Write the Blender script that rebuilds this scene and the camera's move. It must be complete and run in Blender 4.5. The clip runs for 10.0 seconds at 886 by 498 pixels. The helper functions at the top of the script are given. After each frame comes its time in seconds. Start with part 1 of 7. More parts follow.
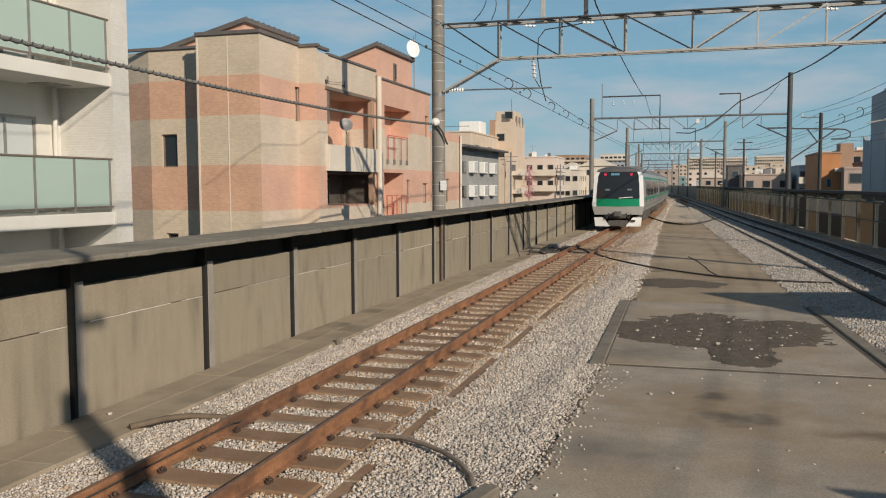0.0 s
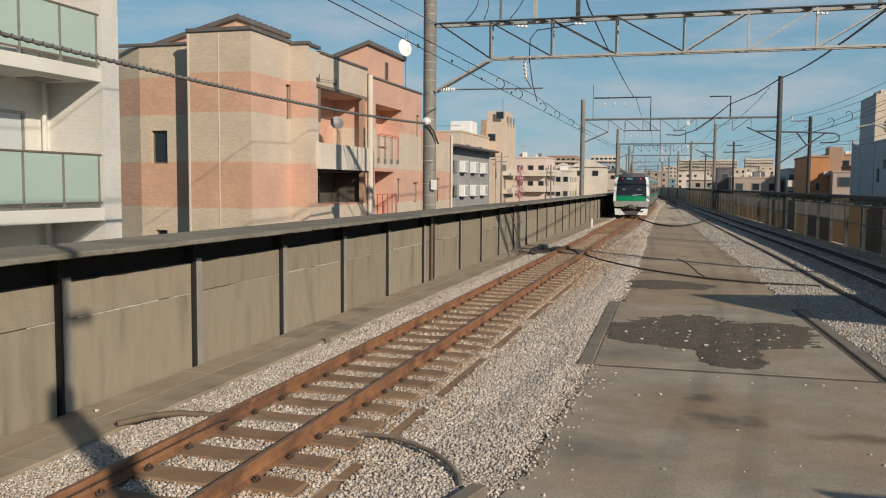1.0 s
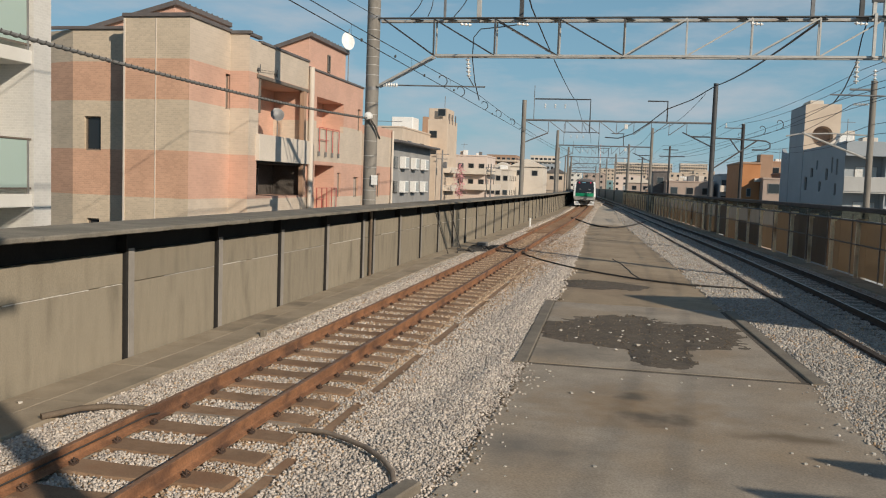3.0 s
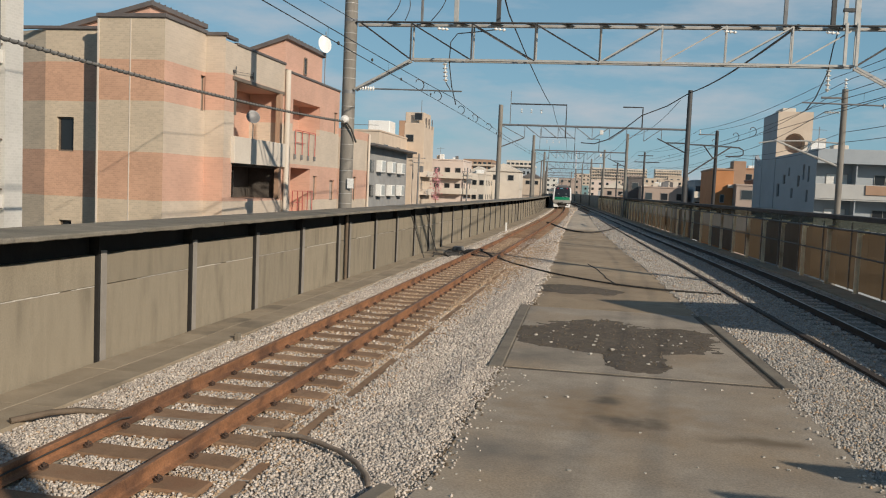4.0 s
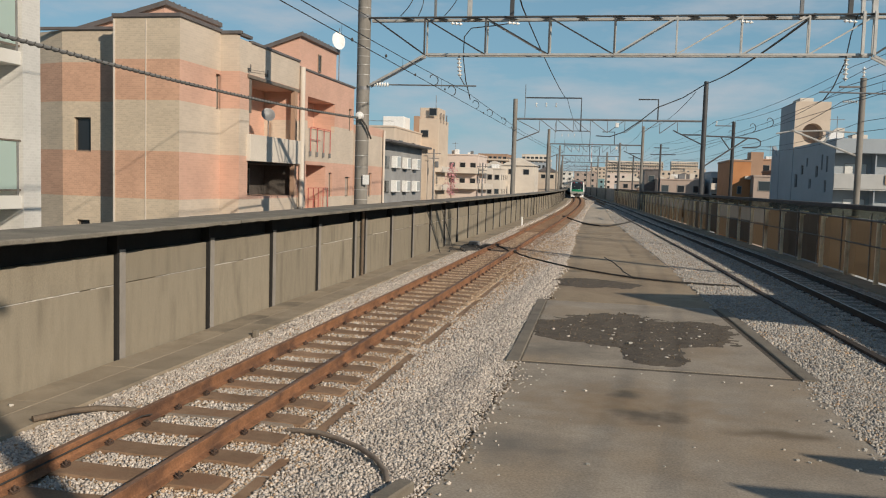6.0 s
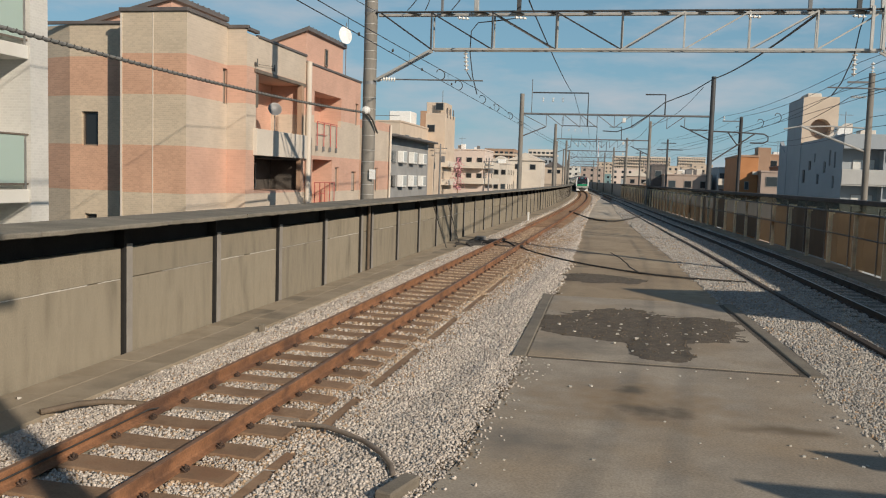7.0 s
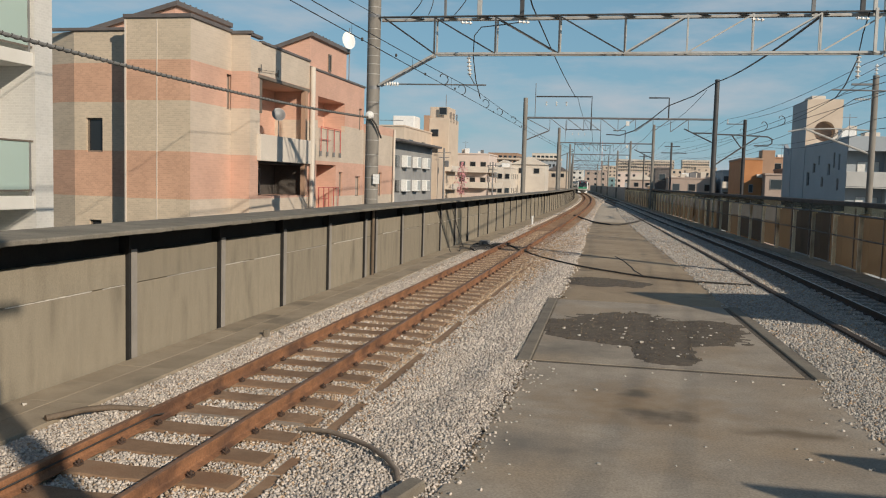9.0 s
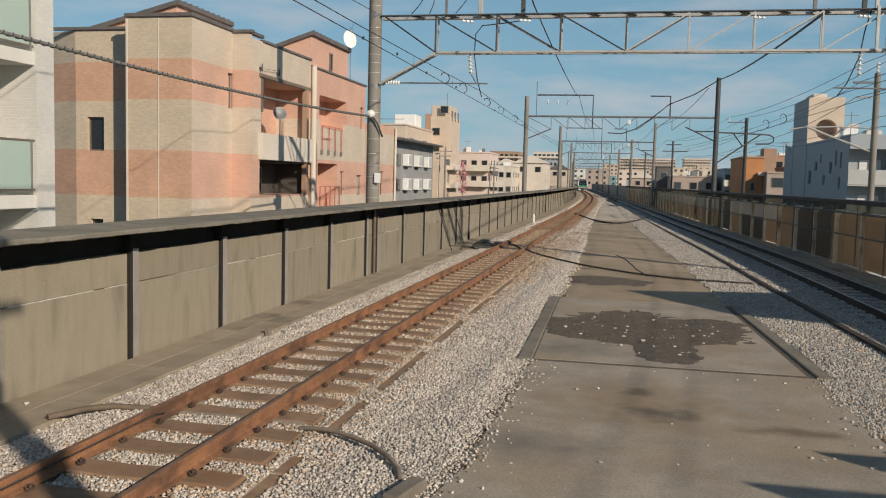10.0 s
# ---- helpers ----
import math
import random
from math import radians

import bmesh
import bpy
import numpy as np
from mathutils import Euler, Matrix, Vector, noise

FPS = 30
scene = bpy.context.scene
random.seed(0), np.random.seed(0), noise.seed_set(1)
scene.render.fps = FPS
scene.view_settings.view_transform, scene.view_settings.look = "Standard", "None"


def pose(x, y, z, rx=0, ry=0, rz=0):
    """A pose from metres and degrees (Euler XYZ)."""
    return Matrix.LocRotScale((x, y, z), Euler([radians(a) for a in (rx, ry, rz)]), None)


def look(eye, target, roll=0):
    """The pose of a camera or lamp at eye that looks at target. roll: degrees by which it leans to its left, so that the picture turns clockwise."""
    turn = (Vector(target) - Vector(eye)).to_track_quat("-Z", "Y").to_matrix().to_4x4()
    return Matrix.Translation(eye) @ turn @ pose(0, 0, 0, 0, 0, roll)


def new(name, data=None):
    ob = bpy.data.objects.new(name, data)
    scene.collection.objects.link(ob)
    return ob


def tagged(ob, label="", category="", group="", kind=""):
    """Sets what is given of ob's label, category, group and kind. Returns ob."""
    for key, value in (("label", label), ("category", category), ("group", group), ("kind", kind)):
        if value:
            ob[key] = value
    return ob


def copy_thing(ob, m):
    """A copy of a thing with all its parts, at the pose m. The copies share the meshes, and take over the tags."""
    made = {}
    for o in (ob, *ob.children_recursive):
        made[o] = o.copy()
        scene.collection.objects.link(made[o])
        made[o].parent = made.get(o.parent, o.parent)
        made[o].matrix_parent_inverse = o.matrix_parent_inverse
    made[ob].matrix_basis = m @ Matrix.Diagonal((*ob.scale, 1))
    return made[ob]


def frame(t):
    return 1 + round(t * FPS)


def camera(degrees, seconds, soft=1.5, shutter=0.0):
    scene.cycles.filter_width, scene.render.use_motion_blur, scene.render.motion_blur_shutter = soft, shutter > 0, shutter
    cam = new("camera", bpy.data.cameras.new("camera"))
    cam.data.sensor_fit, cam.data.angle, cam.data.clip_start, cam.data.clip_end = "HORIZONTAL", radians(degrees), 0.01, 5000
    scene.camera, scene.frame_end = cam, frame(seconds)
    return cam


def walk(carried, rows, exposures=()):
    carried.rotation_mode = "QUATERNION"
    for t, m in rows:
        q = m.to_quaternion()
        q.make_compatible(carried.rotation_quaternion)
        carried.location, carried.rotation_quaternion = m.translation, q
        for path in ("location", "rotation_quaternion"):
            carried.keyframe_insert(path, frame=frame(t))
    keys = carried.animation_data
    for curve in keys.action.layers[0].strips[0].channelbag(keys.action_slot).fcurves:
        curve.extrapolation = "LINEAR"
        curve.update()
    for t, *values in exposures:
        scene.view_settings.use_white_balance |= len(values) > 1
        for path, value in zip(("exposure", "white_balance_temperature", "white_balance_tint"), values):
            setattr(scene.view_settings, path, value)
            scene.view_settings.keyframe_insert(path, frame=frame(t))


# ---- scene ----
# Camera: held at one spot on the concrete at the end of a platform, 2.59 m above the rails.
EYE_HEIGHT = 2.585
cam = camera(54.0, 10.0, soft=1.1)
# seconds, yaw, pitch, roll
PATH = [
    (0.0, 16.28, -4.21, 0.26), (0.5, 15.86, -4.15, 0.19), (1.0, 15.66, -4.25, -0.35), (1.5, 15.50, -4.30, -0.62),
    (2.0, 15.11, -4.34, -0.75), (2.5, 14.32, -4.49, -1.01), (2.7, 13.20, -4.47, -1.30), (3.0, 11.74, -4.41, -1.99),
    (3.2, 11.10, -4.27, -2.18), (4.3, 10.16, -4.07, -2.42), (4.5, 10.27, -4.06, -2.43), (5.0, 10.63, -4.08, -2.24),
    (5.5, 10.81, -4.20, -1.88), (5.7, 11.01, -4.30, -1.72), (6.8, 11.51, -4.73, -1.78), (7.0, 11.61, -4.79, -1.80),
    (7.5, 11.78, -4.81, -1.89), (8.0, 11.88, -4.77, -1.81), (8.5, 11.85, -4.63, -1.65), (9.0, 11.86, -4.51, -1.51),
    (9.5, 11.92, -4.48, -1.57), (10.0, 11.95, -4.60, -1.43)]
walk(cam, [(t, pose(0, 0, EYE_HEIGHT, 90 + p, r, y)) for t, y, p, r in PATH])

# ---------------------------------------------------------------- light
SUN_TO = Vector((0.76, -0.65, 0.46))     # towards the sun: low, behind and to the right
world = bpy.data.worlds.new("sky")
scene.world = world
world.use_nodes = True
wn = world.node_tree.nodes
wl = world.node_tree.links
wn.clear()
w_out = wn.new("ShaderNodeOutputWorld")
w_bg = wn.new("ShaderNodeBackground")
w_bg.inputs["Strength"].default_value = 0.070
sky = wn.new("ShaderNodeTexSky")
sky.sky_type = "NISHITA"
sky.sun_disc = False
sky.sun_elevation = math.atan2(SUN_TO.z, math.hypot(SUN_TO.x, SUN_TO.y))
sky.sun_rotation = math.atan2(SUN_TO.x, SUN_TO.y)
sky.air_density, sky.dust_density, sky.ozone_density = 1.0, 0.25, 1.6
# thin cloud drawn out along the horizon
w_co = wn.new("ShaderNodeTexCoord")
w_map = wn.new("ShaderNodeMapping")
w_map.inputs["Scale"].default_value = (1.6, 1.6, 6.5)
w_map.inputs["Location"].default_value = (0.35, 0.1, 0.4)
w_noise = wn.new("ShaderNodeTexNoise")
w_noise.inputs["Scale"].default_value = 2.4
w_noise.inputs["Detail"].default_value = 7.0
w_noise.inputs["Roughness"].default_value = 0.58
w_ramp = wn.new("ShaderNodeValToRGB")
w_ramp.color_ramp.elements[0].position, w_ramp.color_ramp.elements[1].position = 0.46, 0.68
w_ramp.color_ramp.elements[1].color = (0.8, 0.8, 0.8, 1)
w_mix = wn.new("ShaderNodeMix")
w_mix.data_type = "RGBA"
w_mix.inputs[7].default_value = (6.9, 7.3, 7.9, 1)
wl.new(w_co.outputs["Generated"], w_map.inputs["Vector"])
wl.new(w_map.outputs["Vector"], w_noise.inputs["Vector"])
wl.new(w_noise.outputs["Fac"], w_ramp.inputs["Fac"])
w_up = wn.new("ShaderNodeMapRange")       # the cloud thins out overhead
w_up.inputs[1].default_value, w_up.inputs[2].default_value = 0.15, 0.65
w_up.inputs[3].default_value, w_up.inputs[4].default_value = 1.0, 0.1
w_thin = wn.new("ShaderNodeMath")
w_thin.operation = "MULTIPLY"
wl.new(w_ramp.outputs["Color"], w_thin.inputs[0])
wl.new(w_up.outputs[0], w_thin.inputs[1])
wl.new(w_thin.outputs[0], w_mix.inputs[0])
w_sep = wn.new("ShaderNodeSeparateXYZ")
wl.new(w_co.outputs["Generated"], w_sep.inputs[0])
w_low = wn.new("ShaderNodeMapRange")      # pale haze near the horizon
w_low.inputs[1].default_value, w_low.inputs[2].default_value = 0.0, 0.85
w_low.inputs[3].default_value, w_low.inputs[4].default_value = 0.72, 0.0
wl.new(w_sep.outputs[2], w_low.inputs[0])
wl.new(w_sep.outputs[2], w_up.inputs[0])
w_haze = wn.new("ShaderNodeMix")
w_haze.data_type = "RGBA"
w_haze.inputs[7].default_value = (2.75, 5.9, 8.0, 1)
wl.new(w_low.outputs[0], w_haze.inputs[0])
wl.new(sky.outputs["Color"], w_haze.inputs[6])
wl.new(w_haze.outputs[2], w_mix.inputs[6])
wl.new(w_mix.outputs[2], w_bg.inputs["Color"])
wl.new(w_bg.outputs["Background"], w_out.inputs["Surface"])

sun_data = bpy.data.lights.new("sun", "SUN")
sun_data.energy, sun_data.angle, sun_data.color = 4.35, radians(0.6), (1.0, 0.865, 0.70)
sun = new("sun", sun_data)
sun.matrix_world = look(SUN_TO * 100, (0, 0, 0))
scene.view_settings.exposure = 0.0


# ---------------------------------------------------------------- materials
def material(name, a, b, rough=0.8, metal=0.0, scale=1.5, fine=40.0, bump=0.15, streak=(1, 1, 1), spread=0.0,
             island=0.0, grit=0.25, stain=None, stain_at=(0.55, 0.7), stain_scale=0.6):
    """Two colours mixed by broad stains and fine grain, with fine relief; random shifts piece by piece."""
    m = bpy.data.materials.new(name)
    m.use_nodes = True
    n, k = m.node_tree.nodes, m.node_tree.links
    bsdf = n["Principled BSDF"]
    bsdf.inputs["Roughness"].default_value, bsdf.inputs["Metallic"].default_value = rough, metal
    co = n.new("ShaderNodeTexCoord")
    info = n.new("ShaderNodeObjectInfo")
    shift = n.new("ShaderNodeVectorMath")
    shift.operation = "MULTIPLY_ADD"
    k.new(info.outputs["Random"], shift.inputs[0])
    shift.inputs[1].default_value = (37, 23, 11)
    k.new(co.outputs["Object"], shift.inputs[2])
    stretch = n.new("ShaderNodeMapping")
    stretch.inputs["Scale"].default_value = streak
    k.new(shift.outputs[0], stretch.inputs["Vector"])
    big = n.new("ShaderNodeTexNoise")
    big.inputs["Scale"].default_value, big.inputs["Detail"].default_value, big.inputs["Roughness"].default_value = scale, 5, 0.62
    k.new(stretch.outputs["Vector"], big.inputs["Vector"])
    small = n.new("ShaderNodeTexNoise")
    small.inputs["Scale"].default_value, small.inputs["Detail"].default_value = fine, 3
    k.new(shift.outputs[0], small.inputs["Vector"])
    ramp = n.new("ShaderNodeMapRange")
    ramp.inputs[1].default_value, ramp.inputs[2].default_value = 0.32, 0.68
    k.new(big.outputs["Fac"], ramp.inputs[0])
    mix = n.new("ShaderNodeMix")
    mix.data_type = "RGBA"
    mix.inputs[6].default_value, mix.inputs[7].default_value = (*a, 1), (*b, 1)
    k.new(ramp.outputs[0], mix.inputs[0])
    colour = mix.outputs[2]
    if stain:
        blot = n.new("ShaderNodeTexNoise")
        blot.inputs["Scale"].default_value, blot.inputs["Detail"].default_value = stain_scale, 6
        k.new(stretch.outputs["Vector"], blot.inputs["Vector"])
        edge = n.new("ShaderNodeMapRange")
        edge.inputs[1].default_value, edge.inputs[2].default_value = stain_at
        k.new(blot.outputs["Fac"], edge.inputs[0])
        mix2 = n.new("ShaderNodeMix")
        mix2.data_type = "RGBA"
        mix2.inputs[7].default_value = (*stain, 1)
        k.new(edge.outputs[0], mix2.inputs[0])
        k.new(colour, mix2.inputs[6])
        colour = mix2.outputs[2]
    value = n.new("ShaderNodeMapRange")
    value.inputs[1].default_value, value.inputs[2].default_value = 0.25, 0.75
    value.inputs[3].default_value, value.inputs[4].default_value = 1 - grit, 1 + grit
    k.new(small.outputs["Fac"], value.inputs[0])
    last = value.outputs[0]
    for amount, source in ((spread, "object"), (island, "island")):
        if amount:
            shade = n.new("ShaderNodeMapRange")
            shade.inputs[3].default_value, shade.inputs[4].default_value = 1 - amount, 1 + amount
            if source == "object":
                k.new(info.outputs["Random"], shade.inputs[0])
            else:
                geo = n.new("ShaderNodeNewGeometry")
                k.new(geo.outputs["Random Per Island"], shade.inputs[0])
            times = n.new("ShaderNodeMath")
            times.operation = "MULTIPLY"
            k.new(last, times.inputs[0])
            k.new(shade.outputs[0], times.inputs[1])
            last = times.outputs[0]
    scaled = n.new("ShaderNodeVectorMath")
    scaled.operation = "SCALE"
    k.new(colour, scaled.inputs[0])
    k.new(last, scaled.inputs["Scale"])
    k.new(scaled.outputs[0], bsdf.inputs["Base Color"])
    if bump:
        relief = n.new("ShaderNodeBump")
        relief.inputs["Strength"].default_value, relief.inputs["Distance"].default_value = bump, 0.02
        k.new(small.outputs["Fac"], relief.inputs["Height"])
        k.new(relief.outputs["Normal"], bsdf.inputs["Normal"])
    return m


def tile_material(name, low, bands, brick, cream, tile=(0.24, 0.075), contrast=0.16):
    """Small wall tiles in horizontal bands of two colours; bands: the heights at which the colour changes."""
    m = bpy.data.materials.new(name)
    m.use_nodes = True
    n, k = m.node_tree.nodes, m.node_tree.links
    bsdf = n["Principled BSDF"]
    bsdf.inputs["Roughness"].default_value = 0.65
    co = n.new("ShaderNodeTexCoord")
    sep = n.new("ShaderNodeSeparateXYZ")
    k.new(co.outputs["Object"], sep.inputs[0])
    add = n.new("ShaderNodeMath")
    k.new(sep.outputs[0], add.inputs[0])
    k.new(sep.outputs[1], add.inputs[1])
    join = n.new("ShaderNodeCombineXYZ")
    k.new(add.outputs[0], join.inputs[0])
    k.new(sep.outputs[2], join.inputs[1])
    tiles = n.new("ShaderNodeTexBrick")
    tiles.inputs["Scale"].default_value = 1.0
    tiles.inputs["Brick Width"].default_value, tiles.inputs["Row Height"].default_value = tile
    tiles.inputs["Mortar Size"].default_value = 0.006
    tiles.inputs["Bias"].default_value = -0.2
    tiles.inputs["Color1"].default_value = (1 - contrast, 1 - contrast, 1 - contrast, 1)
    tiles.inputs["Color2"].default_value = (1 + contrast, 1 + contrast, 1 + contrast, 1)
    tiles.inputs["Mortar"].default_value = (1.05, 1.05, 1.05, 1)
    k.new(join.outputs[0], tiles.inputs["Vector"])
    level = n.new("ShaderNodeMapRange")
    level.inputs[1].default_value, level.inputs[2].default_value = low, low + 20.0
    k.new(sep.outputs[2], level.inputs[0])
    ramp = n.new("ShaderNodeValToRGB")
    ramp.color_ramp.interpolation = "CONSTANT"
    els = ramp.color_ramp.elements
    els[0].position, els[0].color = 0.0, (*cream, 1)
    els[1].position, els[1].color = (bands[0] - low) / 20.0, (*brick, 1)
    for i, z in enumerate(bands[1:]):
        e = els.new((z - low) / 20.0)
        e.color = (*(cream if i % 2 == 0 else brick), 1)
    k.new(level.outputs[0], ramp.inputs["Fac"])
    noise_t = n.new("ShaderNodeTexNoise")
    noise_t.inputs["Scale"].default_value, noise_t.inputs["Detail"].default_value = 0.9, 6
    k.new(co.outputs["Object"], noise_t.inputs["Vector"])
    dirt = n.new("ShaderNodeMapRange")
    dirt.inputs[1].default_value, dirt.inputs[2].default_value = 0.3, 0.7
    dirt.inputs[3].default_value, dirt.inputs[4].default_value = 0.9, 1.06
    k.new(noise_t.outputs["Fac"], dirt.inputs[0])
    mul = n.new("ShaderNodeVectorMath")
    mul.operation = "MULTIPLY"
    k.new(ramp.outputs["Color"], mul.inputs[0])
    k.new(tiles.outputs["Color"], mul.inputs[1])
    mul2 = n.new("ShaderNodeVectorMath")
    mul2.operation = "SCALE"
    k.new(mul.outputs[0], mul2.inputs[0])
    k.new(dirt.outputs[0], mul2.inputs["Scale"])
    k.new(mul2.outputs[0], bsdf.inputs["Base Color"])
    relief = n.new("ShaderNodeBump")
    relief.inputs["Strength"].default_value, relief.inputs["Distance"].default_value = 0.3, 0.01
    k.new(tiles.outputs["Fac"], relief.inputs["Height"])
    relief.invert = True
    k.new(relief.outputs["Normal"], bsdf.inputs["Normal"])
    return m


def glass_material(name, colour, rough, through_part):
    """A pane: part glossy, part see-through."""
    m = bpy.data.materials.new(name)
    m.use_nodes = True
    bsdf = m.node_tree.nodes["Principled BSDF"]
    bsdf.inputs["Base Color"].default_value = (*colour, 1)
    bsdf.inputs["Roughness"].default_value = rough
    bsdf.inputs["Transmission Weight"].default_value = through_part
    bsdf.inputs["IOR"].default_value = 1.45
    return m


M = {}
M["concrete_wall"] = material("concrete_wall", (0.228, 0.197, 0.147), (0.325, 0.282, 0.212), 0.9, scale=1.3, fine=60, streak=(2.2, 2.2, 0.5),
                              spread=0.10, grit=0.16, stain=(0.13, 0.112, 0.082), stain_at=(0.48, 0.78), stain_scale=1.3)
M["concrete_cap"] = material("concrete_cap", (0.155, 0.14, 0.11), (0.235, 0.21, 0.17), 0.92, scale=2, fine=50, spread=0.1, grit=0.2,
                             stain=(0.11, 0.105, 0.085))
M["concrete_path"] = material("concrete_path", (0.262, 0.214, 0.152), (0.362, 0.303, 0.224), 0.92, scale=1.3, fine=60, spread=0.04, grit=0.15,
                              stain=(0.165, 0.14, 0.105))
M["slab"] = material("slab", (0.252, 0.215, 0.170), (0.388, 0.332, 0.260), 0.9, scale=0.9, fine=38, grit=0.22, bump=0.25,
                     stain=(0.30, 0.225, 0.145), stain_at=(0.48, 0.72), stain_scale=0.5)
M["slab_far"] = material("slab_far", (0.255, 0.192, 0.125), (0.42, 0.33, 0.222), 0.92, scale=0.45, fine=30, grit=0.25, bump=0.3,
                         stain=(0.17, 0.13, 0.085), stain_at=(0.54, 0.72), stain_scale=0.9)
M["dust"] = material("dust", (0.44, 0.365, 0.275), (0.56, 0.48, 0.375), 0.95, scale=0.35, fine=12, bump=0.5, grit=0.3, stain=(0.24, 0.19, 0.13), stain_at=(0.60, 0.70), stain_scale=0.5)
M["kerb"] = material("kerb", (0.165, 0.14, 0.108), (0.235, 0.205, 0.16), 0.9, scale=2, fine=60, grit=0.2)
M["soil"] = material("soil", (0.085, 0.068, 0.05), (0.135, 0.11, 0.083), 0.95, scale=5, fine=45, bump=0.8, grit=0.45)
M["ballast_bed"] = material("ballast_bed", (0.33, 0.29, 0.24), (0.50, 0.455, 0.39), 0.95, scale=9, fine=24, bump=1.0, grit=0.5)
M["stone"] = material("stone", (0.455, 0.40, 0.347), (0.578, 0.52, 0.457), 0.9, scale=3, fine=60, bump=0.1, island=0.30, grit=0.1)
M["stone_rust"] = material("stone_rust", (0.36, 0.255, 0.165), (0.48, 0.36, 0.25), 0.9, scale=9, fine=60, bump=0.1, island=0.32, grit=0.1)
M["litter"] = material("litter", (0.10, 0.075, 0.05), (0.20, 0.16, 0.115), 0.95, scale=9, fine=60, bump=0.1, island=0.4, grit=0.2)
M["chip"] = material("chip", (0.42, 0.39, 0.34), (0.56, 0.53, 0.47), 0.9, scale=9, fine=60, bump=0.1, spread=0.25)
M["sleeper"] = material("sleeper", (0.215, 0.13, 0.074), (0.315, 0.205, 0.125), 0.9, scale=4, fine=70, spread=0.14, grit=0.2,
                        stain=(0.22, 0.12, 0.065), stain_scale=2)
M["rail_rust"] = material("rail_rust", (0.20, 0.094, 0.046), (0.31, 0.148, 0.072), 0.85, scale=3, fine=50, grit=0.28, stain=(0.115, 0.058, 0.034), stain_at=(0.47, 0.66), stain_scale=2.2)
# second track's rails with shade put into the colour; duct and wheels share it
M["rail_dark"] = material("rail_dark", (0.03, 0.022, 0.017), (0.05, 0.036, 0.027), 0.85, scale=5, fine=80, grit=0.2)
M["rail_top"] = material("rail_top", (0.19, 0.105, 0.06), (0.27, 0.16, 0.10), 0.6, 0.15, scale=8, fine=120, bump=0.03, grit=0.1)
M["rail_bright"] = material("rail_bright", (0.42, 0.41, 0.40), (0.52, 0.51, 0.50), 0.28, 0.9, scale=8, fine=120, bump=0.02, grit=0.08)
# second track's sleepers, darkened in colour to stand for shade
M["sleeper_shaded"] = material("sleeper_shaded", (0.15, 0.128, 0.105), (0.22, 0.19, 0.158), 0.9, scale=4, fine=70, spread=0.14, grit=0.2)
M["cap_dark"] = material("cap_dark", (0.03, 0.028, 0.028), (0.055, 0.05, 0.048), 0.8, scale=2, fine=40, grit=0.2)
# black that stands for deep shade under the cap and in the post slots
M["shade_black"] = material("shade_black", (0.014, 0.013, 0.012), (0.024, 0.022, 0.02), 0.9, scale=4, fine=50)
M["balcony_grey"] = material("balcony_grey", (0.40, 0.40, 0.39), (0.47, 0.47, 0.455), 0.85, scale=0.5, fine=20, bump=0.05, grit=0.06)
M["clip"] = material("clip", (0.055, 0.035, 0.026), (0.09, 0.055, 0.038), 0.8, scale=9, fine=70, spread=0.2)
M["post"] = material("post", (0.235, 0.215, 0.19), (0.30, 0.275, 0.245), 0.6, scale=3, fine=60, spread=0.08, grit=0.1, stain=(0.17, 0.12, 0.08), stain_at=(0.6, 0.8))
M["post_side"] = material("post_side", (0.05, 0.047, 0.043), (0.08, 0.075, 0.07), 0.7, scale=3, fine=60)
M["pole"] = material("pole", (0.165, 0.153, 0.135), (0.26, 0.243, 0.217), 0.85, scale=2, fine=60, streak=(2, 2, 0.4), grit=0.1)
M["steel_dark"] = material("steel_dark", (0.045, 0.047, 0.05), (0.075, 0.077, 0.08), 0.6, scale=3, fine=50, grit=0.15)
M["steel_pale"] = material("steel_pale", (0.40, 0.395, 0.375), (0.52, 0.515, 0.495), 0.5, 0.3, scale=3, fine=50, grit=0.12, stain=(0.3, 0.22, 0.15), stain_at=(0.62, 0.8))
M["steel_mid"] = material("steel_mid", (0.16, 0.165, 0.17), (0.23, 0.23, 0.235), 0.55, 0.3, scale=3, fine=50, grit=0.12)
# near-black steel: the shade of unlit sides is put into the colour
M["steel_shaded"] = material("steel_shaded", (0.022, 0.022, 0.024), (0.04, 0.04, 0.042), 0.6, scale=3, fine=50)
M["wire"] = material("wire", (0.05, 0.05, 0.052), (0.08, 0.08, 0.08), 0.55, 0.5, scale=5, fine=50, bump=0)
M["rubber"] = material("rubber", (0.035, 0.033, 0.03), (0.06, 0.055, 0.05), 0.8, scale=5, fine=80)
M["cable_grey"] = material("cable_grey", (0.13, 0.13, 0.125), (0.22, 0.22, 0.21), 0.7, scale=9, fine=60)
M["porcelain"] = material("porcelain", (0.72, 0.71, 0.68), (0.8, 0.79, 0.76), 0.25, scale=6, fine=40, bump=0)
M["hose"] = material("hose", (0.20, 0.16, 0.125), (0.28, 0.23, 0.18), 0.8, scale=4, fine=60, grit=0.2)
M["pipe_dark"] = material("pipe_dark", (0.10, 0.075, 0.052), (0.16, 0.12, 0.085), 0.8, scale=4, fine=60, grit=0.2)
M["wall_brown"] = material("wall_brown", (0.19, 0.13, 0.085), (0.28, 0.20, 0.135), 0.85, scale=1.2, fine=50, streak=(2, 2, 0.4), spread=0.15,
                           stain=(0.12, 0.085, 0.06))
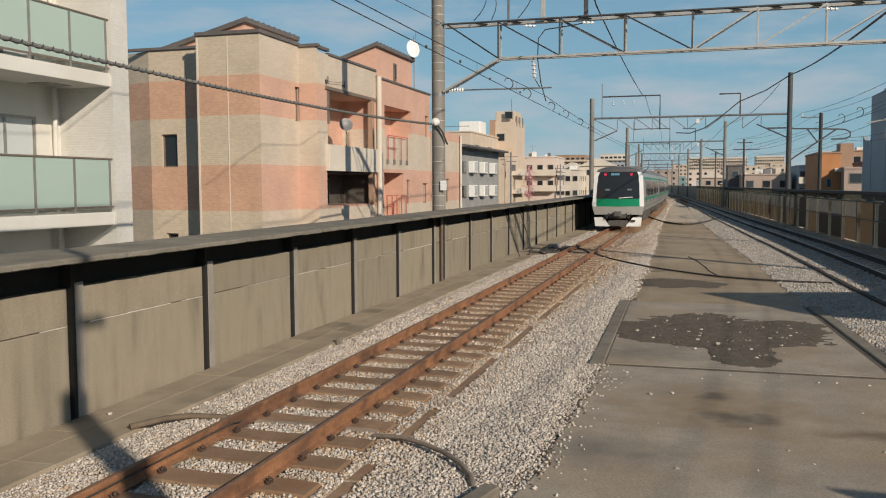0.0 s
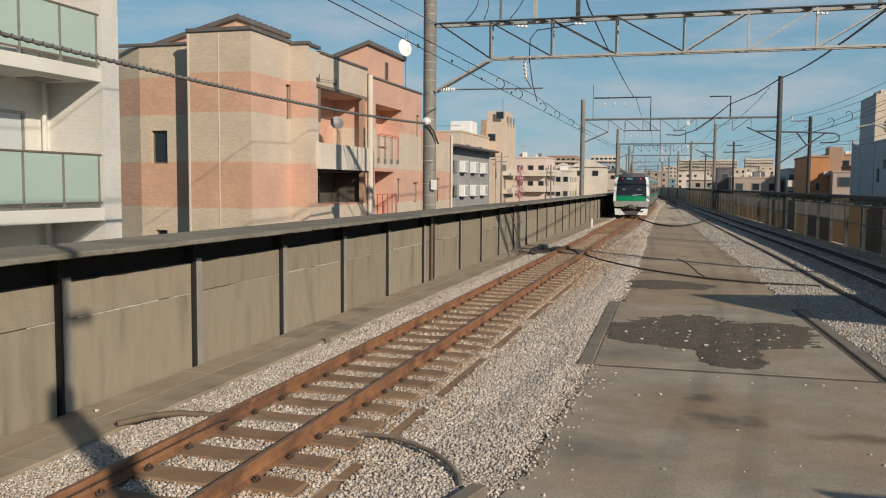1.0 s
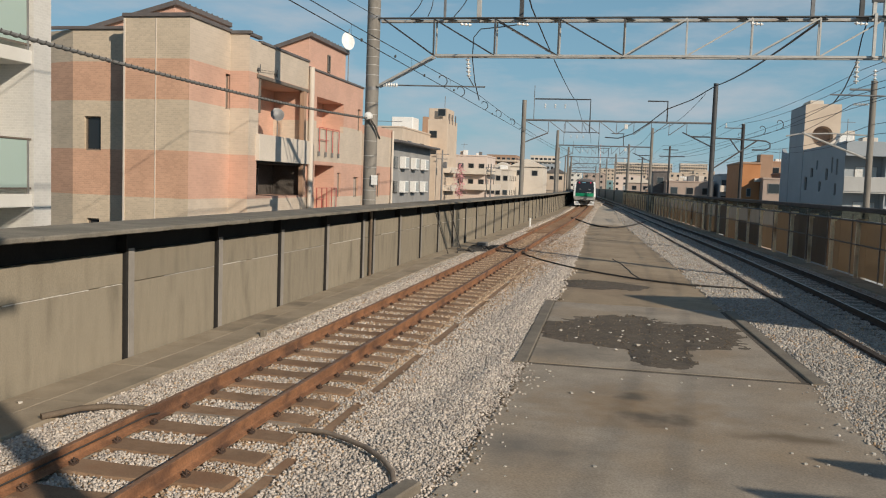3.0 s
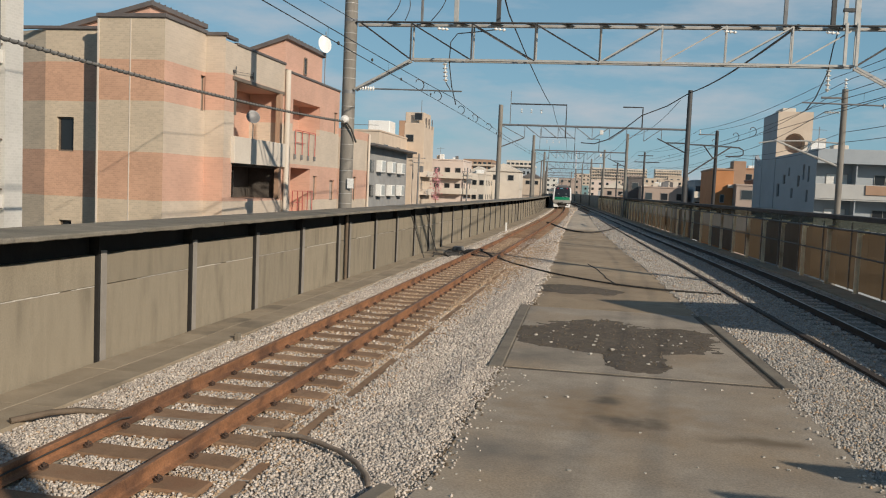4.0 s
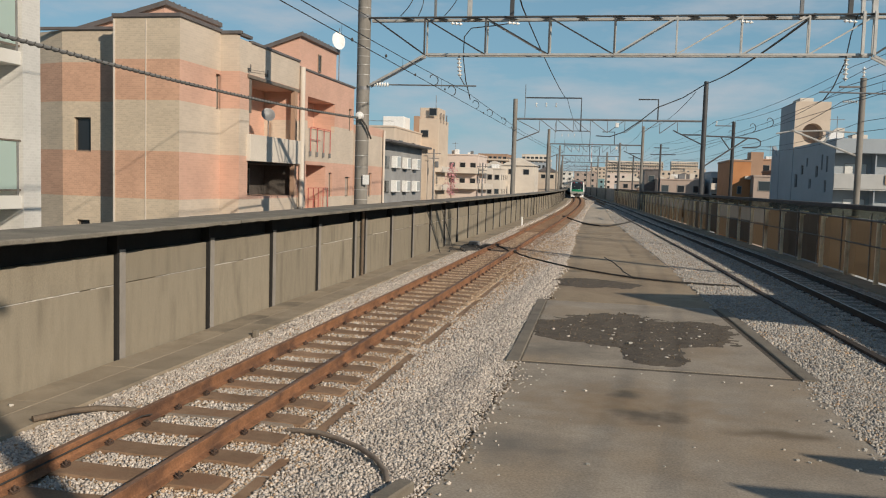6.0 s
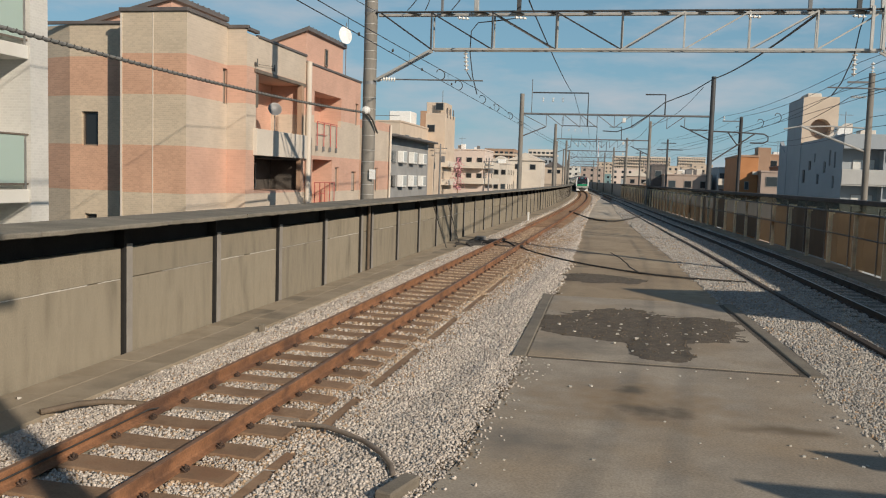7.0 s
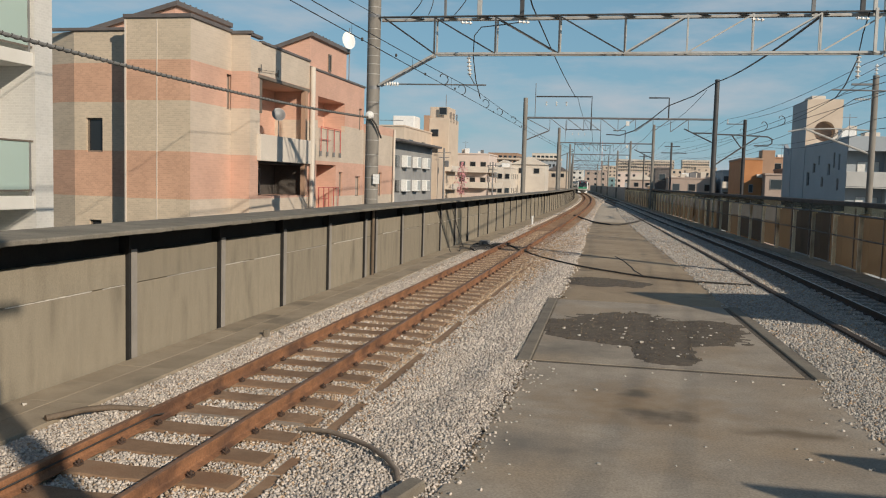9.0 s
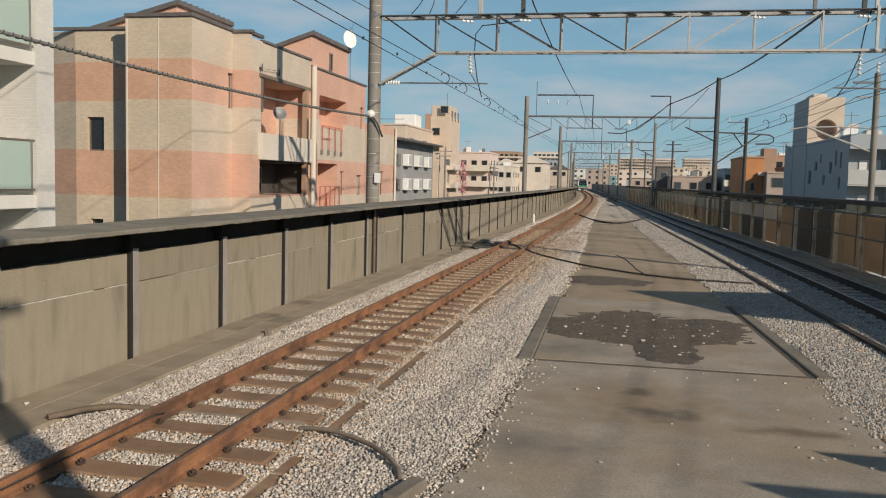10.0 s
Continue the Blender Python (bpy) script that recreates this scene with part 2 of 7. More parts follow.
M["wall_grey"] = material("wall_grey", (0.32, 0.30, 0.27), (0.42, 0.39, 0.35), 0.9, scale=1.2, fine=50, streak=(2, 2, 0.4), spread=0.12, stain=(0.2, 0.18, 0.16))
M["rust_post"] = material("rust_post", (0.66, 0.58, 0.43), (0.78, 0.70, 0.54), 0.75, scale=3, fine=60, spread=0.12, stain=(0.22, 0.13, 0.07))
M["white_wall"] = material("white_wall", (0.63, 0.61, 0.56), (0.71, 0.69, 0.64), 0.7, scale=0.8, fine=50, bump=0.05, grit=0.04, stain=(0.62, 0.59, 0.53), stain_at=(0.55, 0.8))
M["white_tile"] = tile_material("white_tile", -9, [40, 41], (0.6, 0.6, 0.6), (0.60, 0.585, 0.55), tile=(0.11, 0.055), contrast=0.05)
M["frosted"] = glass_material("frosted", (0.55, 0.68, 0.62), 0.45, 0.35)
M["pane"] = glass_material("pane", (0.05, 0.065, 0.075), 0.08, 0.0)
M["pane_dark"] = glass_material("pane_dark", (0.02, 0.023, 0.027), 0.12, 0.0)
M["frame_grey"] = material("frame_grey", (0.25, 0.245, 0.23), (0.33, 0.32, 0.3), 0.45, 0.4, scale=4, fine=40, bump=0.03, grit=0.05)
M["frame_brown"] = material("frame_brown", (0.14, 0.115, 0.09), (0.19, 0.155, 0.12), 0.5, scale=4, fine=40, bump=0.03, grit=0.05)
M["curtain"] = material("curtain", (0.62, 0.62, 0.6), (0.72, 0.72, 0.7), 0.9, scale=8, fine=40, streak=(6, 6, 0.2), bump=0.05)
M["tile_band"] = tile_material("tile_band", -9, [-1.1, 0.3, 1.74, 3.26, 4.80, 6.05], (0.575, 0.355, 0.245), (0.565, 0.475, 0.362), tile=(0.13, 0.062), contrast=0.09)
M["tile_brick"] = tile_material("tile_brick", -9, [-8.5, 30.0], (0.61, 0.375, 0.285), (0.61, 0.375, 0.285), contrast=0.05)
M["roof_grey"] = material("roof_grey", (0.10, 0.09, 0.088), (0.15, 0.135, 0.13), 0.6, scale=2, fine=40, grit=0.1)
M["red_paint"] = material("red_paint", (0.42, 0.10, 0.09), (0.5, 0.14, 0.12), 0.5, scale=4, fine=40, bump=0.03, grit=0.1)
M["beige"] = material("beige", (0.52, 0.42, 0.33), (0.60, 0.50, 0.40), 0.85, scale=0.5, fine=20, bump=0.05, grit=0.05)
M["beige_pale"] = material("beige_pale", (0.58, 0.52, 0.45), (0.66, 0.60, 0.52), 0.85, scale=0.5, fine=20, bump=0.05, grit=0.05)
M["pinkish"] = material("pinkish", (0.60, 0.50, 0.44), (0.66, 0.56, 0.5), 0.85, scale=0.5, fine=20, bump=0.05, grit=0.05)
M["grey_paint"] = material("grey_paint", (0.25, 0.25, 0.25), (0.32, 0.32, 0.315), 0.8, scale=0.5, fine=20, bump=0.05, grit=0.05)
M["cool_grey"] = material("cool_grey", (0.31, 0.345, 0.375), (0.37, 0.405, 0.435), 0.8, scale=0.3, fine=20, bump=0.05, grit=0.05)
M["orange"] = material("orange", (0.44, 0.19, 0.075), (0.51, 0.235, 0.10), 0.8, scale=0.5, fine=20, bump=0.05, grit=0.05)
M["brown_tile"] = material("brown_tile", (0.33, 0.21, 0.14), (0.40, 0.26, 0.18), 0.8, scale=0.5, fine=20, bump=0.05, grit=0.05)
M["mauve"] = material("mauve", (0.37, 0.29, 0.245), (0.43, 0.345, 0.295), 0.8, scale=0.5, fine=20, bump=0.05, grit=0.05)
M["ground"] = material("ground", (0.10, 0.10, 0.095), (0.20, 0.19, 0.17), 0.95, scale=0.02, fine=0.3, grit=0.4)
M["foliage_far"] = material("foliage_far", (0.045, 0.06, 0.035), (0.075, 0.09, 0.055), 0.95, scale=0.05, fine=0.5, grit=0.4, bump=0.5)
M["steel_train"] = material("steel_train", (0.30, 0.305, 0.295), (0.37, 0.375, 0.36), 0.4, 0.35, scale=2, fine=30, streak=(1, 0.3, 4), bump=0.03, grit=0.06)
M["train_green"] = material("train_green", (0.0, 0.20, 0.095), (0.0, 0.235, 0.11), 0.4, scale=3, fine=30, bump=0, grit=0.05)
M["train_white"] = material("train_white", (0.74, 0.75, 0.75), (0.8, 0.81, 0.8), 0.35, scale=3, fine=30, bump=0, grit=0.04)
M["train_roof"] = material("train_roof", (0.14, 0.143, 0.145), (0.20, 0.203, 0.206), 0.7, scale=2, fine=30, grit=0.12)
M["train_dome"] = material("train_dome", (0.075, 0.077, 0.08), (0.10, 0.10, 0.105), 0.5, scale=2, fine=30, bump=0, grit=0.08)
M["train_face"] = material("train_face", (0.42, 0.42, 0.40), (0.50, 0.50, 0.475), 0.4, 0.3, scale=3, fine=30, bump=0, grit=0.06)
M["train_under"] = material("train_under", (0.07, 0.068, 0.065), (0.11, 0.105, 0.1), 0.8, scale=3, fine=30)
M["sign_white"] = material("sign_white", (0.72, 0.72, 0.7), (0.8, 0.8, 0.78), 0.5, scale=5, fine=40, bump=0)
M["crane_red"] = material("crane_red", (0.55, 0.33, 0.31), (0.6, 0.38, 0.36), 0.6, scale=3, fine=10)


def lamp_material(name, colour, strength):
    m = bpy.data.materials.new(name)
    m.use_nodes = True
    b = m.node_tree.nodes["Principled BSDF"]
    b.inputs["Base Color"].default_value = (*colour, 1)
    b.inputs["Emission Color"].default_value = (*colour, 1)
    b.inputs["Emission Strength"].default_value = strength
    return m


M["tail_lamp"] = lamp_material("tail_lamp", (0.5, 0.02, 0.06), 0.35)
M["led"] = lamp_material("led", (0.10, 0.25, 0.35), 0.15)


def translucent_material(name, colour, share, clear=0.0, tint=(0.9, 0.9, 0.9)):
    """Smoky sheet that lets some sunlight glow through."""
    m = material(name, [c * 0.7 for c in colour], colour, 0.5, scale=1.0, fine=30, streak=(2, 2, 0.5), bump=0.05, spread=0.15, grit=0.15)
    n, k = m.node_tree.nodes, m.node_tree.links
    bsdf, out = n["Principled BSDF"], n["Material Output"]
    glow = n.new("ShaderNodeBsdfTranslucent")
    glow.inputs["Color"].default_value = (*colour, 1)
    mix = n.new("ShaderNodeMixShader")
    mix.inputs[0].default_value = share
    k.new(bsdf.outputs[0], mix.inputs[1])
    k.new(glow.outputs[0], mix.inputs[2])
    clear_part = n.new("ShaderNodeBsdfTransparent")
    clear_part.inputs["Color"].default_value = (*tint, 1)
    mix2 = n.new("ShaderNodeMixShader")
    mix2.inputs[0].default_value = clear
    k.new(mix.outputs[0], mix2.inputs[1])
    k.new(clear_part.outputs[0], mix2.inputs[2])
    k.new(mix2.outputs[0], out.inputs["Surface"])
    return m


M["sheet_brown"] = translucent_material("sheet_brown", (0.25, 0.205, 0.155), 0.6, 0.36, (0.52, 0.45, 0.36))
M["sheet_grey"] = translucent_material("sheet_grey", (0.30, 0.30, 0.29), 0.5, 0.35, (0.6, 0.58, 0.55))
# darker copy of the sheet, with shadows from behind put into the colour
M["sheet_shaded"] = translucent_material("sheet_shaded", (0.10, 0.085, 0.07), 0.4, 0.12, (0.45, 0.4, 0.33))
M["sheet_clear"] = translucent_material("sheet_clear", (0.045, 0.05, 0.047), 0.2, 0.55, (0.62, 0.66, 0.62))
M["pane_pale"] = glass_material("pane_pale", (0.50, 0.54, 0.55), 0.15, 0.0)
# near-black that puts the porch's shade into its colour
M["porch_shade"] = material("porch_shade", (0.06, 0.052, 0.045), (0.09, 0.08, 0.07), 0.9, scale=2, fine=20)


def spot(m, x, y, rx_, ry_, colour, strength):
    """A soft oily stain of its own shape on a slab."""
    n, k = m.node_tree.nodes, m.node_tree.links
    bsdf = n["Principled BSDF"]
    before = bsdf.inputs["Base Color"].links[0].from_socket
    co = n.new("ShaderNodeTexCoord")
    ns = n.new("ShaderNodeTexNoise")
    ns.inputs["Scale"].default_value, ns.inputs["Detail"].default_value = 2.6, 5
    k.new(co.outputs["Object"], ns.inputs["Vector"])
    add = n.new("ShaderNodeVectorMath")
    add.operation = "MULTIPLY_ADD"
    k.new(ns.outputs["Color"], add.inputs[0])
    add.inputs[1].default_value = (rx_ * 1.6, ry_ * 1.6, 0)
    k.new(co.outputs["Object"], add.inputs[2])
    mp_ = n.new("ShaderNodeMapping")
    mp_.vector_type = "TEXTURE"
    mp_.inputs["Location"].default_value = (x + rx_ * 0.8, y + ry_ * 0.8, -0.185)
    mp_.inputs["Scale"].default_value = (rx_, ry_, 1)
    k.new(add.outputs[0], mp_.inputs["Vector"])
    grad = n.new("ShaderNodeTexGradient")
    grad.gradient_type = "SPHERICAL"
    k.new(mp_.outputs["Vector"], grad.inputs["Vector"])
    sh_ = n.new("ShaderNodeMath")
    sh_.operation = "MULTIPLY"
    sh_.use_clamp = True
    sh_.inputs[1].default_value = strength
    k.new(grad.outputs["Fac"], sh_.inputs[0])
    mix = n.new("ShaderNodeMix")
    mix.data_type = "RGBA"
    mix.inputs[7].default_value = (*colour, 1)
    k.new(sh_.outputs[0], mix.inputs[0])
    k.new(before, mix.inputs[6])
    k.new(mix.outputs[2], bsdf.inputs["Base Color"])


spot(M["slab"], 0.25, 11.2, 1.6, 1.5, (0.26, 0.185, 0.11), 1.0)
spot(M["slab"], 0.22, 11.70, 0.26, 0.30, (0.13, 0.105, 0.075), 1.5)
spot(M["slab"], 0.50, 10.70, 0.55, 0.42, (0.125, 0.10, 0.072), 1.5)
spot(M["slab"], 2.0, 10.3, 0.9, 0.25, (0.17, 0.13, 0.085), 1.2)
spot(M["slab"], -0.9, 9.0, 0.8, 0.8, (0.15, 0.135, 0.115), 0.8)
spot(M["slab"], -0.8, 14.6, 1.2, 0.8, (0.17, 0.15, 0.12), 0.9)


# ---------------------------------------------------------------- mesh tools
class Geo:
    """Collects corners and faces for one mesh."""

    def __init__(self):
        self.v, self.f = [], []

    def add(self, verts, faces, m=None):
        o = len(self.v)
        self.v += [tuple(m @ Vector(p)) if m else tuple(p) for p in verts]
        self.f += [tuple(i + o for i in q) for q in faces]
        return self

    def box(self, x0, x1, y0, y1, z0, z1, bev=0.0, m=None):
        if bev <= 0:
            vs = [(x, y, z) for z in (z0, z1) for y in (y0, y1) for x in (x0, x1)]
            return self.add(vs, [(0, 2, 3, 1), (4, 5, 7, 6), (0, 1, 5, 4), (2, 6, 7, 3), (0, 4, 6, 2), (1, 3, 7, 5)], m)
        lo, hi = (x0, y0, z0), (x1, y1, z1)
        vs, idx = [], {}
        for c in range(8):
            bits = (c & 1, c >> 1 & 1, c >> 2 & 1)
            for axis in range(3):      # the corner's point on the face across this axis
                p = [(hi[a] - (bev if a != axis else 0)) if bits[a] else (lo[a] + (bev if a != axis else 0)) for a in range(3)]
                idx[c, axis] = len(vs)
                vs.append(tuple(p))
        fs = []
        for axis in range(3):
            u, w = (axis + 1) % 3, (axis + 2) % 3
            for side in (0, 1):
                ring = [(0, 0), (1, 0), (1, 1), (0, 1)]
                q = [idx[(side << axis) | (a << u) | (b << w), axis] for a, b in ring]
                fs.append(tuple(q if side else q[::-1]))
            for a in (0, 1):
                for b in (0, 1):
                    c0 = (a << u) | (b << w)
                    c1 = c0 | (1 << axis)
                    q = (idx[c0, u], idx[c1, u], idx[c1, w], idx[c0, w])
                    fs.append(q if a == b else q[::-1])
        for c in range(8):
            q = (idx[c, 0], idx[c, 1], idx[c, 2])
            fs.append(q if bin(c).count("1") % 2 else q[::-1])
        return self.add(vs, fs, m)

    def tube(self, p0, p1, r0, r1=None, n=8, caps=True):
        return self.line([p0, p1], r0, n, caps, r1)

    def line(self, pts, r, n=6, caps=True, r1=None):
        """A round bar through points."""
        pts = [Vector(p) for p in pts]
        r1 = r if r1 is None else r1
        vs, fs = [], []
        side = None
        for i, p in enumerate(pts):
            d = (pts[min(i + 1, len(pts) - 1)] - pts[max(i - 1, 0)]).normalized()
            if side is None:
                side = d.orthogonal().normalized()
            side = (side - d * side.dot(d)).normalized()
            up = d.cross(side)
            rr = r + (r1 - r) * i / (len(pts) - 1)
            vs += [p + (side * math.cos(2 * math.pi * j / n) + up * math.sin(2 * math.pi * j / n)) * rr for j in range(n)]
        for i in range(len(pts) - 1):
            fs += [(i * n + j, i * n + (j + 1) % n, (i + 1) * n + (j + 1) % n, (i + 1) * n + j) for j in range(n)]
        if caps:
            fs += [tuple(range(n))[::-1], tuple(range((len(pts) - 1) * n, len(pts) * n))]
        return self.add(vs, fs)

    def prism(self, pts, z0, z1):
        """A plan outline, anticlockwise, from z0 up to z1."""
        n = len(pts)
        vs = [(x, y, z0) for x, y in pts] + [(x, y, z1) for x, y in pts]
        return self.add(vs, [tuple(range(n))[::-1], tuple(range(n, 2 * n))] + [(i, (i + 1) % n, n + (i + 1) % n, n + i) for i in range(n)])

    def sweep(self, profile, ys, xf, zf=None):
        """A closed outline (u across, v up) drawn along the line x = xf(y)."""
        n = len(profile)
        vs = []
        for y in ys:
            vs += [(xf(y) + u, y, v + (zf(y) if zf else 0)) for u, v in profile]
        fs = [(i * n + j, i * n + (j + 1) % n, (i + 1) * n + (j + 1) % n, (i + 1) * n + j) for i in range(len(ys) - 1) for j in range(n)]
        fs += [tuple(range(n))[::-1], tuple(range((len(ys) - 1) * n, len(ys) * n))]
        return self.add(vs, fs)

    def lathe(self, outline, n=12, m=None):
        """An outline of (radius, height) turned round z."""
        vs = [(r * math.cos(2 * math.pi * j / n), r * math.sin(2 * math.pi * j / n), z) for r, z in outline for j in range(n)]
        fs = [(i * n + j, i * n + (j + 1) % n, (i + 1) * n + (j + 1) % n, (i + 1) * n + j) for i in range(len(outline) - 1) for j in range(n)]
        fs += [tuple(range(n))[::-1], tuple(range((len(outline) - 1) * n, len(outline) * n))]
        return self.add(vs, fs, m)

    def mesh(self, name, mat, smooth=False):
        me = bpy.data.meshes.new(name)
        me.from_pydata(self.v, [], self.f)
        if mat:
            me.materials.append(M[mat] if isinstance(mat, str) else mat)
        bm = bmesh.new()
        bm.from_mesh(me)
        bmesh.ops.recalc_face_normals(bm, faces=bm.faces)
        bm.to_mesh(me)
        bm.free()
        if smooth:
            me.polygons.foreach_set("use_smooth", [True] * len(me.polygons))
            me.set_sharp_from_angle(angle=radians(40))
        return me


def part(name, geo, mat, parent=None, label="", smooth=False):
    ob = new(name, geo.mesh(name, mat, smooth) if isinstance(geo, Geo) else geo)
    if parent:
        ob.parent = parent
    if label:
        ob["label"] = label
    return ob


def thing(name, label, category, group="", kind="", at=(0, 0, 0)):
    ob = new(name)
    ob.location = at
    ob.empty_display_size = 0.3
    return tagged(ob, label, category, group, kind)


def holed(geo, o, u, v, w, h, holes, depth):
    """A wall face from corner o along u (w long) and v (h high), with openings (u0, u1, v0, v1) and their reveals, depth deep."""
    o, u, v = Vector(o), Vector(u), Vector(v)
    inward = -u.cross(v)
    us = sorted({0.0, w, *[a for q in holes for a in q[:2]]})
    vs = sorted({0.0, h, *[a for q in holes for a in q[2:4]]})

    def at(a, b, d=0.0):
        return o + u * a + v * b + inward * d

    for a0, a1 in zip(us, us[1:]):
        for b0, b1 in zip(vs, vs[1:]):
            am, bmid = (a0 + a1) / 2, (b0 + b1) / 2
            if any(q[0] < am < q[1] and q[2] < bmid < q[3] for q in holes):
                continue
            geo.add([at(a0, b0), at(a1, b0), at(a1, b1), at(a0, b1)], [(0, 1, 2, 3)])
    for a0, a1, b0, b1 in [q[:4] for q in holes]:
        ring = [(a0, b0), (a1, b0), (a1, b1), (a0, b1)]
        for (p, q), (r, s) in zip(ring, ring[1:] + ring[:1]):
            geo.add([at(p, q), at(p, q, depth), at(r, s, depth), at(r, s)], [(0, 1, 2, 3)])
    return geo


# ---------------------------------------------------------------- plan of the line
def left_x(y):
    """Centre of the near track: straight, then a wide curve to the left, then straight on."""
    d = max(0.0, min(y, 215.0) - 60.0)
    return -4.43 - 2.15e-4 * d * d - 4.3e-4 * d * max(0.0, y - 215.0)


GAPS = [(-20, 11.6), (0, 11.1), (20, 10.43), (28, 10.12), (36, 9.74), (44, 9.25), (54, 8.55), (69, 7.55), (106, 5.75), (159, 4.15), (210, 3.75), (320, 3.75), (420, 3.75)]


def right_x(y):
    """Centre of the far track: the two tracks draw together past the platform's end."""
    for i in range(len(GAPS) - 1):
        (a, p), (b, q) = GAPS[i], GAPS[i + 1]
        if y <= b:
            s0 = (q - GAPS[i - 1][1]) / (b - GAPS[i - 1][0]) if i else (q - p) / (b - a)
            s1 = (GAPS[i + 2][1] - p) / (GAPS[i + 2][0] - a) if i + 2 < len(GAPS) else (q - p) / (b - a)
            t = (y - a) / (b - a)
            h = b - a
            return left_x(y) + (2 * t ** 3 - 3 * t ** 2 + 1) * p + (t ** 3 - 2 * t ** 2 + t) * h * s0 \
                + (-2 * t ** 3 + 3 * t ** 2) * q + (t ** 3 - t ** 2) * h * s1
    return left_x(y) + GAPS[-1][1]


def wall_left_x(y):
    return left_x(y) - 2.60


def wall_right_x(y):
    return right_x(y) + 2.38


def heading(xf, y):
    """The turn about z of a line x = xf(y), in degrees."""
    return -math.degrees(math.atan2(xf(y + 0.5) - xf(y - 0.5), 1.0))


YS = [-20, -10, 0, 10, 15, 20, 25, 30, 35, 40, 45, 50, 55, 60, 65] + list(range(70, 401, 10))


# ---------------------------------------------------------------- ground, deck and ballast
def edge_left(y):
    """Left edge of the concrete between the tracks."""
    return float(np.interp(y, [-20, 6, 8, 13.4, 21, 30, 38, 48, 75, 95, 118], [-1.9, -1.75, -1.45, -1.33, -1.48, -1.60, -1.72, -2.05, -2.6, -2.95, -3.35]))


def edge_right(y):
    return float(np.interp(y, [-20, 8, 13.4, 21, 30, 40, 49, 64, 75, 95, 118], [3.1, 2.9, 2.84, 2.42, 2.08, 1.5, 1.05, 0.3, -0.15, -0.75, -1.3]))


g = Geo()
g.add([(-3500, -3500, -8), (3500, -3500, -8), (3500, 3500, -8), (-3500, 3500, -8)], [(0, 1, 2, 3)])
tagged(part("ground", g, "ground"), "grey city ground far below the railway viaduct", "ground", kind="structure")

g = Geo()
ys = YS
n0 = len(ys)
vs = []
for y in ys:
    a, b = wall_left_x(y) - 0.5, wall_right_x(y) + 0.5
    vs += [(a, y, -0.45), (b, y, -0.45), (b, y, -1.6), (a, y, -1.6)]
g.add(vs, [(i * 4 + j, i * 4 + (j + 1) % 4, i * 4 + 4 + (j + 1) % 4, i * 4 + 4 + j) for i in range(n0 - 1) for j in range(4)] + [(0, 1, 2, 3), (n0 * 4 - 4, n0 * 4 - 1, n0 * 4 - 2, n0 * 4 - 3)])
tagged(part("viaduct_deck", g, "concrete_path"), "grey concrete deck of the railway viaduct", "viaduct", kind="structure")
g = Geo()
for k in range(10):
    for x in (-5.0, 3.0):
        yy = -10 + k * 32
        g.box(left_x(yy) + 4.4 + x - 0.6, left_x(yy) + 4.4 + x + 0.6, yy - 0.6, yy + 0.6, -8, -1.6, 0.05)
tagged(part("viaduct_piers", g, "concrete_path"), "grey concrete piers that carry the viaduct deck", "pier", kind="structure")

# ballast bed: a sheet with shallow relief between the two walls
g = Geo()
ycuts = [-20, -10, 0] + [4 + 0.5 * i for i in range(70)] + list(range(40, 401, 5))
cols = 26
vs = []
for y in ycuts:
    a, b = wall_left_x(y) + 0.02, wall_right_x(y) - 0.02
    for i in range(cols):
        x = a + (b - a) * i / (cols - 1)
        vs.append((x, y, -0.215 + 0.010 * noise.noise((x * 1.7, y * 1.7, 0))))
fs = [(j * cols + i, j * cols + i + 1, j * cols + cols + i + 1, j * cols + cols + i) for j in range(len(ycuts) - 1) for i in range(cols - 1)]
g.add(vs, fs)
tagged(part("ballast_bed", g, "ballast_bed"), "bed of grey crushed stone ballast under the tracks", "ballast", kind="structure")

DUCT_Y = [-20, 0, 19.6, 23.5, 30.4, 38.0, 46.3, 63.0, 91.5, 124.0, 210.0]
DUCT_X = [6.4, 5.35, 4.23, 4.0, 3.68, 3.32, 2.78, 1.82, 0.23, -1.72, -8.0]


def duct_x(y):
    return float(np.interp(y, DUCT_Y, DUCT_X))


PITCH, FIRST = 0.71, 7.09       # sleeper spacing and the place of one sleeper


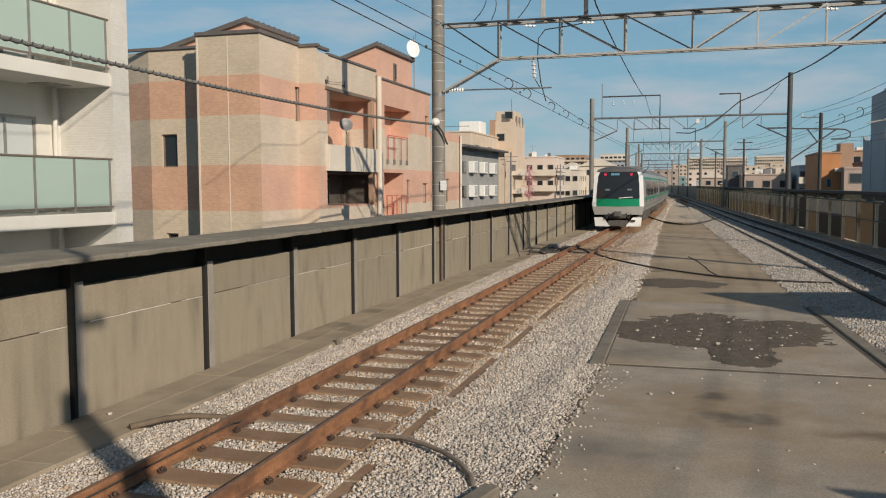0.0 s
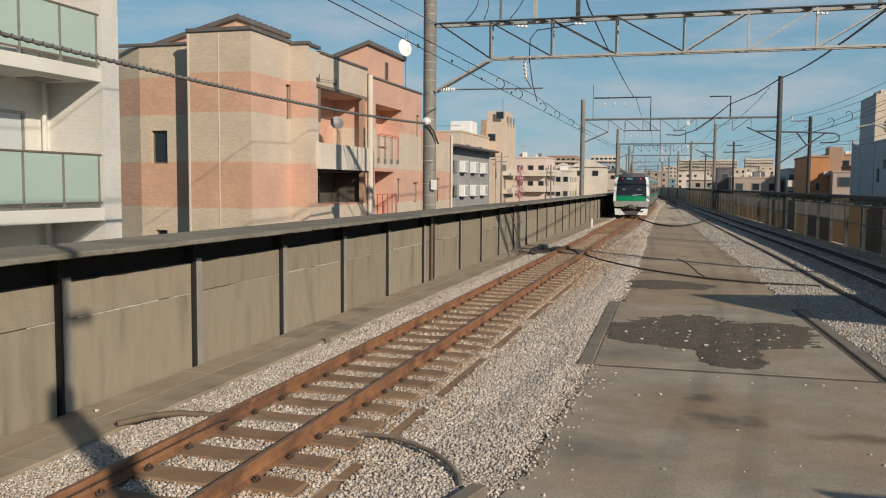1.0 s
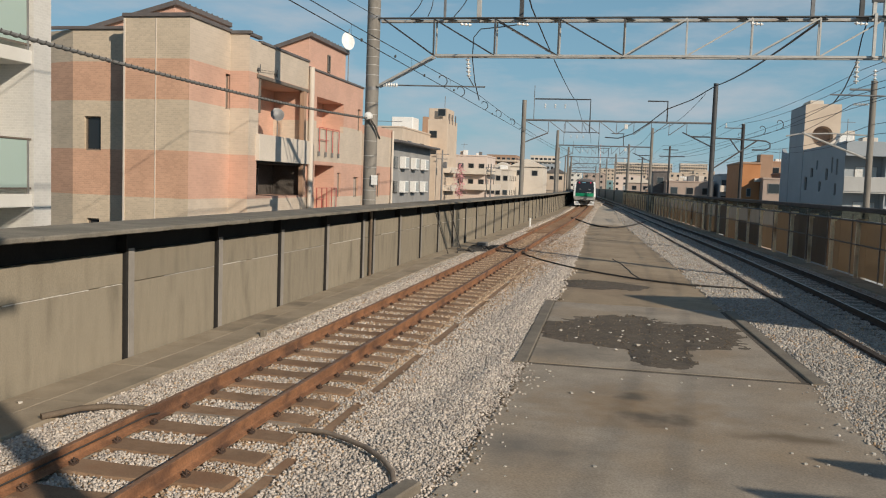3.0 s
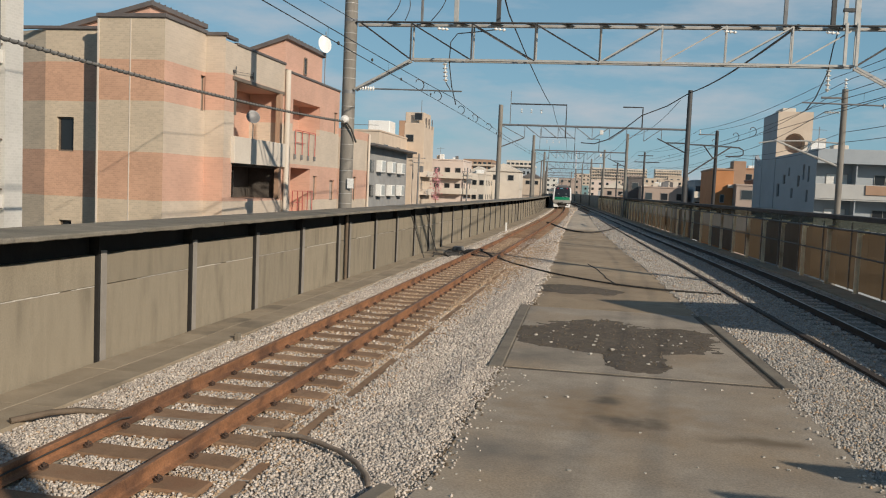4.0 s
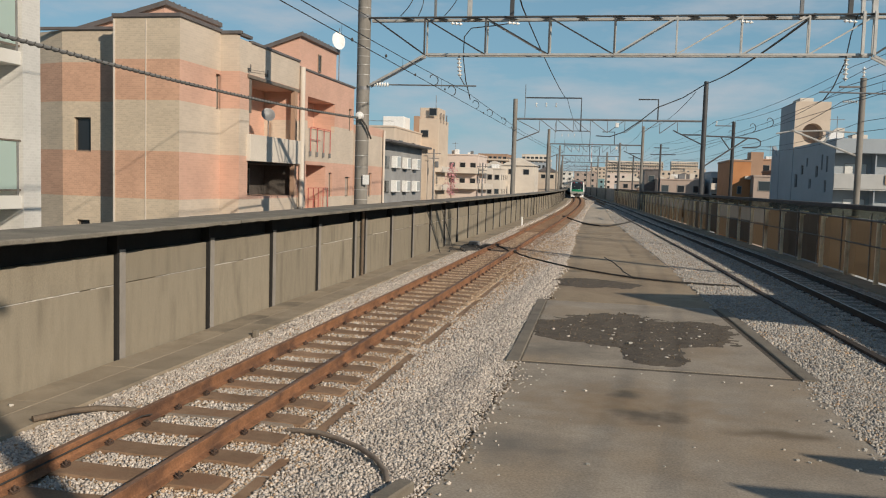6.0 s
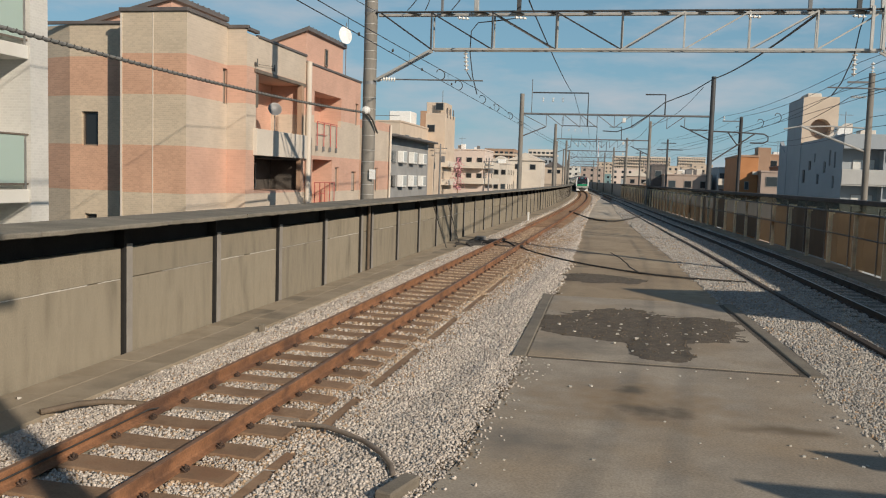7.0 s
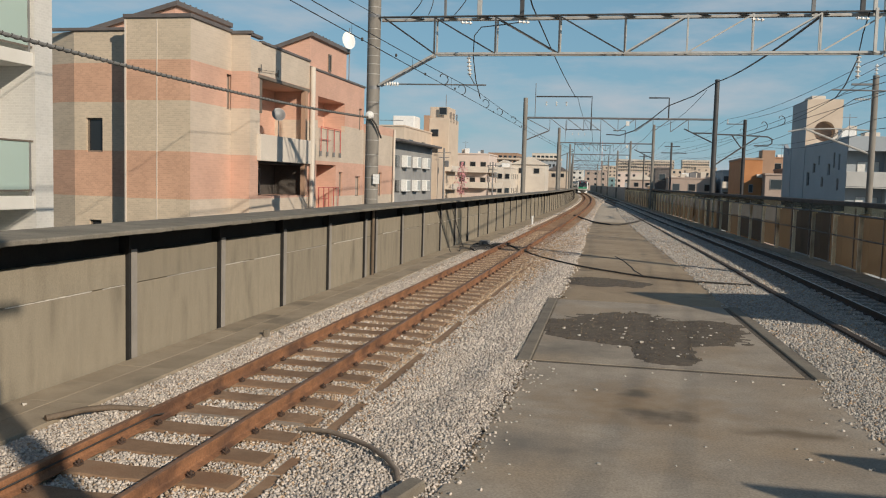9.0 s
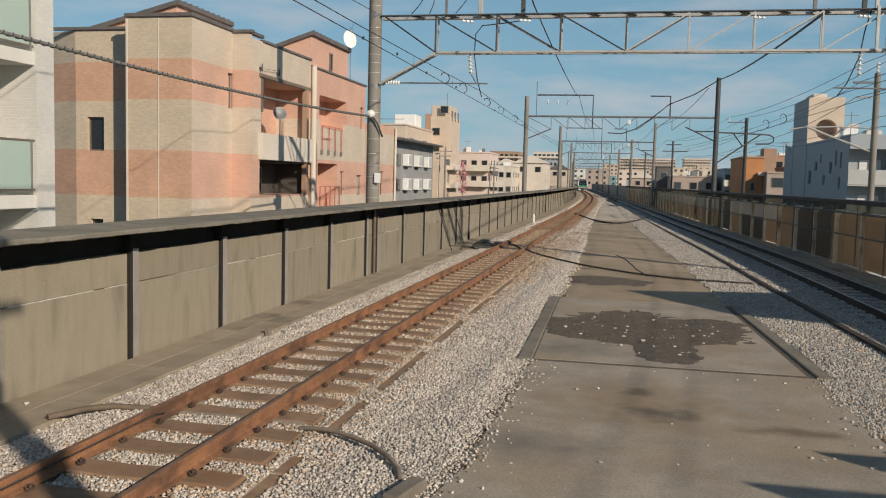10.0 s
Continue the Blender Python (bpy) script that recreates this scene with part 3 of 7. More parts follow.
def stones(name, mat, label, pts, sizes, seed):
    """Crushed stones, each an uneven six-sided lump, in one mesh."""
    rng = np.random.default_rng(seed)
    n = len(pts)
    cube = np.array([(x, y, z) for z in (-1, 1) for y in (-1, 1) for x in (-1, 1)], float)
    quads = np.array([(0, 2, 3, 1), (4, 5, 7, 6), (0, 1, 5, 4), (2, 6, 7, 3), (0, 4, 6, 2), (1, 3, 7, 5)])
    v = cube[None] * (1 + rng.uniform(-0.42, 0.25, (n, 8, 3)))
    v *= (sizes[:, None] * rng.uniform(0.6, 1.15, (n, 3)) * np.array([1, 1, 0.8]))[:, None, :] * 0.5
    ax = rng.normal(size=(n, 4))
    ax /= np.linalg.norm(ax, axis=1)[:, None]
    w, x, y, z = ax.T
    rot = np.stack([np.stack([1 - 2 * (y * y + z * z), 2 * (x * y - z * w), 2 * (x * z + y * w)], 1),
                    np.stack([2 * (x * y + z * w), 1 - 2 * (x * x + z * z), 2 * (y * z - x * w)], 1),
                    np.stack([2 * (x * z - y * w), 2 * (y * z + x * w), 1 - 2 * (x * x + y * y)], 1)], 1)
    v = np.einsum("nij,nkj->nki", rot, v) + pts[:, None, :]
    me = bpy.data.meshes.new(name)
    me.vertices.add(n * 8)
    me.vertices.foreach_set("co", v.reshape(-1).astype(np.float32))
    f = (quads[None] + (np.arange(n) * 8)[:, None, None]).reshape(-1)
    me.loops.add(len(f))
    me.loops.foreach_set("vertex_index", f.astype(np.int32))
    me.polygons.add(n * 6)
    me.polygons.foreach_set("loop_start", (np.arange(n * 6) * 4).astype(np.int32))
    me.update(calc_edges=True)
    me.materials.append(M[mat])
    return tagged(new(name, me), label, "ballast", kind="stuff")


rng = np.random.default_rng(5)
pale, rusty, litter, grey = [], [], [], []
for y0, y1, step, size in ((3.5, 14.0, 0.0255, 0.0275), (14.0, 24.0, 0.037, 0.039), (24.0, 38.0, 0.051, 0.049), (38.0, 52.0, 0.072, 0.062), (52.0, 90.0, 0.11, 0.085), (90.0, 170.0, 0.18, 0.125)):
    for y in np.arange(y0, y1, step):
        lx, rx_, el, er = left_x(y), right_x(y), edge_left(y), edge_right(y)
        for x in np.arange(lx - 1.60, rx_ + 1.4, step):
            px, py = x + rng.uniform(-0.5, 0.5) * step, y + rng.uniform(-0.5, 0.5) * step
            wob = 0.16 * noise.noise((px * 2.1, py * 2.1, 3.0)) + 0.05 * noise.noise((px * 9, py * 9, 1.0))
            kerbed = 0.23 if 13.4 < py < 21.0 else 0.0
            spill = False
            if el + wob - kerbed < px < er - wob + kerbed:
                deep = min(px - el - wob, er - wob - px)
                if kerbed or y > 30 or rng.random() > 0.4 * math.exp(-deep / 0.05) * (0.6 + noise.noise((px * 3, py * 3, 8.0))):
                    continue
                spill = True
            if kerbed and (el - 0.24 < px < el or er < px < er + 0.24):
                continue
            u = px - lx if px < el + 1 else px - rx_
            if y > 50 and px < el + 1 and abs(u) < 1.25:
                continue
            if px > er - 1 and y < 8.0:
                continue
            z = -0.205 + rng.uniform(-0.012, 0.016)
            near_sleeper = abs((py - FIRST + PITCH / 2) % PITCH - PITCH / 2)
            buried = px < el + 1 and u < -0.66        # the shoulder covers the sleeper ends on this side
            if not buried and abs(u) < 1.14 and near_sleeper < (0.195 if px < el + 1 else 0.14):
                continue
            if abs(abs(u) - 0.56) < 0.075:
                continue
            if px < el + 1 and 1.26 < u < 1.42 and py < 31 and noise.noise((py * 0.9, 7.0, 0)) > -0.18:
                continue
            if abs(u) < 1.0:
                z += 0.012
            if buried:
                z = -0.205 + 0.058 * min(1.0, max(0.0, (1.55 + u) / 0.35)) + rng.uniform(-0.010, 0.014)
            if px > er - 1 and px > duct_x(py) + 0.05 and u < -0.66:
                z += 0.045
            if spill:
                z = -0.178
            chance = max(0.0, 1.0 - max(0.0, abs(u) - 1.1 - 0.04 * max(0.0, y - 18)) / 0.8) if px < el + 1 else 0.10
            if px < el + 1:
                chance *= 0.10 if u < -0.66 else min(1.2, 0.18 + 0.085 * max(0.0, py - 9.0)) if u < 0.55 else min(1.2, 0.5 + 0.06 * max(0.0, py - 9.0)) * max(0.25, min(1.0, 1.0 - (py - 26.0) / 36.0))
            to_edge = abs(px - el - wob)
            if px < el + 1 and y < 22 and rng.random() < 0.5 - to_edge * 2.6:
                litter.append((px, py, z - 0.004, size * rng.uniform(0.6, 1.2)))
                continue
            (rusty if rng.random() < chance * 0.82 else pale if px < el + 1 else grey).append((px, py, z, size * rng.uniform(0.7, 1.35)))
pale, rusty, litter = np.array(pale), np.array(rusty), np.array(litter)
stones("leaf_litter", "litter", "dark brown dirt and dead leaves along the concrete edge", litter[:, :3], litter[:, 3], 3)
M["stone_grey"] = material("stone_grey", (0.32, 0.298, 0.265), (0.44, 0.41, 0.37), 0.9, scale=3, fine=60, bump=0.1, island=0.30, grit=0.1)
grey = np.array(grey)
stones("ballast_stones", "stone_grey", "grey crushed stones beside the second track", grey[:, :3], grey[:, 3], 4)
stones("ballast_stones", "stone", "pale grey crushed stones of the track ballast", pale[:, :3], pale[:, 3], 1)
stones("ballast_stones", "stone_rust", "rust-stained crushed stones between and beside the sleepers", rusty[:, :3], rusty[:, 3], 2)


M["bed_rust"] = material("bed_rust", (0.36, 0.25, 0.155), (0.50, 0.37, 0.25), 0.95, scale=0.8, fine=14, bump=0.6, grit=0.35)
g = Geo().sweep([(-1.3, -0.26), (1.75, -0.26), (1.6, -0.200), (-1.2, -0.200)], [42.0] + [q for q in YS if q >= 45 and q < 330], left_x)
tagged(part("rusty_bed", g, "bed_rust"), "rust-brown dusty ballast under the far part of the track", "ballast", kind="structure")


# ---------------------------------------------------------------- concrete between the tracks
def slab(name, label, y0, y1, z, mat="slab", inset_l=0.0, inset_r=0.0, step=1.0):
    g = Geo()
    ys_ = list(np.arange(y0, y1, step)) + [y1]
    vs_ = []
    for y in ys_:
        a, b = edge_left(y) + inset_l, edge_right(y) - inset_r
        vs_ += [(a, y, z), (b, y, z), (b + 0.02, y, -0.42), (a - 0.02, y, -0.42)]
    k = len(ys_)
    g.add(vs_, [(i * 4 + j, i * 4 + (j + 1) % 4, i * 4 + 4 + (j + 1) % 4, i * 4 + 4 + j) for i in range(k - 1) for j in range(4)] + [(0, 1, 2, 3), (k * 4 - 4, k * 4 - 1, k * 4 - 2, k * 4 - 3)])
    return tagged(part(name, g, mat), label, "slab", "concrete between the tracks", "structure")


slab("pavement", "worn grey concrete slab with brown stains beside the track", -12, 13.36, -0.185)
slab("pavement", "sunken concrete slab with a patch of dark soil", 13.55, 20.95, -0.19, inset_l=0.0, inset_r=0.12)
slab("pavement", "long grey concrete slab between the two tracks", 21.05, 34.0, -0.20, "slab_far")
slab("pavement", "long grey concrete slab between the two tracks", 34.04, 52.0, -0.20, "slab_far")
slab("pavement", "long grey concrete slab narrowing between the tracks", 52.04, 66.0, -0.20, "slab_far")
slab("dusty_bed", "pale dusty strip of ballast and broken concrete between the tracks", 66.04, 117.0, -0.20, "dust")
for name, sgn, label in (("kerb", 1, "dark concrete kerb between ballast and sunken slab"), ("kerb", -1, "dark concrete kerb at the slab's edge")):
    g = Geo()
    vs = []
    cut = [13.4, 15, 16.5, 18, 19.5, 20.95]
    for y in cut:
        a = edge_left(y) - 0.23 if sgn > 0 else edge_right(y) + 0.21
        b = a + sgn * 0.21
        vs += [(a, y, -0.168), (b - sgn * 0.02, y, -0.168), (b, y, -0.18), (b, y, -0.4), (a, y, -0.4)]
    k = len(cut)
    g.add(vs, [(i * 5 + j, i * 5 + (j + 1) % 5, i * 5 + 5 + (j + 1) % 5, i * 5 + 5 + j) for i in range(k - 1) for j in range(5)] + [(0, 1, 2, 3, 4), tuple(range(k * 5 - 5, k * 5))])
    tagged(part(name, g, "kerb"), label, "kerb", kind="structure")
g = Geo().box(-1.40, 2.84, 13.37, 13.54, -0.4, -0.195, 0.008)
tagged(part("joint_strip", g, "soil"), "narrow dark joint strip across the concrete", "joint", kind="structure")


def patch(name, label, blobs, z, mat, thick=0.018, cell=0.06, seed=0.0):
    """An uneven low heap of soil: where a few soft ovals and some noise add up."""
    x0 = min(b[0] - b[2] for b in blobs) - 0.3
    x1 = max(b[0] + b[2] for b in blobs) + 0.3
    y0 = min(b[1] - b[3] for b in blobs) - 0.3
    y1 = max(b[1] + b[3] for b in blobs) + 0.3
    nx, ny = int((x1 - x0) / cell), int((y1 - y0) / cell)

    def field(x, y):
        s = max(1.0 - math.hypot((x - a) / c, (y - b) / d) for a, b, c, d in blobs)
        return s + 0.26 * noise.noise((x * 1.6, y * 1.6, seed)) + 0.16 * noise.noise((x * 5, y * 5, seed))

    g = Geo()
    index = {}
    for j in range(ny + 1):
        for i in range(nx + 1):
            x, y = x0 + i * cell, y0 + j * cell
            f = field(x, y)
            if f > -0.10:
                index[i, j] = len(g.v)
                h = min(1.0, max(0.0, f * 6))
                g.v.append((x, y, z + 0.004 + thick * h * (0.75 + 0.5 * noise.noise((x * 7, y * 7, 2.0))) - (0.012 if f < 0 else 0)))
    for j in range(ny):
        for i in range(nx):
            q = [(i, j), (i + 1, j), (i + 1, j + 1), (i, j + 1)]
            if all(c in index for c in q):
                g.f.append(tuple(index[c] for c in q))
    spots = []
    rs = random.Random(int(seed * 10))
    for k in range(int(170 * (x1 - x0) * (y1 - y0) / 4)):
        x, y = rs.uniform(x0, x1), rs.uniform(y0, y1)
        if field(x, y) > 0.02:
            spots.append((x, y, z + thick, rs.uniform(0.012, 0.034)))
    spots = np.array(spots)
    stones("soil_crumbs", "litter", "dark crumbs and pebbles in the soil patch", spots[:, :3], spots[:, 3], 7)
    return tagged(part(name, g, mat, smooth=True), label, "soil", kind="stuff")


patch("soil_patch", "dark damp soil patch on the sunken concrete slab",
      [(0.15, 17.3, 1.45, 1.9), (1.3, 17.0, 1.1, 1.5), (0.75, 15.0, 0.55, 1.3), (-0.75, 16.9, 0.75, 1.4), (1.8, 18.1, 0.6, 0.6)], -0.19, "soil", seed=1.7)
patch("soil_patch", "thin dark soil patch on the far slab", [(-0.7, 25.2, 0.95, 1.2), (0.2, 25.0, 0.6, 0.8)], -0.20, "soil", 0.01, 0.08, seed=4.0)

g = Geo()
vs = []
for y in (13.55, 15, 16.5, 18, 19.5, 20.95):
    vs += [(edge_right(y) - 0.125, y, -0.2), (edge_right(y) + 0.005, y, -0.2)]
g.add(vs, [(2 * i, 2 * i + 1, 2 * i + 3, 2 * i + 2) for i in range(5)])
tagged(part("gap_strip", g, "soil"), "dark dirt-filled gap beside the kerb", "joint", kind="structure")
# single stones lying about on the concrete
chip_mesh = []
for k in range(4):
    g = Geo()
    g.add([(x * random.uniform(0.6, 1.2), y * random.uniform(0.6, 1.2), z * random.uniform(0.4, 0.9)) for z in (-1, 1) for y in (-1, 1) for x in (-1, 1)],
          [(0, 2, 3, 1), (4, 5, 7, 6), (0, 1, 5, 4), (2, 6, 7, 3), (0, 4, 6, 2), (1, 3, 7, 5)])
    chip_mesh.append(g.mesh("loose_stone", "chip"))


def chip(x, y, z, s, k=None):
    ob = new("loose_stone", chip_mesh[random.randrange(4) if k is None else k])
    ob.matrix_world = Matrix.Translation((x, y, z + s * 0.2)) @ Euler((0, 0, random.uniform(0, 6))).to_matrix().to_4x4() @ Matrix.Diagonal((s * 0.55, s * 0.55, s * 0.42, 1))
    return tagged(ob, "small pale stone lying loose on the concrete", "stone", "loose stones")


for x, y, s in ((0.37, 15.55, 0.075), (0.05, 15.9, 0.045), (0.55, 15.1, 0.04), (-0.55, 18.0, 0.04), (-0.75, 17.2, 0.04), (-1.05, 16.6, 0.05),
                (1.25, 17.6, 0.035), (1.5, 16.5, 0.03), (0.1, 16.6, 0.035), (0.8, 16.9, 0.03), (0.3, 14.4, 0.035), (0.9, 15.2, 0.04),
                (-0.28, 11.75, 0.035), (-0.55, 11.62, 0.04), (-1.1, 12.4, 0.035), (-0.95, 12.9, 0.03), (0.1, 12.75, 0.025), (0.95, 12.8, 0.025),
                (1.65, 12.9, 0.03), (1.9, 12.95, 0.028), (2.3, 12.9, 0.03), (0.62, 10.25, 0.022), (0.95, 9.5, 0.022), (1.9, 9.7, 0.028),
                (1.97, 9.35, 0.03), (2.08, 9.3, 0.028), (2.2, 9.4, 0.022), (1.15, 9.1, 0.018), (-0.15, 8.6, 0.03), (0.6, 8.75, 0.02),
                (1.95, 11.3, 0.02), (2.45, 10.9, 0.026), (2.3, 11.0, 0.024), (-0.4, 10.2, 0.018), (0.5, 13.1, 0.02), (1.2, 13.2, 0.02)):
    chip(x, y, -0.175 if y > 13.5 else -0.185, s)
for k in range(40):
    y = random.uniform(14.4, 18.6)
    chip(random.uniform(-0.9, 1.8), y, -0.176, random.uniform(0.014, 0.045))
for k in range(46):
    y = random.uniform(8.0, 13.3)
    chip(edge_left(y) + abs(random.gauss(0.06, 0.2)), y, -0.185, random.uniform(0.015, 0.028))
for k in range(30):
    y = random.uniform(9.0, 13.2)
    chip(edge_right(y) - abs(random.gauss(0.08, 0.16)), y, -0.185, random.uniform(0.015, 0.028))


# ---------------------------------------------------------------- tracks
RAIL = [(-0.0725, -0.157), (0.0725, -0.157), (0.0725, -0.146), (0.026, -0.130), (0.012, -0.116), (0.010, -0.056), (0.0345, -0.044), (0.0345, -0.007),
        (0.028, 0.0), (-0.028, 0.0), (-0.0345, -0.007), (-0.0345, -0.044), (-0.010, -0.056), (-0.012, -0.116), (-0.026, -0.130), (-0.0725, -0.146)]
g = Geo()
prof = [(-1.12, -0.19), (-1.10, -0.172), (-0.85, -0.157), (-0.35, -0.160), (0, -0.172), (0.35, -0.160), (0.85, -0.157), (1.10, -0.172), (1.12, -0.19), (1.12, -0.30), (-1.12, -0.30)]
vs = [(u, y, v) for y, ins in ((-0.185, 0.014), (-0.165, 0), (0.165, 0), (0.185, 0.014)) for u, v in [(a, b - (ins if b > -0.29 else 0)) for a, b in prof]]
n0 = len(prof)
g.add(vs, [(i * n0 + j, i * n0 + (j + 1) % n0, (i + 1) * n0 + (j + 1) % n0, (i + 1) * n0 + j) for i in range(3) for j in range(n0)] + [tuple(range(n0)), tuple(range(3 * n0, 4 * n0))])
sleeper_mesh = g.mesh("sleeper", "sleeper")
g = Geo().box(-0.030, 0.028, -0.045, 0.045, -0.006, 0.010, 0.003)
g.tube((0.004, 0, 0.008), (0.004, 0, 0.058), 0.010, n=6).tube((0.004, 0, 0.026), (0.004, 0, 0.040), 0.019, n=6)
g.line([(0.022, -0.046, 0.012), (0.0, -0.050, 0.030), (-0.032, -0.026, 0.020), (-0.032, 0.026, 0.020), (0.0, 0.050, 0.030), (0.022, 0.046, 0.012)], 0.008, 5)
clip_mesh = g.mesh("rail_clip", "clip")


def track(label, xf, rail_mat, y_clip, top_mat="rail_top", bed=None):
    t = thing("railway_track", label, "track", "two tracks of the line")
    for side, nm in ((-0.566, "rail"), (0.572, "rail")):
        rail = part(nm, Geo().sweep([(u + side, v) for u, v in RAIL], YS, xf), rail_mat, t, "rusty steel rail", smooth=False)
        part("running_surface", Geo().sweep([(side - 0.024, 0.0), (side + 0.024, 0.0), (side + 0.022, 0.0015), (side - 0.022, 0.0015)], YS, xf), top_mat, rail, "rail head polished by wheels")
    k = -6
    far = Geo()
    while FIRST + k * PITCH < 300:
        y = FIRST + k * PITCH
        m = pose(xf(y), y, 0, 0, 0, heading(xf, y))
        if y < 75:
            s = part("sleeper", bed or sleeper_mesh, None, t)
            s.matrix_local = m
            if y < y_clip:
                for cx in (-0.566 - 0.097, -0.566 + 0.097, 0.572 - 0.097, 0.572 + 0.097):
                    c = part("rail_clip", clip_mesh, None, s)
                    c.matrix_local = pose(cx, 0, -0.152, 0, 0, 0 if (abs(cx) > 0.5625) == (cx > 0) else 180)
        else:
            far.add([v.co for v in sleeper_mesh.vertices], [tuple(p.vertices) for p in sleeper_mesh.polygons], m)
        k += 1
    tagged(part("far_sleeper", far, "sleeper", t, "far row of concrete sleepers"), kind="stuff")
    return t


track("single track of rusty rails on brown-stained concrete sleepers", left_x, "rail_rust", 32)
# copy of the sleeper in the darker colour that stands for shade
shaded_sleeper = sleeper_mesh.copy()
shaded_sleeper.materials[0] = M["sleeper_shaded"]
track("second track, rails and concrete sleepers coloured dark as in shade", right_x, "rail_dark", 28, "rail_bright", shaded_sleeper)


# buried edging and low cable pipe that run along the tracks
g = Geo()
for k in range(9):
    y0 = 4.5 + k * 3.0
    g.box(left_x(9) + 1.27, left_x(9) + 1.41, y0, y0 + 2.96, -0.35, -0.207 + 0.012 * noise.noise((k * 3.1, 0, 0)), 0.01)
tagged(part("edging", g, "sleeper"), "half-buried brown concrete edging in the ballast", "edging", kind="structure")
g = Geo().sweep([(-0.07, -0.25), (0.07, -0.25), (0.07, -0.13), (-0.07, -0.13)], [y for y in YS if y >= 0 and y < 210], duct_x)
tagged(part("cable_duct", g, "rail_dark"), "low dark cable duct along the second track", "cable duct")
g = Geo().line([(left_x(y) - 0.5625 + 0.05, y, -0.055) for y in (3.0, 5.0, 6.5, 8.0, 8.5)] + [(left_x(9) - 0.5625 + 0.05, 8.7, -0.09)], 0.009, 6)
tagged(part("signal_cable", g, "rubber"), "thin black cable clipped along the rail web", "cable")


# ---------------------------------------------------------------- left wall and walkway
PANEL_TOP = 1.40
wl_ = thing("wall_left", "stained grey concrete panel wall with steel posts and cap", "wall", kind="structure")
posts = [8.6, 11.5, 14.4, 17.3, 20.2, 23.2, 24.25]
while posts[-1] < 300:
    posts.append(posts[-1] + 3.02)
posts = [-15.0, -12.0, -9.0, -6.1, -3.1, -0.2, 2.8, 5.7] + posts
g = Geo()      # H section: front flange, web, back flange
g.box(0.0, 0.02, -0.06, 0.09, -0.2, 1.46, 0.003).box(-0.20, 0.0, -0.006, 0.006, -0.2, 1.46).box(-0.22, -0.20, -0.17, 0.10, -0.2, 1.73)
post_mesh = g.mesh("post", "post")
# black box added beside each post to stand for the dark open slot
slot_shade_mesh = Geo().box(-0.16, 0.012, -0.115, -0.062, -0.2, 1.73).mesh("joint_seal", "shade_black")
panel_meshes = {}


def panel_mesh(length, z0, z1):
    key = (round(length, 2), z0)
    if key not in panel_meshes:
        panel_meshes[key] = Geo().box(-0.17, -0.03, 0.01, length - 0.14, z0, z1, 0.008).mesh("panel", "concrete_wall")
    return panel_meshes[key]


for a, b in zip(posts, posts[1:]):
    if a > 200:
        break
    m = pose(wall_left_x(a), a, 0, 0, 0, math.degrees(-math.atan2(wall_left_x(b) - wall_left_x(a), b - a)))
    p = part("post", post_mesh, None, wl_)
    p.matrix_local = m
    q = part("joint_seal", slot_shade_mesh, None, p)
    for z0, z1 in ((-0.22, 0.945), (0.955, PANEL_TOP)):
        p = part("panel", panel_mesh(b - a, z0, z1), None, wl_)
        p.matrix_local = m
    # black board added under the cap to stand for the cap's shadow
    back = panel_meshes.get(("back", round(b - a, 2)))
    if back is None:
        back = panel_meshes["back", round(b - a, 2)] = Geo().box(-0.19, -0.15, 0.01, b - a - 0.01, PANEL_TOP - 0.05, 1.735).mesh("top_board", "shade_black")
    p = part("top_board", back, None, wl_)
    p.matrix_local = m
    if a < 46:      # near caps: the front edge is chipped and uneven
        gg = Geo()
        cuts = [0.004 + (b - a - 0.008) * i / 24 for i in range(25)]
        vs = []
        for c in cuts:
            n_ = noise.noise((c * 2.2, a * 0.7, 5.0)) + 0.7 * noise.noise((c * 9.0, a, 2.0))
            bite = max(0.0, n_ - 0.28) * 0.11
            low = 0.010 * noise.noise((c * 5.0, a, 9.0))
            vs += [(-0.45, c, 1.74), (0.55 - bite, c, 1.742 + low), (0.566 - bite, c, 1.752 + low), (0.566 - bite, c, 1.793 - low), (0.55 - bite * 1.5, c, 1.81), (-0.45, c, 1.83)]
        gg.add(vs, [(i * 6 + j, i * 6 + (j + 1) % 6, i * 6 + 6 + (j + 1) % 6, i * 6 + 6 + j) for i in range(24) for j in range(6)] + [tuple(range(6))[::-1], tuple(range(144, 150))])
        cap = gg.mesh("wall_cap", "concrete_cap")
        gg = Geo()
        c = 0.03
        while c < b - a - 0.2:      # mortar bead left along parts of the joint
            d = c + 0.10 + 0.5 * abs(noise.noise((c * 3.0, a, 1.0)))
            if noise.noise((c * 1.3, a * 0.9, 7.0)) > -0.12:
                gg.box(-0.032, -0.026, c, min(d, b - a - 0.15), 0.944, 0.956 + 0.006 * noise.noise((c * 7, a, 0)))
            c = d
        if gg.v:
            bead = part("mortar_bead", gg, "chip", wl_, "pale mortar left along the panel joint")
            bead.matrix_local = m
    else:
        cap = panel_meshes.get(("cap", round(b - a, 2)))
        if cap is None:
            gg = Geo().sweep([(-0.45, 1.74), (0.56, 1.745), (0.566, 1.752), (0.566, 1.795), (0.55, 1.81), (-0.45, 1.83)], [0.004, (b - a) - 0.004], lambda y: 0.0)
            cap = panel_meshes["cap", round(b - a, 2)] = gg.mesh("wall_cap", "concrete_cap")
    p = part("wall_cap", cap, None, wl_)
    p.matrix_local = m @ Matrix.Translation((random.uniform(-0.012, 0.012), 0, random.uniform(-0.006, 0.006)))
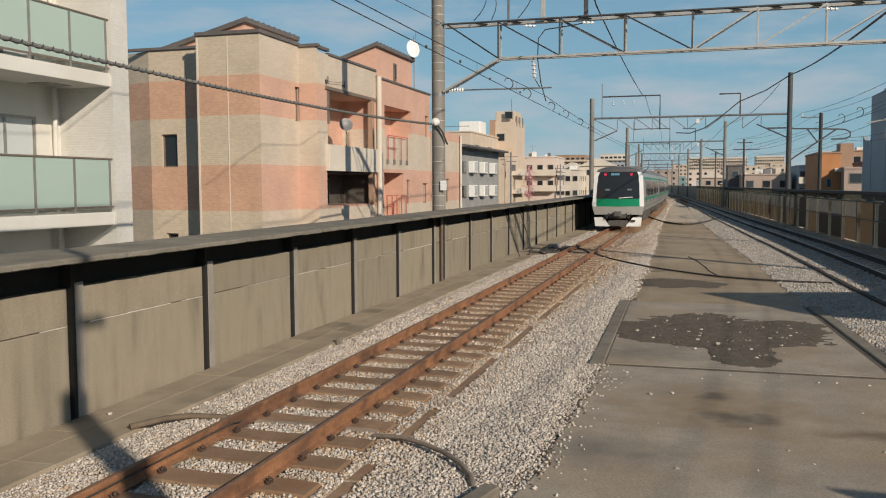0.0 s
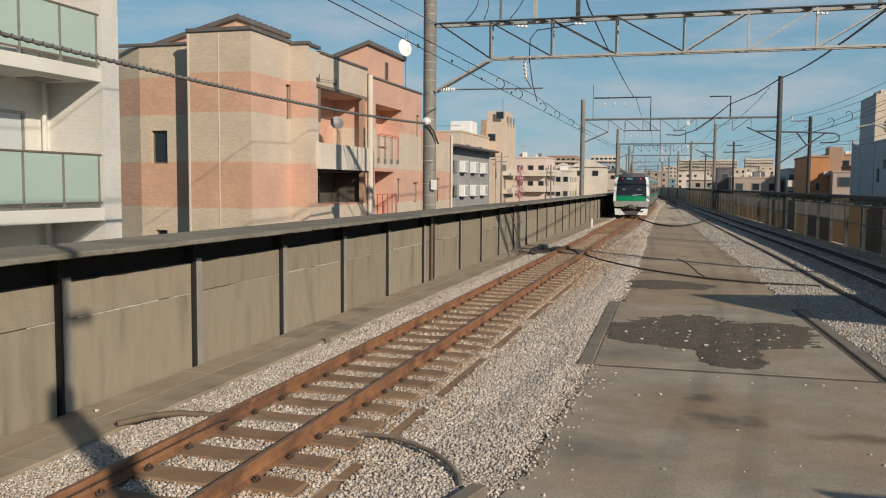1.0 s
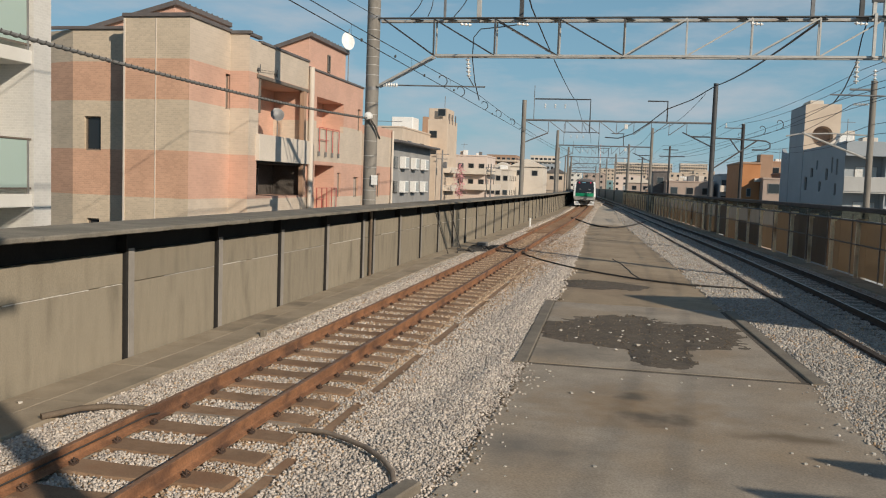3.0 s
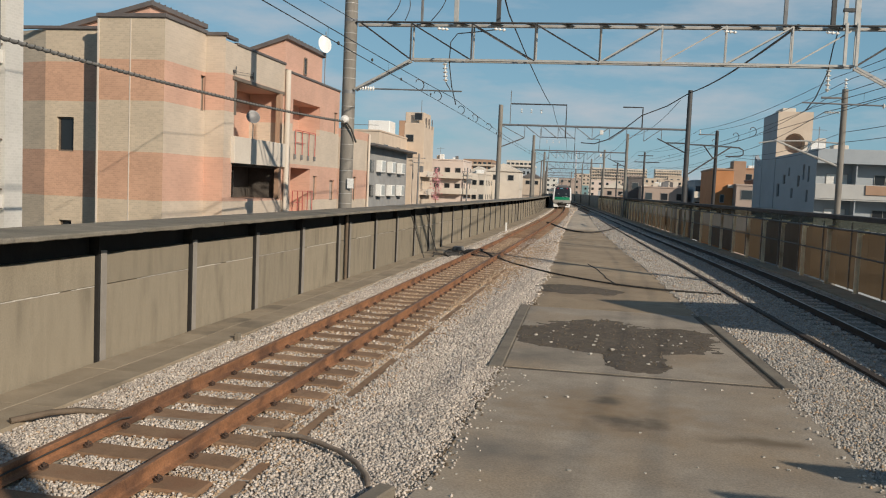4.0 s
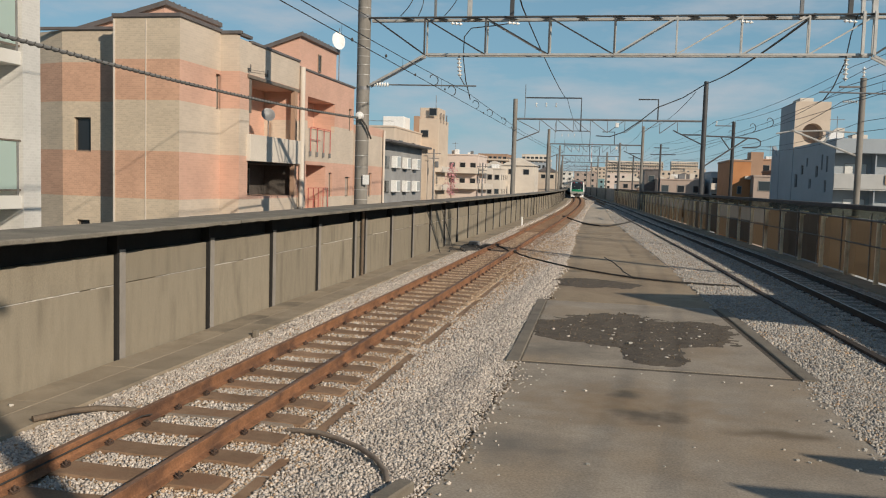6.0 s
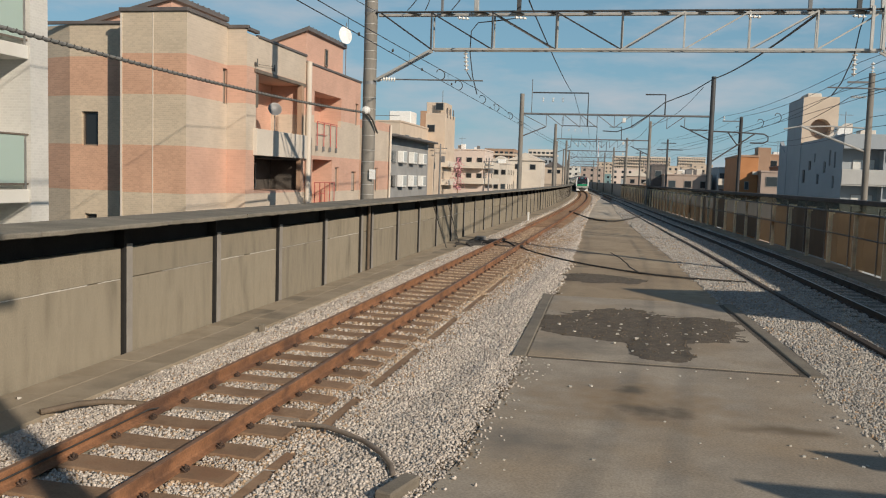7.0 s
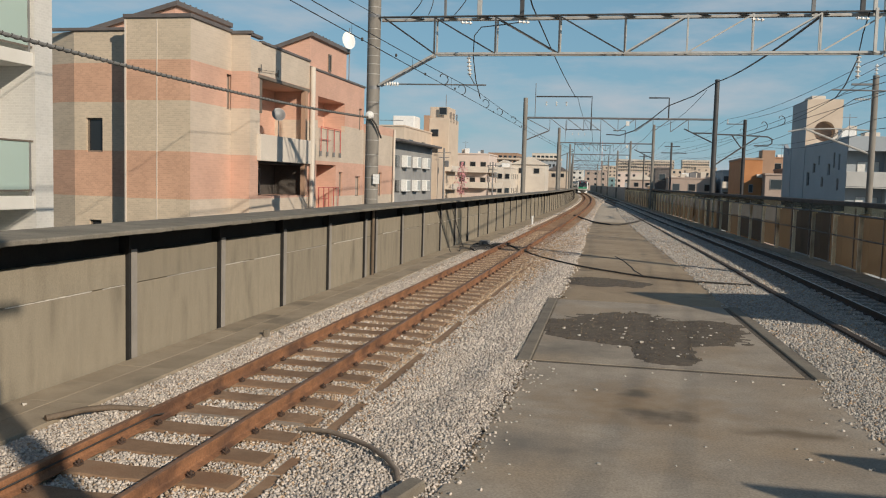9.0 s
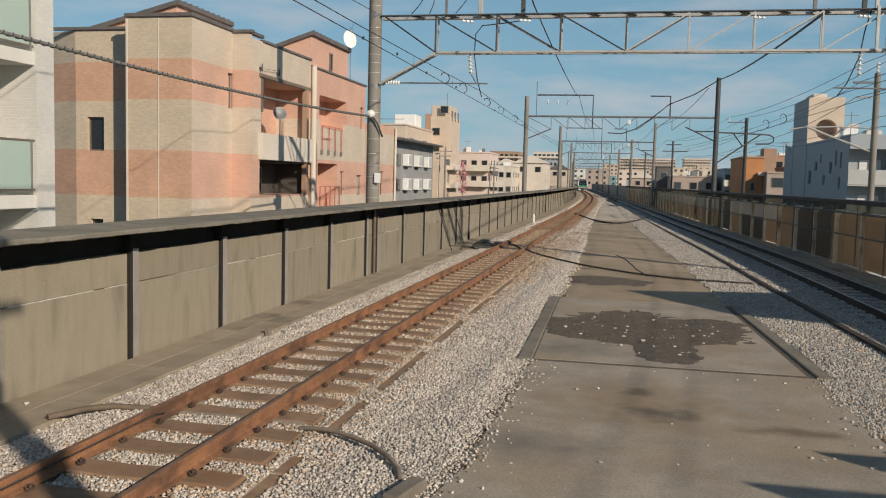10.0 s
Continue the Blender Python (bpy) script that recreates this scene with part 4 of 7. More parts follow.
g = Geo().sweep([(-0.42, -0.25), (0.0, -0.25), (0.0, 1.81), (-0.42, 1.81)], [y for y in YS if y >= 200], wall_left_x)
part("far_wall", g, "concrete_wall", wl_)
g = Geo().line([(wall_left_x(24) + 0.05, 23.75, -0.15), (wall_left_x(24) + 0.05, 23.75, 1.72)], 0.045, 10)
tagged(part("drain_pipe", g, "pipe_dark", smooth=True), "rusty brown downpipe at the wall joint", "pipe")

wk = thing("walkway", "flat grey concrete duct lids along the wall foot", "walkway", kind="structure")
lid = Geo().box(-0.46, 0.0, 0.002, 0.998, -0.30, -0.15, 0.004).mesh("lid", "concrete_path")
lid2 = Geo().box(0.004, 0.50, 0.002, 1.998, -0.30, -0.152, 0.004).mesh("lid", "concrete_path")
y = 3.0
k = 0
while y < 60:
    x = wall_left_x(y) + 0.48
    h = heading(wall_left_x, y)
    p = part("lid", lid, None, wk)
    p.matrix_local = pose(x, y, random.uniform(-0.003, 0.002), 0, 0, h)
    if k % 2 == 0:
        p = part("lid", lid2, None, wk)
        p.matrix_local = pose(x, y, random.uniform(-0.003, 0.002), 0, 0, h)
    y += 1.0
    k += 1
part("far_walkway", Geo().sweep([(0.02, -0.30), (0.98, -0.30), (0.98, -0.155), (0.02, -0.155)], [60.0] + [q for q in YS if q > 60], wall_left_x), "concrete_path", wk)
part("near_walkway", Geo().sweep([(0.02, -0.30), (0.98, -0.30), (0.98, -0.155), (0.02, -0.155)], [-20, 3.0], wall_left_x), "concrete_path", wk)
chip(-6.75, 8.75, -0.15, 0.05)
g = Geo().box(-6.02, -5.93, 13.9, 14.0, -0.25, -0.06, 0.01)
tagged(part("marker_stub", g, "kerb"), "short dark concrete marker stub by the walkway", "marker")


# ---------------------------------------------------------------- right wall
wr = thing("wall_right", "brown panel wall with pale posts and a dark cap", "wall", kind="structure")
g = Geo()      # H section with a base plate and a clamp bracket at the head
g.box(-0.215, -0.20, -0.045, 0.045, -0.25, 1.84, 0.003).box(-0.10, -0.085, -0.045, 0.045, -0.25, 1.84, 0.003).box(-0.20, -0.10, -0.005, 0.005, -0.25, 1.83)
g.box(-0.24, -0.06, -0.08, 0.08, -0.25, -0.15, 0.006).box(-0.085, 0.11, -0.025, 0.025, 1.78, 1.83, 0.005).box(-0.075, -0.02, -0.05, 0.05, 1.66, 1.78, 0.008)
rpost = g.mesh("post", "rust_post")
SHEETS = {}
for look_ in ("sheet_brown", "sheet_grey", "sheet_shaded"):
    SHEETS[look_] = (Geo().box(0.12, 0.13, 0.003, 1.497, -0.14, 0.998).mesh("panel", look_), Geo().box(0.12, 0.13, 0.003, 1.497, 1.0, 1.76).mesh("panel", look_))


def sheet_looks(y):
    """The lower and the upper sheet at a place along the wall; the darkest stand for shadows."""
    if y < 35.5:
        return "sheet_brown", "sheet_brown"
    if y < 41.5:
        return "sheet_shaded", "sheet_shaded"
    if y < 44.5:
        return "sheet_brown", "sheet_brown"
    if y < 57:
        return ("sheet_shaded" if 47 < y < 54 else "sheet_brown"), "sheet_grey"
    if y < 60.5:
        return "sheet_shaded", "sheet_shaded"
    return ("sheet_shaded" if int(y / 1.5) % 13 == 4 else "sheet_brown"), ("sheet_shaded" if int(y / 1.5) % 13 == 4 else "sheet_grey")


top_panel = Geo().box(0.12, 0.13, 0.0, 3.0, 1.77, 2.06).mesh("top_board", "sheet_clear")
rcap = Geo().box(-0.24, 0.40, 0.003, 2.997, 2.06, 2.21, 0.012).mesh("wall_cap", "cap_dark")
rrib = Geo().box(0.07, 0.11, -0.02, 0.02, -0.25, 1.95, 0.004).mesh("rib", "steel_mid")
y = 1.4
while y < 160:
    m = pose(wall_right_x(y), y, 0, 0, 0, heading(wall_right_x, y + 1.5))
    p = part("post", rpost, None, wr)
    p.matrix_local = m
    for j in (0, 1.5):
        for look_, level in zip(sheet_looks(y + j + 0.1), (0, 1)):
            p = part("panel", SHEETS[look_][level], None, wr)
            p.matrix_local = m @ Matrix.Translation((0, j, 0))
        if j:
            p = part("rib", rrib, None, wr)
            p.matrix_local = m @ Matrix.Translation((0, j, 0))
    for data, nm in ((rcap, "wall_cap"), (top_panel, "top_board")):
        p = part(nm, data, None, wr)
        p.matrix_local = m
    y += 3.0
for z, r in ((1.76, 0.035), (0.98, 0.025)):
    g = Geo().line([(wall_right_x(q) - 0.235, q, z) for q in np.arange(3, 120, 3.0)], r, 8)
    part("pipe", g, "steel_dark", wr, "long horizontal service pipe", smooth=True)
part("far_wall", Geo().sweep([(0.0, -0.25), (0.3, -0.25), (0.3, 2.18), (0.0, 2.18)], [q for q in YS if q >= 160], wall_right_x), "wall_grey", wr)
part("near_wall", Geo().sweep([(0.1, -0.25), (0.3, -0.25), (0.3, 2.18), (0.1, 2.18)], [-20, -10, 0, 3.0], wall_right_x), "wall_grey", wr)
part("wall_foot", Geo().sweep([(-0.80, -0.3), (-0.02, -0.3), (-0.02, -0.16), (-0.80, -0.16)], [q for q in YS if q < 260], wall_right_x), "concrete_path", wr, "pale concrete duct lids at the wall foot")


# ---------------------------------------------------------------- overhead line
def insulator(parent, p0, p1, discs=5, r=0.07, name="insulator"):
    """A string of porcelain discs between two points."""
    a, b = Vector(p0), Vector(p1)
    d = (b - a)
    rot = d.to_track_quat("Z", "Y").to_matrix().to_4x4()
    m = Matrix.Translation(a) @ rot
    step = d.length / discs
    outline = [(0.018, 0)]
    for k in range(discs):
        z = k * step
        outline += [(0.02, z + step * 0.2), (r, z + step * 0.42), (r * 0.9, z + step * 0.58), (0.025, z + step * 0.75)]
    outline.append((0.018, d.length))
    g = Geo()
    g.lathe(outline, 10, m)
    return part(name, g, "porcelain", parent, "white porcelain insulator", smooth=True)


GY = 25.9
ga = thing("overhead_line_gantry", "steel truss gantry on a grey concrete pole over the tracks", "gantry", "overhead line gantries")
g = Geo().tube((-7.70, GY, -8), (-7.70, GY, 11.2), 0.225, 0.192, n=20)
pl = part("pole", g, "pole", ga, "round grey concrete pole", smooth=True)
for z in (1.95, 2.25, 2.6, 2.95, 3.3, 3.75, 4.2, 4.55, 4.9, 5.3, 5.75, 6.05, 6.3, 6.55, 6.8, 7.1, 7.45, 7.75, 8.0):
    part("band", Geo().tube((-7.70, GY, z), (-7.70, GY, z + (0.10 if z in (5.3, 7.45) else 0.014)), 0.2285 - 0.0017 * (z + 8), n=20), "steel_mid" if z in (5.3, 7.45) else "steel_pale", pl, "strap round the pole", smooth=True)
part("plate", Geo().box(-7.58, -7.38, GY - 0.255, GY - 0.235, 2.42, 2.72, 0.004), "sign_white", pl, "small white number plate with worn marks")
g = Geo().tube((8.65, GY, -8), (8.65, GY, 9.6), 0.225, 0.195, n=20)
part("pole", g, "pole", ga, "round grey concrete pole", smooth=True)
X0, X1, ZT, ZB = -7.5, 8.45, 7.42, 6.36
g = Geo().box(X0, X1, GY - 0.16, GY - 0.03, ZT + 0.012, ZT + 0.052, 0.006)
part("top_chord", g, "steel_dark", ga, "dark steel angle")
g = Geo().box(X0, X1, GY + 0.10, GY + 0.22, ZT - 0.055, ZT + 0.03, 0.006)
part("top_chord", g, "steel_pale", ga, "galvanised steel angle")
for yy in (-0.10, 0.18):
    g = Geo().box(X0 + 1.75, X1 - 1.75, GY + yy - 0.05, GY + yy + 0.05, ZB - 0.034, ZB + 0.034, 0.006)
    part("bottom_chord", g, "steel_pale", ga, "galvanised steel angle")
npan = 7
xs = [-5.79, -3.95, -2.08, -0.21, 1.52, 3.28, 5.05, 6.74]
# left front uprights and diagonals are coloured darker to stand for backlit steel
for i, x in enumerate(xs):
    for yy in (-0.12, 0.18):
        part("upright", Geo().box(x - 0.024 + 0.02 * (yy > 0), x + 0.024 + 0.02 * (yy > 0), GY + yy - 0.025, GY + yy + 0.025, ZB, ZT, 0.004), "steel_pale" if yy > 0 or i > 3 else "steel_dark", ga)
tops = [X0 + 0.15] + xs
for i in range(npan + 1):
    if i <= 3:
        a, b = (tops[i], ZT), (xs[i], ZB)
    else:
        a, b = (xs[i], ZT), (xs[i - 1], ZB)
    for yy, mt in ((-0.13, "steel_shaded"), (0.19, "steel_mid")):
        if yy > 0 and i % 2:
            continue
        part("diagonal", Geo().tube((a[0], GY + yy, a[1]), (b[0], GY + yy, b[1]), 0.029, n=4), mt if i <= 3 else "steel_pale", ga)
part("diagonal", Geo().tube((X1 - 0.15, GY - 0.13, ZT), (xs[npan], GY - 0.13, ZB), 0.034, n=4), "steel_dark", ga)
part("diagonal", Geo().tube((xs[4], GY - 0.13, ZT), (xs[3], GY - 0.13, ZB), 0.02, n=4), "steel_pale", ga)
for side, px_, ix in ((1, -7.5, xs[0]), (-1, 8.45, xs[-1])):
    for yy in (-0.14, 0.14):
        part("brace", Geo().tube((px_, GY + yy, 5.42), (ix, GY + yy, ZB - 0.03), 0.045, n=4), "steel_pale", ga, "knee brace")
for x in np.arange(X0 + 1.2, X1, 1.04):
    part("lacing", Geo().add([(x - 0.22, GY - 0.10, ZT - 0.01), (x + 0.02, GY - 0.10, ZT - 0.01), (x + 0.22, GY + 0.18, ZT - 0.01), (x - 0.02, GY + 0.18, ZT - 0.01),
                              (x - 0.22, GY - 0.10, ZT + 0.005), (x + 0.02, GY - 0.10, ZT + 0.005), (x + 0.22, GY + 0.18, ZT + 0.005), (x - 0.02, GY + 0.18, ZT + 0.005)],
                             [(0, 3, 2, 1), (4, 5, 6, 7), (0, 1, 5, 4), (1, 2, 6, 5), (2, 3, 7, 6), (3, 0, 4, 7)]), "steel_mid", ga)
for x, w, mt in ((-5.5, 0.035, "steel_mid"), (-4.46, 0.065, "steel_pale"), (-3.2, 0.06, "steel_dark"), (4.84, 0.05, "steel_mid"), (6.1, 0.06, "steel_dark"), (6.42, 0.05, "steel_pale"), (6.72, 0.07, "steel_pale")):
    part("riser", Geo().box(x - w, x + w, GY - w, GY + w, ZT, 9.6, 0.006), mt, ga, "upright bracket above the beam")
part("riser_head", Geo().box(6.35, 6.80, GY - 0.06, GY + 0.06, 7.85, 7.95, 0.006), "steel_dark", ga)
for x in (6.42, 6.72):
    part("upright", Geo().box(x - 0.04, x + 0.04, GY - 0.25, GY - 0.17, ZB - 0.02, ZT + 0.1, 0.004), "steel_pale", ga)
part("registration_arm", Geo().tube((-6.9, GY, 5.47), (-4.2, GY, 5.45), 0.022, n=8), "steel_mid", ga, "thin horizontal steadying arm")
insulator(ga, (-7.36, GY, 5.48), (-6.88, GY, 5.47), 6, 0.075)
insulator(ga, (-4.75, GY, 6.30), (-4.70, GY, 5.72), 5, 0.075)
part("link", Geo().tube((-4.70, GY, 5.72), (-4.55, GY, 5.47), 0.015), "steel_dark", ga)
insulator(ga, (right_x(GY) + 0.3, GY, 6.30), (right_x(GY) + 0.3, GY, 5.66), 5, 0.075)
part("registration_arm", Geo().tube((right_x(GY) - 0.35, GY, 5.36), (right_x(GY) + 2.6, GY, 5.30), 0.022, n=8), "steel_mid", ga, "thin horizontal steadying arm")
insulator(ga, (right_x(GY) + 1.75, GY, 5.31), (right_x(GY) + 2.3, GY, 5.31), 6, 0.075)
for x0, z0, x1, z1 in ((-6.55, 7.5, -6.35, 8.6), (-6.0, 7.5, -6.3, 8.7), (-5.2, 7.5, -4.9, 8.8)):
    pts = [(x0 + (x1 - x0) * t + 0.28 * math.sin(t * math.pi), GY - 0.1, z0 + (z1 - z0) * t) for t in [i / 10 for i in range(11)]]
    part("jumper", Geo().line(pts, 0.014, 6), "wire", ga, "curved black jumper wire", smooth=True)
part("jumper", Geo().line([(-3.1, GY, 7.30), (-3.7, GY - 0.1, 7.20), (-4.4, GY, 7.15), (-4.60, GY, 6.9), (-4.62, GY, 6.3), (-4.55, GY + 0.2, 5.6), (-4.45, GY + 0.5, 5.1)], 0.016, 6), "wire", ga, "black jumper wire", smooth=True)
part("jumper", Geo().line([(6.3, GY, 7.5), (6.15, GY, 6.9), (6.05, GY, 6.2), (5.8, GY + 0.1, 5.5), (5.6, GY + 0.3, 5.15)], 0.016, 6), "wire", ga, "black jumper wire", smooth=True)
for x in (-5.0, -3.3, 3.2, 5.9):
    insulator(ga, (x, GY - 0.15, ZT - 0.15), (x + 0.35, GY - 0.15, ZT - 0.18), 3, 0.05)


def far_gantry(y, xl, xr, zl, zr, beam_z, detail):
    t = thing("overhead_line_gantry", "slim steel beam gantry between two concrete poles", "gantry", "overhead line gantries")
    for x, z in ((xl, zl), (xr, zr)):
        # detailed gantry's right pole is coloured darker to stand for its shaded side
        part("pole", Geo().tube((x, y, -8 if x == xl else -0.4), (x, y, z), 0.20, 0.17, n=12), "pole" if x == xl or detail < 2 else "steel_dark", t, "grey pole", smooth=True)
    part("beam", Geo().tube((xl, y, beam_z), (xr, y, beam_z), 0.075, n=8), "steel_mid", t, "steel pipe beam", smooth=True)
    n = 8
    ins = [xl + 1.9 + (xr - xl - 3.8) * i / n for i in range(n + 1)]
    prev = xl
    for i, x in enumerate(ins):
        if i == n // 2:
            prev = None
        low = beam_z - 0.95
        part("hanger", Geo().tube((x, y, beam_z), (x, y, low if i not in (0, n) else beam_z - 0.9), 0.025, n=5), "steel_mid", t)
        if i <= n // 2:
            part("stay", Geo().tube((xl if i == 0 else ins[i - 1], y, beam_z), (x, y, low), 0.03, n=5), "steel_mid", t)
        else:
            part("stay", Geo().tube((x, y, beam_z), (ins[i - 1], y, low), 0.03, n=5), "steel_mid", t)
    part("brace", Geo().tube((xl, y, beam_z - 1.75), (ins[0], y, beam_z - 0.95), 0.05, n=5), "steel_mid", t, "knee brace")
    part("brace", Geo().tube((xr, y, beam_z - 1.75), (ins[-1] - 0.3, y, beam_z - 0.7), 0.05, n=5), "steel_dark", t, "knee brace")
    if detail:
        for a, b, z in ((xl + 0.8, xl + 5.0, beam_z + 1.6), (xr - 4.8, xr - 3.35, beam_z + 1.55)):
            part("raised_frame", Geo().line([(a, y, z), (b, y, z), (b, y, beam_z - (0.9 if a < 0 and a == xl + 0.8 else 0))], 0.055, 6), "steel_dark", t, "raised steel bracket")
        part("riser", Geo().tube((xl + 0.75, y, beam_z), (xl + 0.75, y, beam_z + 2.6), 0.03, n=6), "steel_mid", t)
        for k in range(3):
            insulator(t, (xl + 1.6 + k * 0.75, y, beam_z + 0.9), (xl + 1.6 + k * 0.75, y, beam_z + 1.25), 2, 0.09)
        part("lamp_box", Geo().box(-0.2, 0.05, y - 0.1, y + 0.1, beam_z - 0.55, beam_z - 0.2, 0.02), "porcelain", t, "small white box")
        part("knuckle", Geo().box(xr - 1.55, xr - 0.2, y - 0.05, y + 0.05, beam_z - 1.05, beam_z - 0.95, 0.01, ), "steel_dark", t)
    return t


far_gantry(67.0, -7.77, 6.22, 9.05, 10.45, 7.55, 2)
for i, y in enumerate((108.0, 149.0, 190.0, 231.0, 272.0, 313.0)):
    far_gantry(y, left_x(y) - 3.35, right_x(y) + 2.25, 9.4 - 0.15 * i, 9.9, 7.6, 1 if i < 2 else 0)
# extra line of posts behind the left wall
for y in (122.0, 130.0, 166.0, 208.0):
    g = Geo().tube((left_x(y) - 4.2, y, -8), (left_x(y) - 4.2, y, 8.3), 0.17, 0.13, n=10)
    tagged(part("utility_pole", g, "pole", smooth=True), "slim grey concrete utility pole behind the wall", "utility pole", "poles along the line")

# feeder pole with looped arm beside the second gantry
fp = thing("feeder_pole", "steel feeder pole with a looped cross arm, coloured dark for shade", "utility pole", "poles along the line")
# near-black colour stands for the pole's shaded side
part("pole", Geo().tube((8.55, 69.0, -8), (8.55, 69.0, 7.7), 0.15, 0.13, n=10), "steel_shaded", fp, smooth=True)
part("arm", Geo().line([(6.3, 68.0, 6.55), (8.6, 69, 6.55), (10.3, 69.6, 6.50), (10.62, 69.6, 6.32), (10.62, 69.6, 6.0), (10.3, 69.6, 5.82), (9.3, 69.2, 5.80)], 0.055, 6), "steel_dark", fp, "looped steel arm", smooth=True)
part("stay", Geo().tube((6.35, 67.6, 4.25), (9.7, 69.3, 6.55), 0.06, n=6), "steel_dark", fp)
part("stay", Geo().tube((7.6, 68.5, 6.5), (8.35, 69, 5.6), 0.05, n=6), "steel_dark", fp)
part("cross_arm", Geo().box(7.2, 8.7, 68.95, 69.05, 7.35, 7.42, 0.01), "steel_mid", fp)
for k in range(2):
    insulator(fp, (7.3 + k * 1.25, 69, 7.42), (7.3 + k * 1.25, 69, 7.75), 2, 0.07)
mp = thing("catenary_mast", "grey steel mast with a bracket behind the wall", "utility pole", "poles along the line")
part("pole", Geo().tube((9.72, 38.2, -8), (9.66, 38.2, 7.25), 0.145, 0.12, n=12), "pole", mp, smooth=True)
part("cross_arm", Geo().box(8.75, 9.75, 38.15, 38.25, 6.85, 6.93, 0.01), "steel_mid", mp)
insulator(mp, (9.66, 38.2, 7.25), (9.66, 38.2, 7.7), 3, 0.08)
part("bracket", Geo().line([(9.6, 38.2, 4.1), (7.9, 38.1, 4.75), (7.0, 38.0, 5.1)], 0.045, 6), "steel_pale", mp, "pale tubular bracket", smooth=True)
part("bracket", Geo().line([(9.6, 38.2, 5.05), (8.2, 38.1, 5.1), (6.9, 38.0, 5.05), (6.4, 38, 4.95)], 0.03, 6), "steel_pale", mp, "pale tubular bracket", smooth=True)
part("bracket", Geo().line([(8.3, 38.1, 4.65), (8.55, 38.1, 5.08)], 0.03, 6), "steel_pale", mp)
insulator(mp, (9.5, 38.2, 6.3), (8.9, 38.2, 6.3), 6, 0.07)


def wire(name, label, pts, r, mat="wire", group="overhead wires", n=5):
    return tagged(part(name, Geo().line(pts, r, n), mat, smooth=True), label, "wire", group)


def span(p, q, sag, n=14):
    return [(p[0] + (q[0] - p[0]) * t, p[1] + (q[1] - p[1]) * t, p[2] + (q[2] - p[2]) * t - 4 * sag * t * (1 - t)) for t in [i / n for i in range(n + 1)]]


stations = [-15.0, GY, 67.0, 108.0, 149.0, 190.0, 231.0, 272.0, 313.0]
for xf, nm in ((left_x, "first"), (right_x, "second")):
    contact, carry = [], []
    drops = thing("dropper_set", "thin vertical droppers between carrying and contact wire", "wire", "overhead wires")
    for i, (a, b) in enumerate(zip(stations, stations[1:])):
        za = 0.0
        for t in [k / 10 for k in range(10)]:
            y = a + (b - a) * t
            x = xf(y) + za * (1 - 2 * t)
            contact.append((x, y, 4.90))
            zc = 5.24 - 0.20 * 4 * t * (1 - t)
            carry.append((x, y, zc))
            if 0.05 < t < 0.95 and 8 < y < 120:
                part("dropper", Geo().tube((x, y, 4.90), (x, y, zc), 0.0035, n=4), "wire", drops)
    wire("contact_wire", "taut dark contact wire over the track", contact, 0.008)
    wire("carrying_wire", "sagging dark carrying wire above the contact wire", carry, 0.008)
for k, y in enumerate((21.0, 23.4, 27.5, 30.6, 34.5)):
    zc = 5.2
    pts = [(left_x(y) + (0.05 + 0.012 * a) * math.sin(a), y + 0.06 * math.sin(a), 4.92 + (0.05 + 0.012 * a) * (1 - math.cos(a)) + 0.02 * a) for a in [i * 0.42 for i in range(13)]]
    wire("wire_loop", "small curled dark connecting loop on the wires", pts, 0.012)
for k, y in enumerate((33.5, 36.5, 41.0)):
    pts = [(right_x(y) + (0.07 + 0.015 * a) * math.sin(a), y + 0.08 * math.sin(a), 4.92 + (0.07 + 0.015 * a) * (1 - math.cos(a)) + 0.02 * a) for a in [i * 0.42 for i in range(13)]]
    wire("wire_loop", "small curled dark connecting loop on the wires", pts, 0.014)
for k, y in enumerate((14.2, 16.4, 18.9, 22.3, 29.0, 37.0)):
    g = Geo().lathe([(0.0, -0.035), (0.02, -0.02), (0.024, 0.0), (0.02, 0.02), (0.0, 0.035)], 8, Matrix.Translation((left_x(y), y, 4.91 + 0.05 * (k % 2))))
    tagged(part("wire_clamp", g, "rubber", smooth=True), "small black clamp on the overhead wires", "clamp", "wire clamps")

# feeders
F1 = [(-2.9, GY, 7.75), (-4.0, 67.0, 9.15)]
wire("feeder_wire", "single dark feeder wire between two gantries", span(*F1, 0.18), 0.022)
wire("feeder_wire", "single dark feeder wire between two gantries", span((-1.0, -15.0, 9.2), F1[0], 0.3), 0.022)
for i in range(1, 6):
    a, b = stations[i + 1], stations[i + 2]
    wire("feeder_wire", "dark feeder wire between far gantries", span((left_x(a) + 0.6, a, 9.1), (left_x(b) + 0.6, b, 9.1), 0.7), 0.02)
    wire("feeder_wire", "dark feeder wire between far gantries", span((right_x(a) + 2.3, a, 9.7), (right_x(b) + 2.3, b, 9.7), 0.8), 0.02)
wire("feeder_cable", "thick black cable rising to the tall gantry pole", span((5.2, GY, 7.48), (6.22, 67.0, 10.3), 0.25), 0.04)
wire("feeder_cable", "thick black cable sagging under the second gantry", [(6.22, 67, 10.3), (4.6, 66.9, 9.25), (2.8, 66.9, 8.5), (1.6, 66.9, 7.5), (0.4, 66.9, 6.65), (-0.6, 66.9, 6.3), (-1.6, 66.9, 6.35)], 0.04)
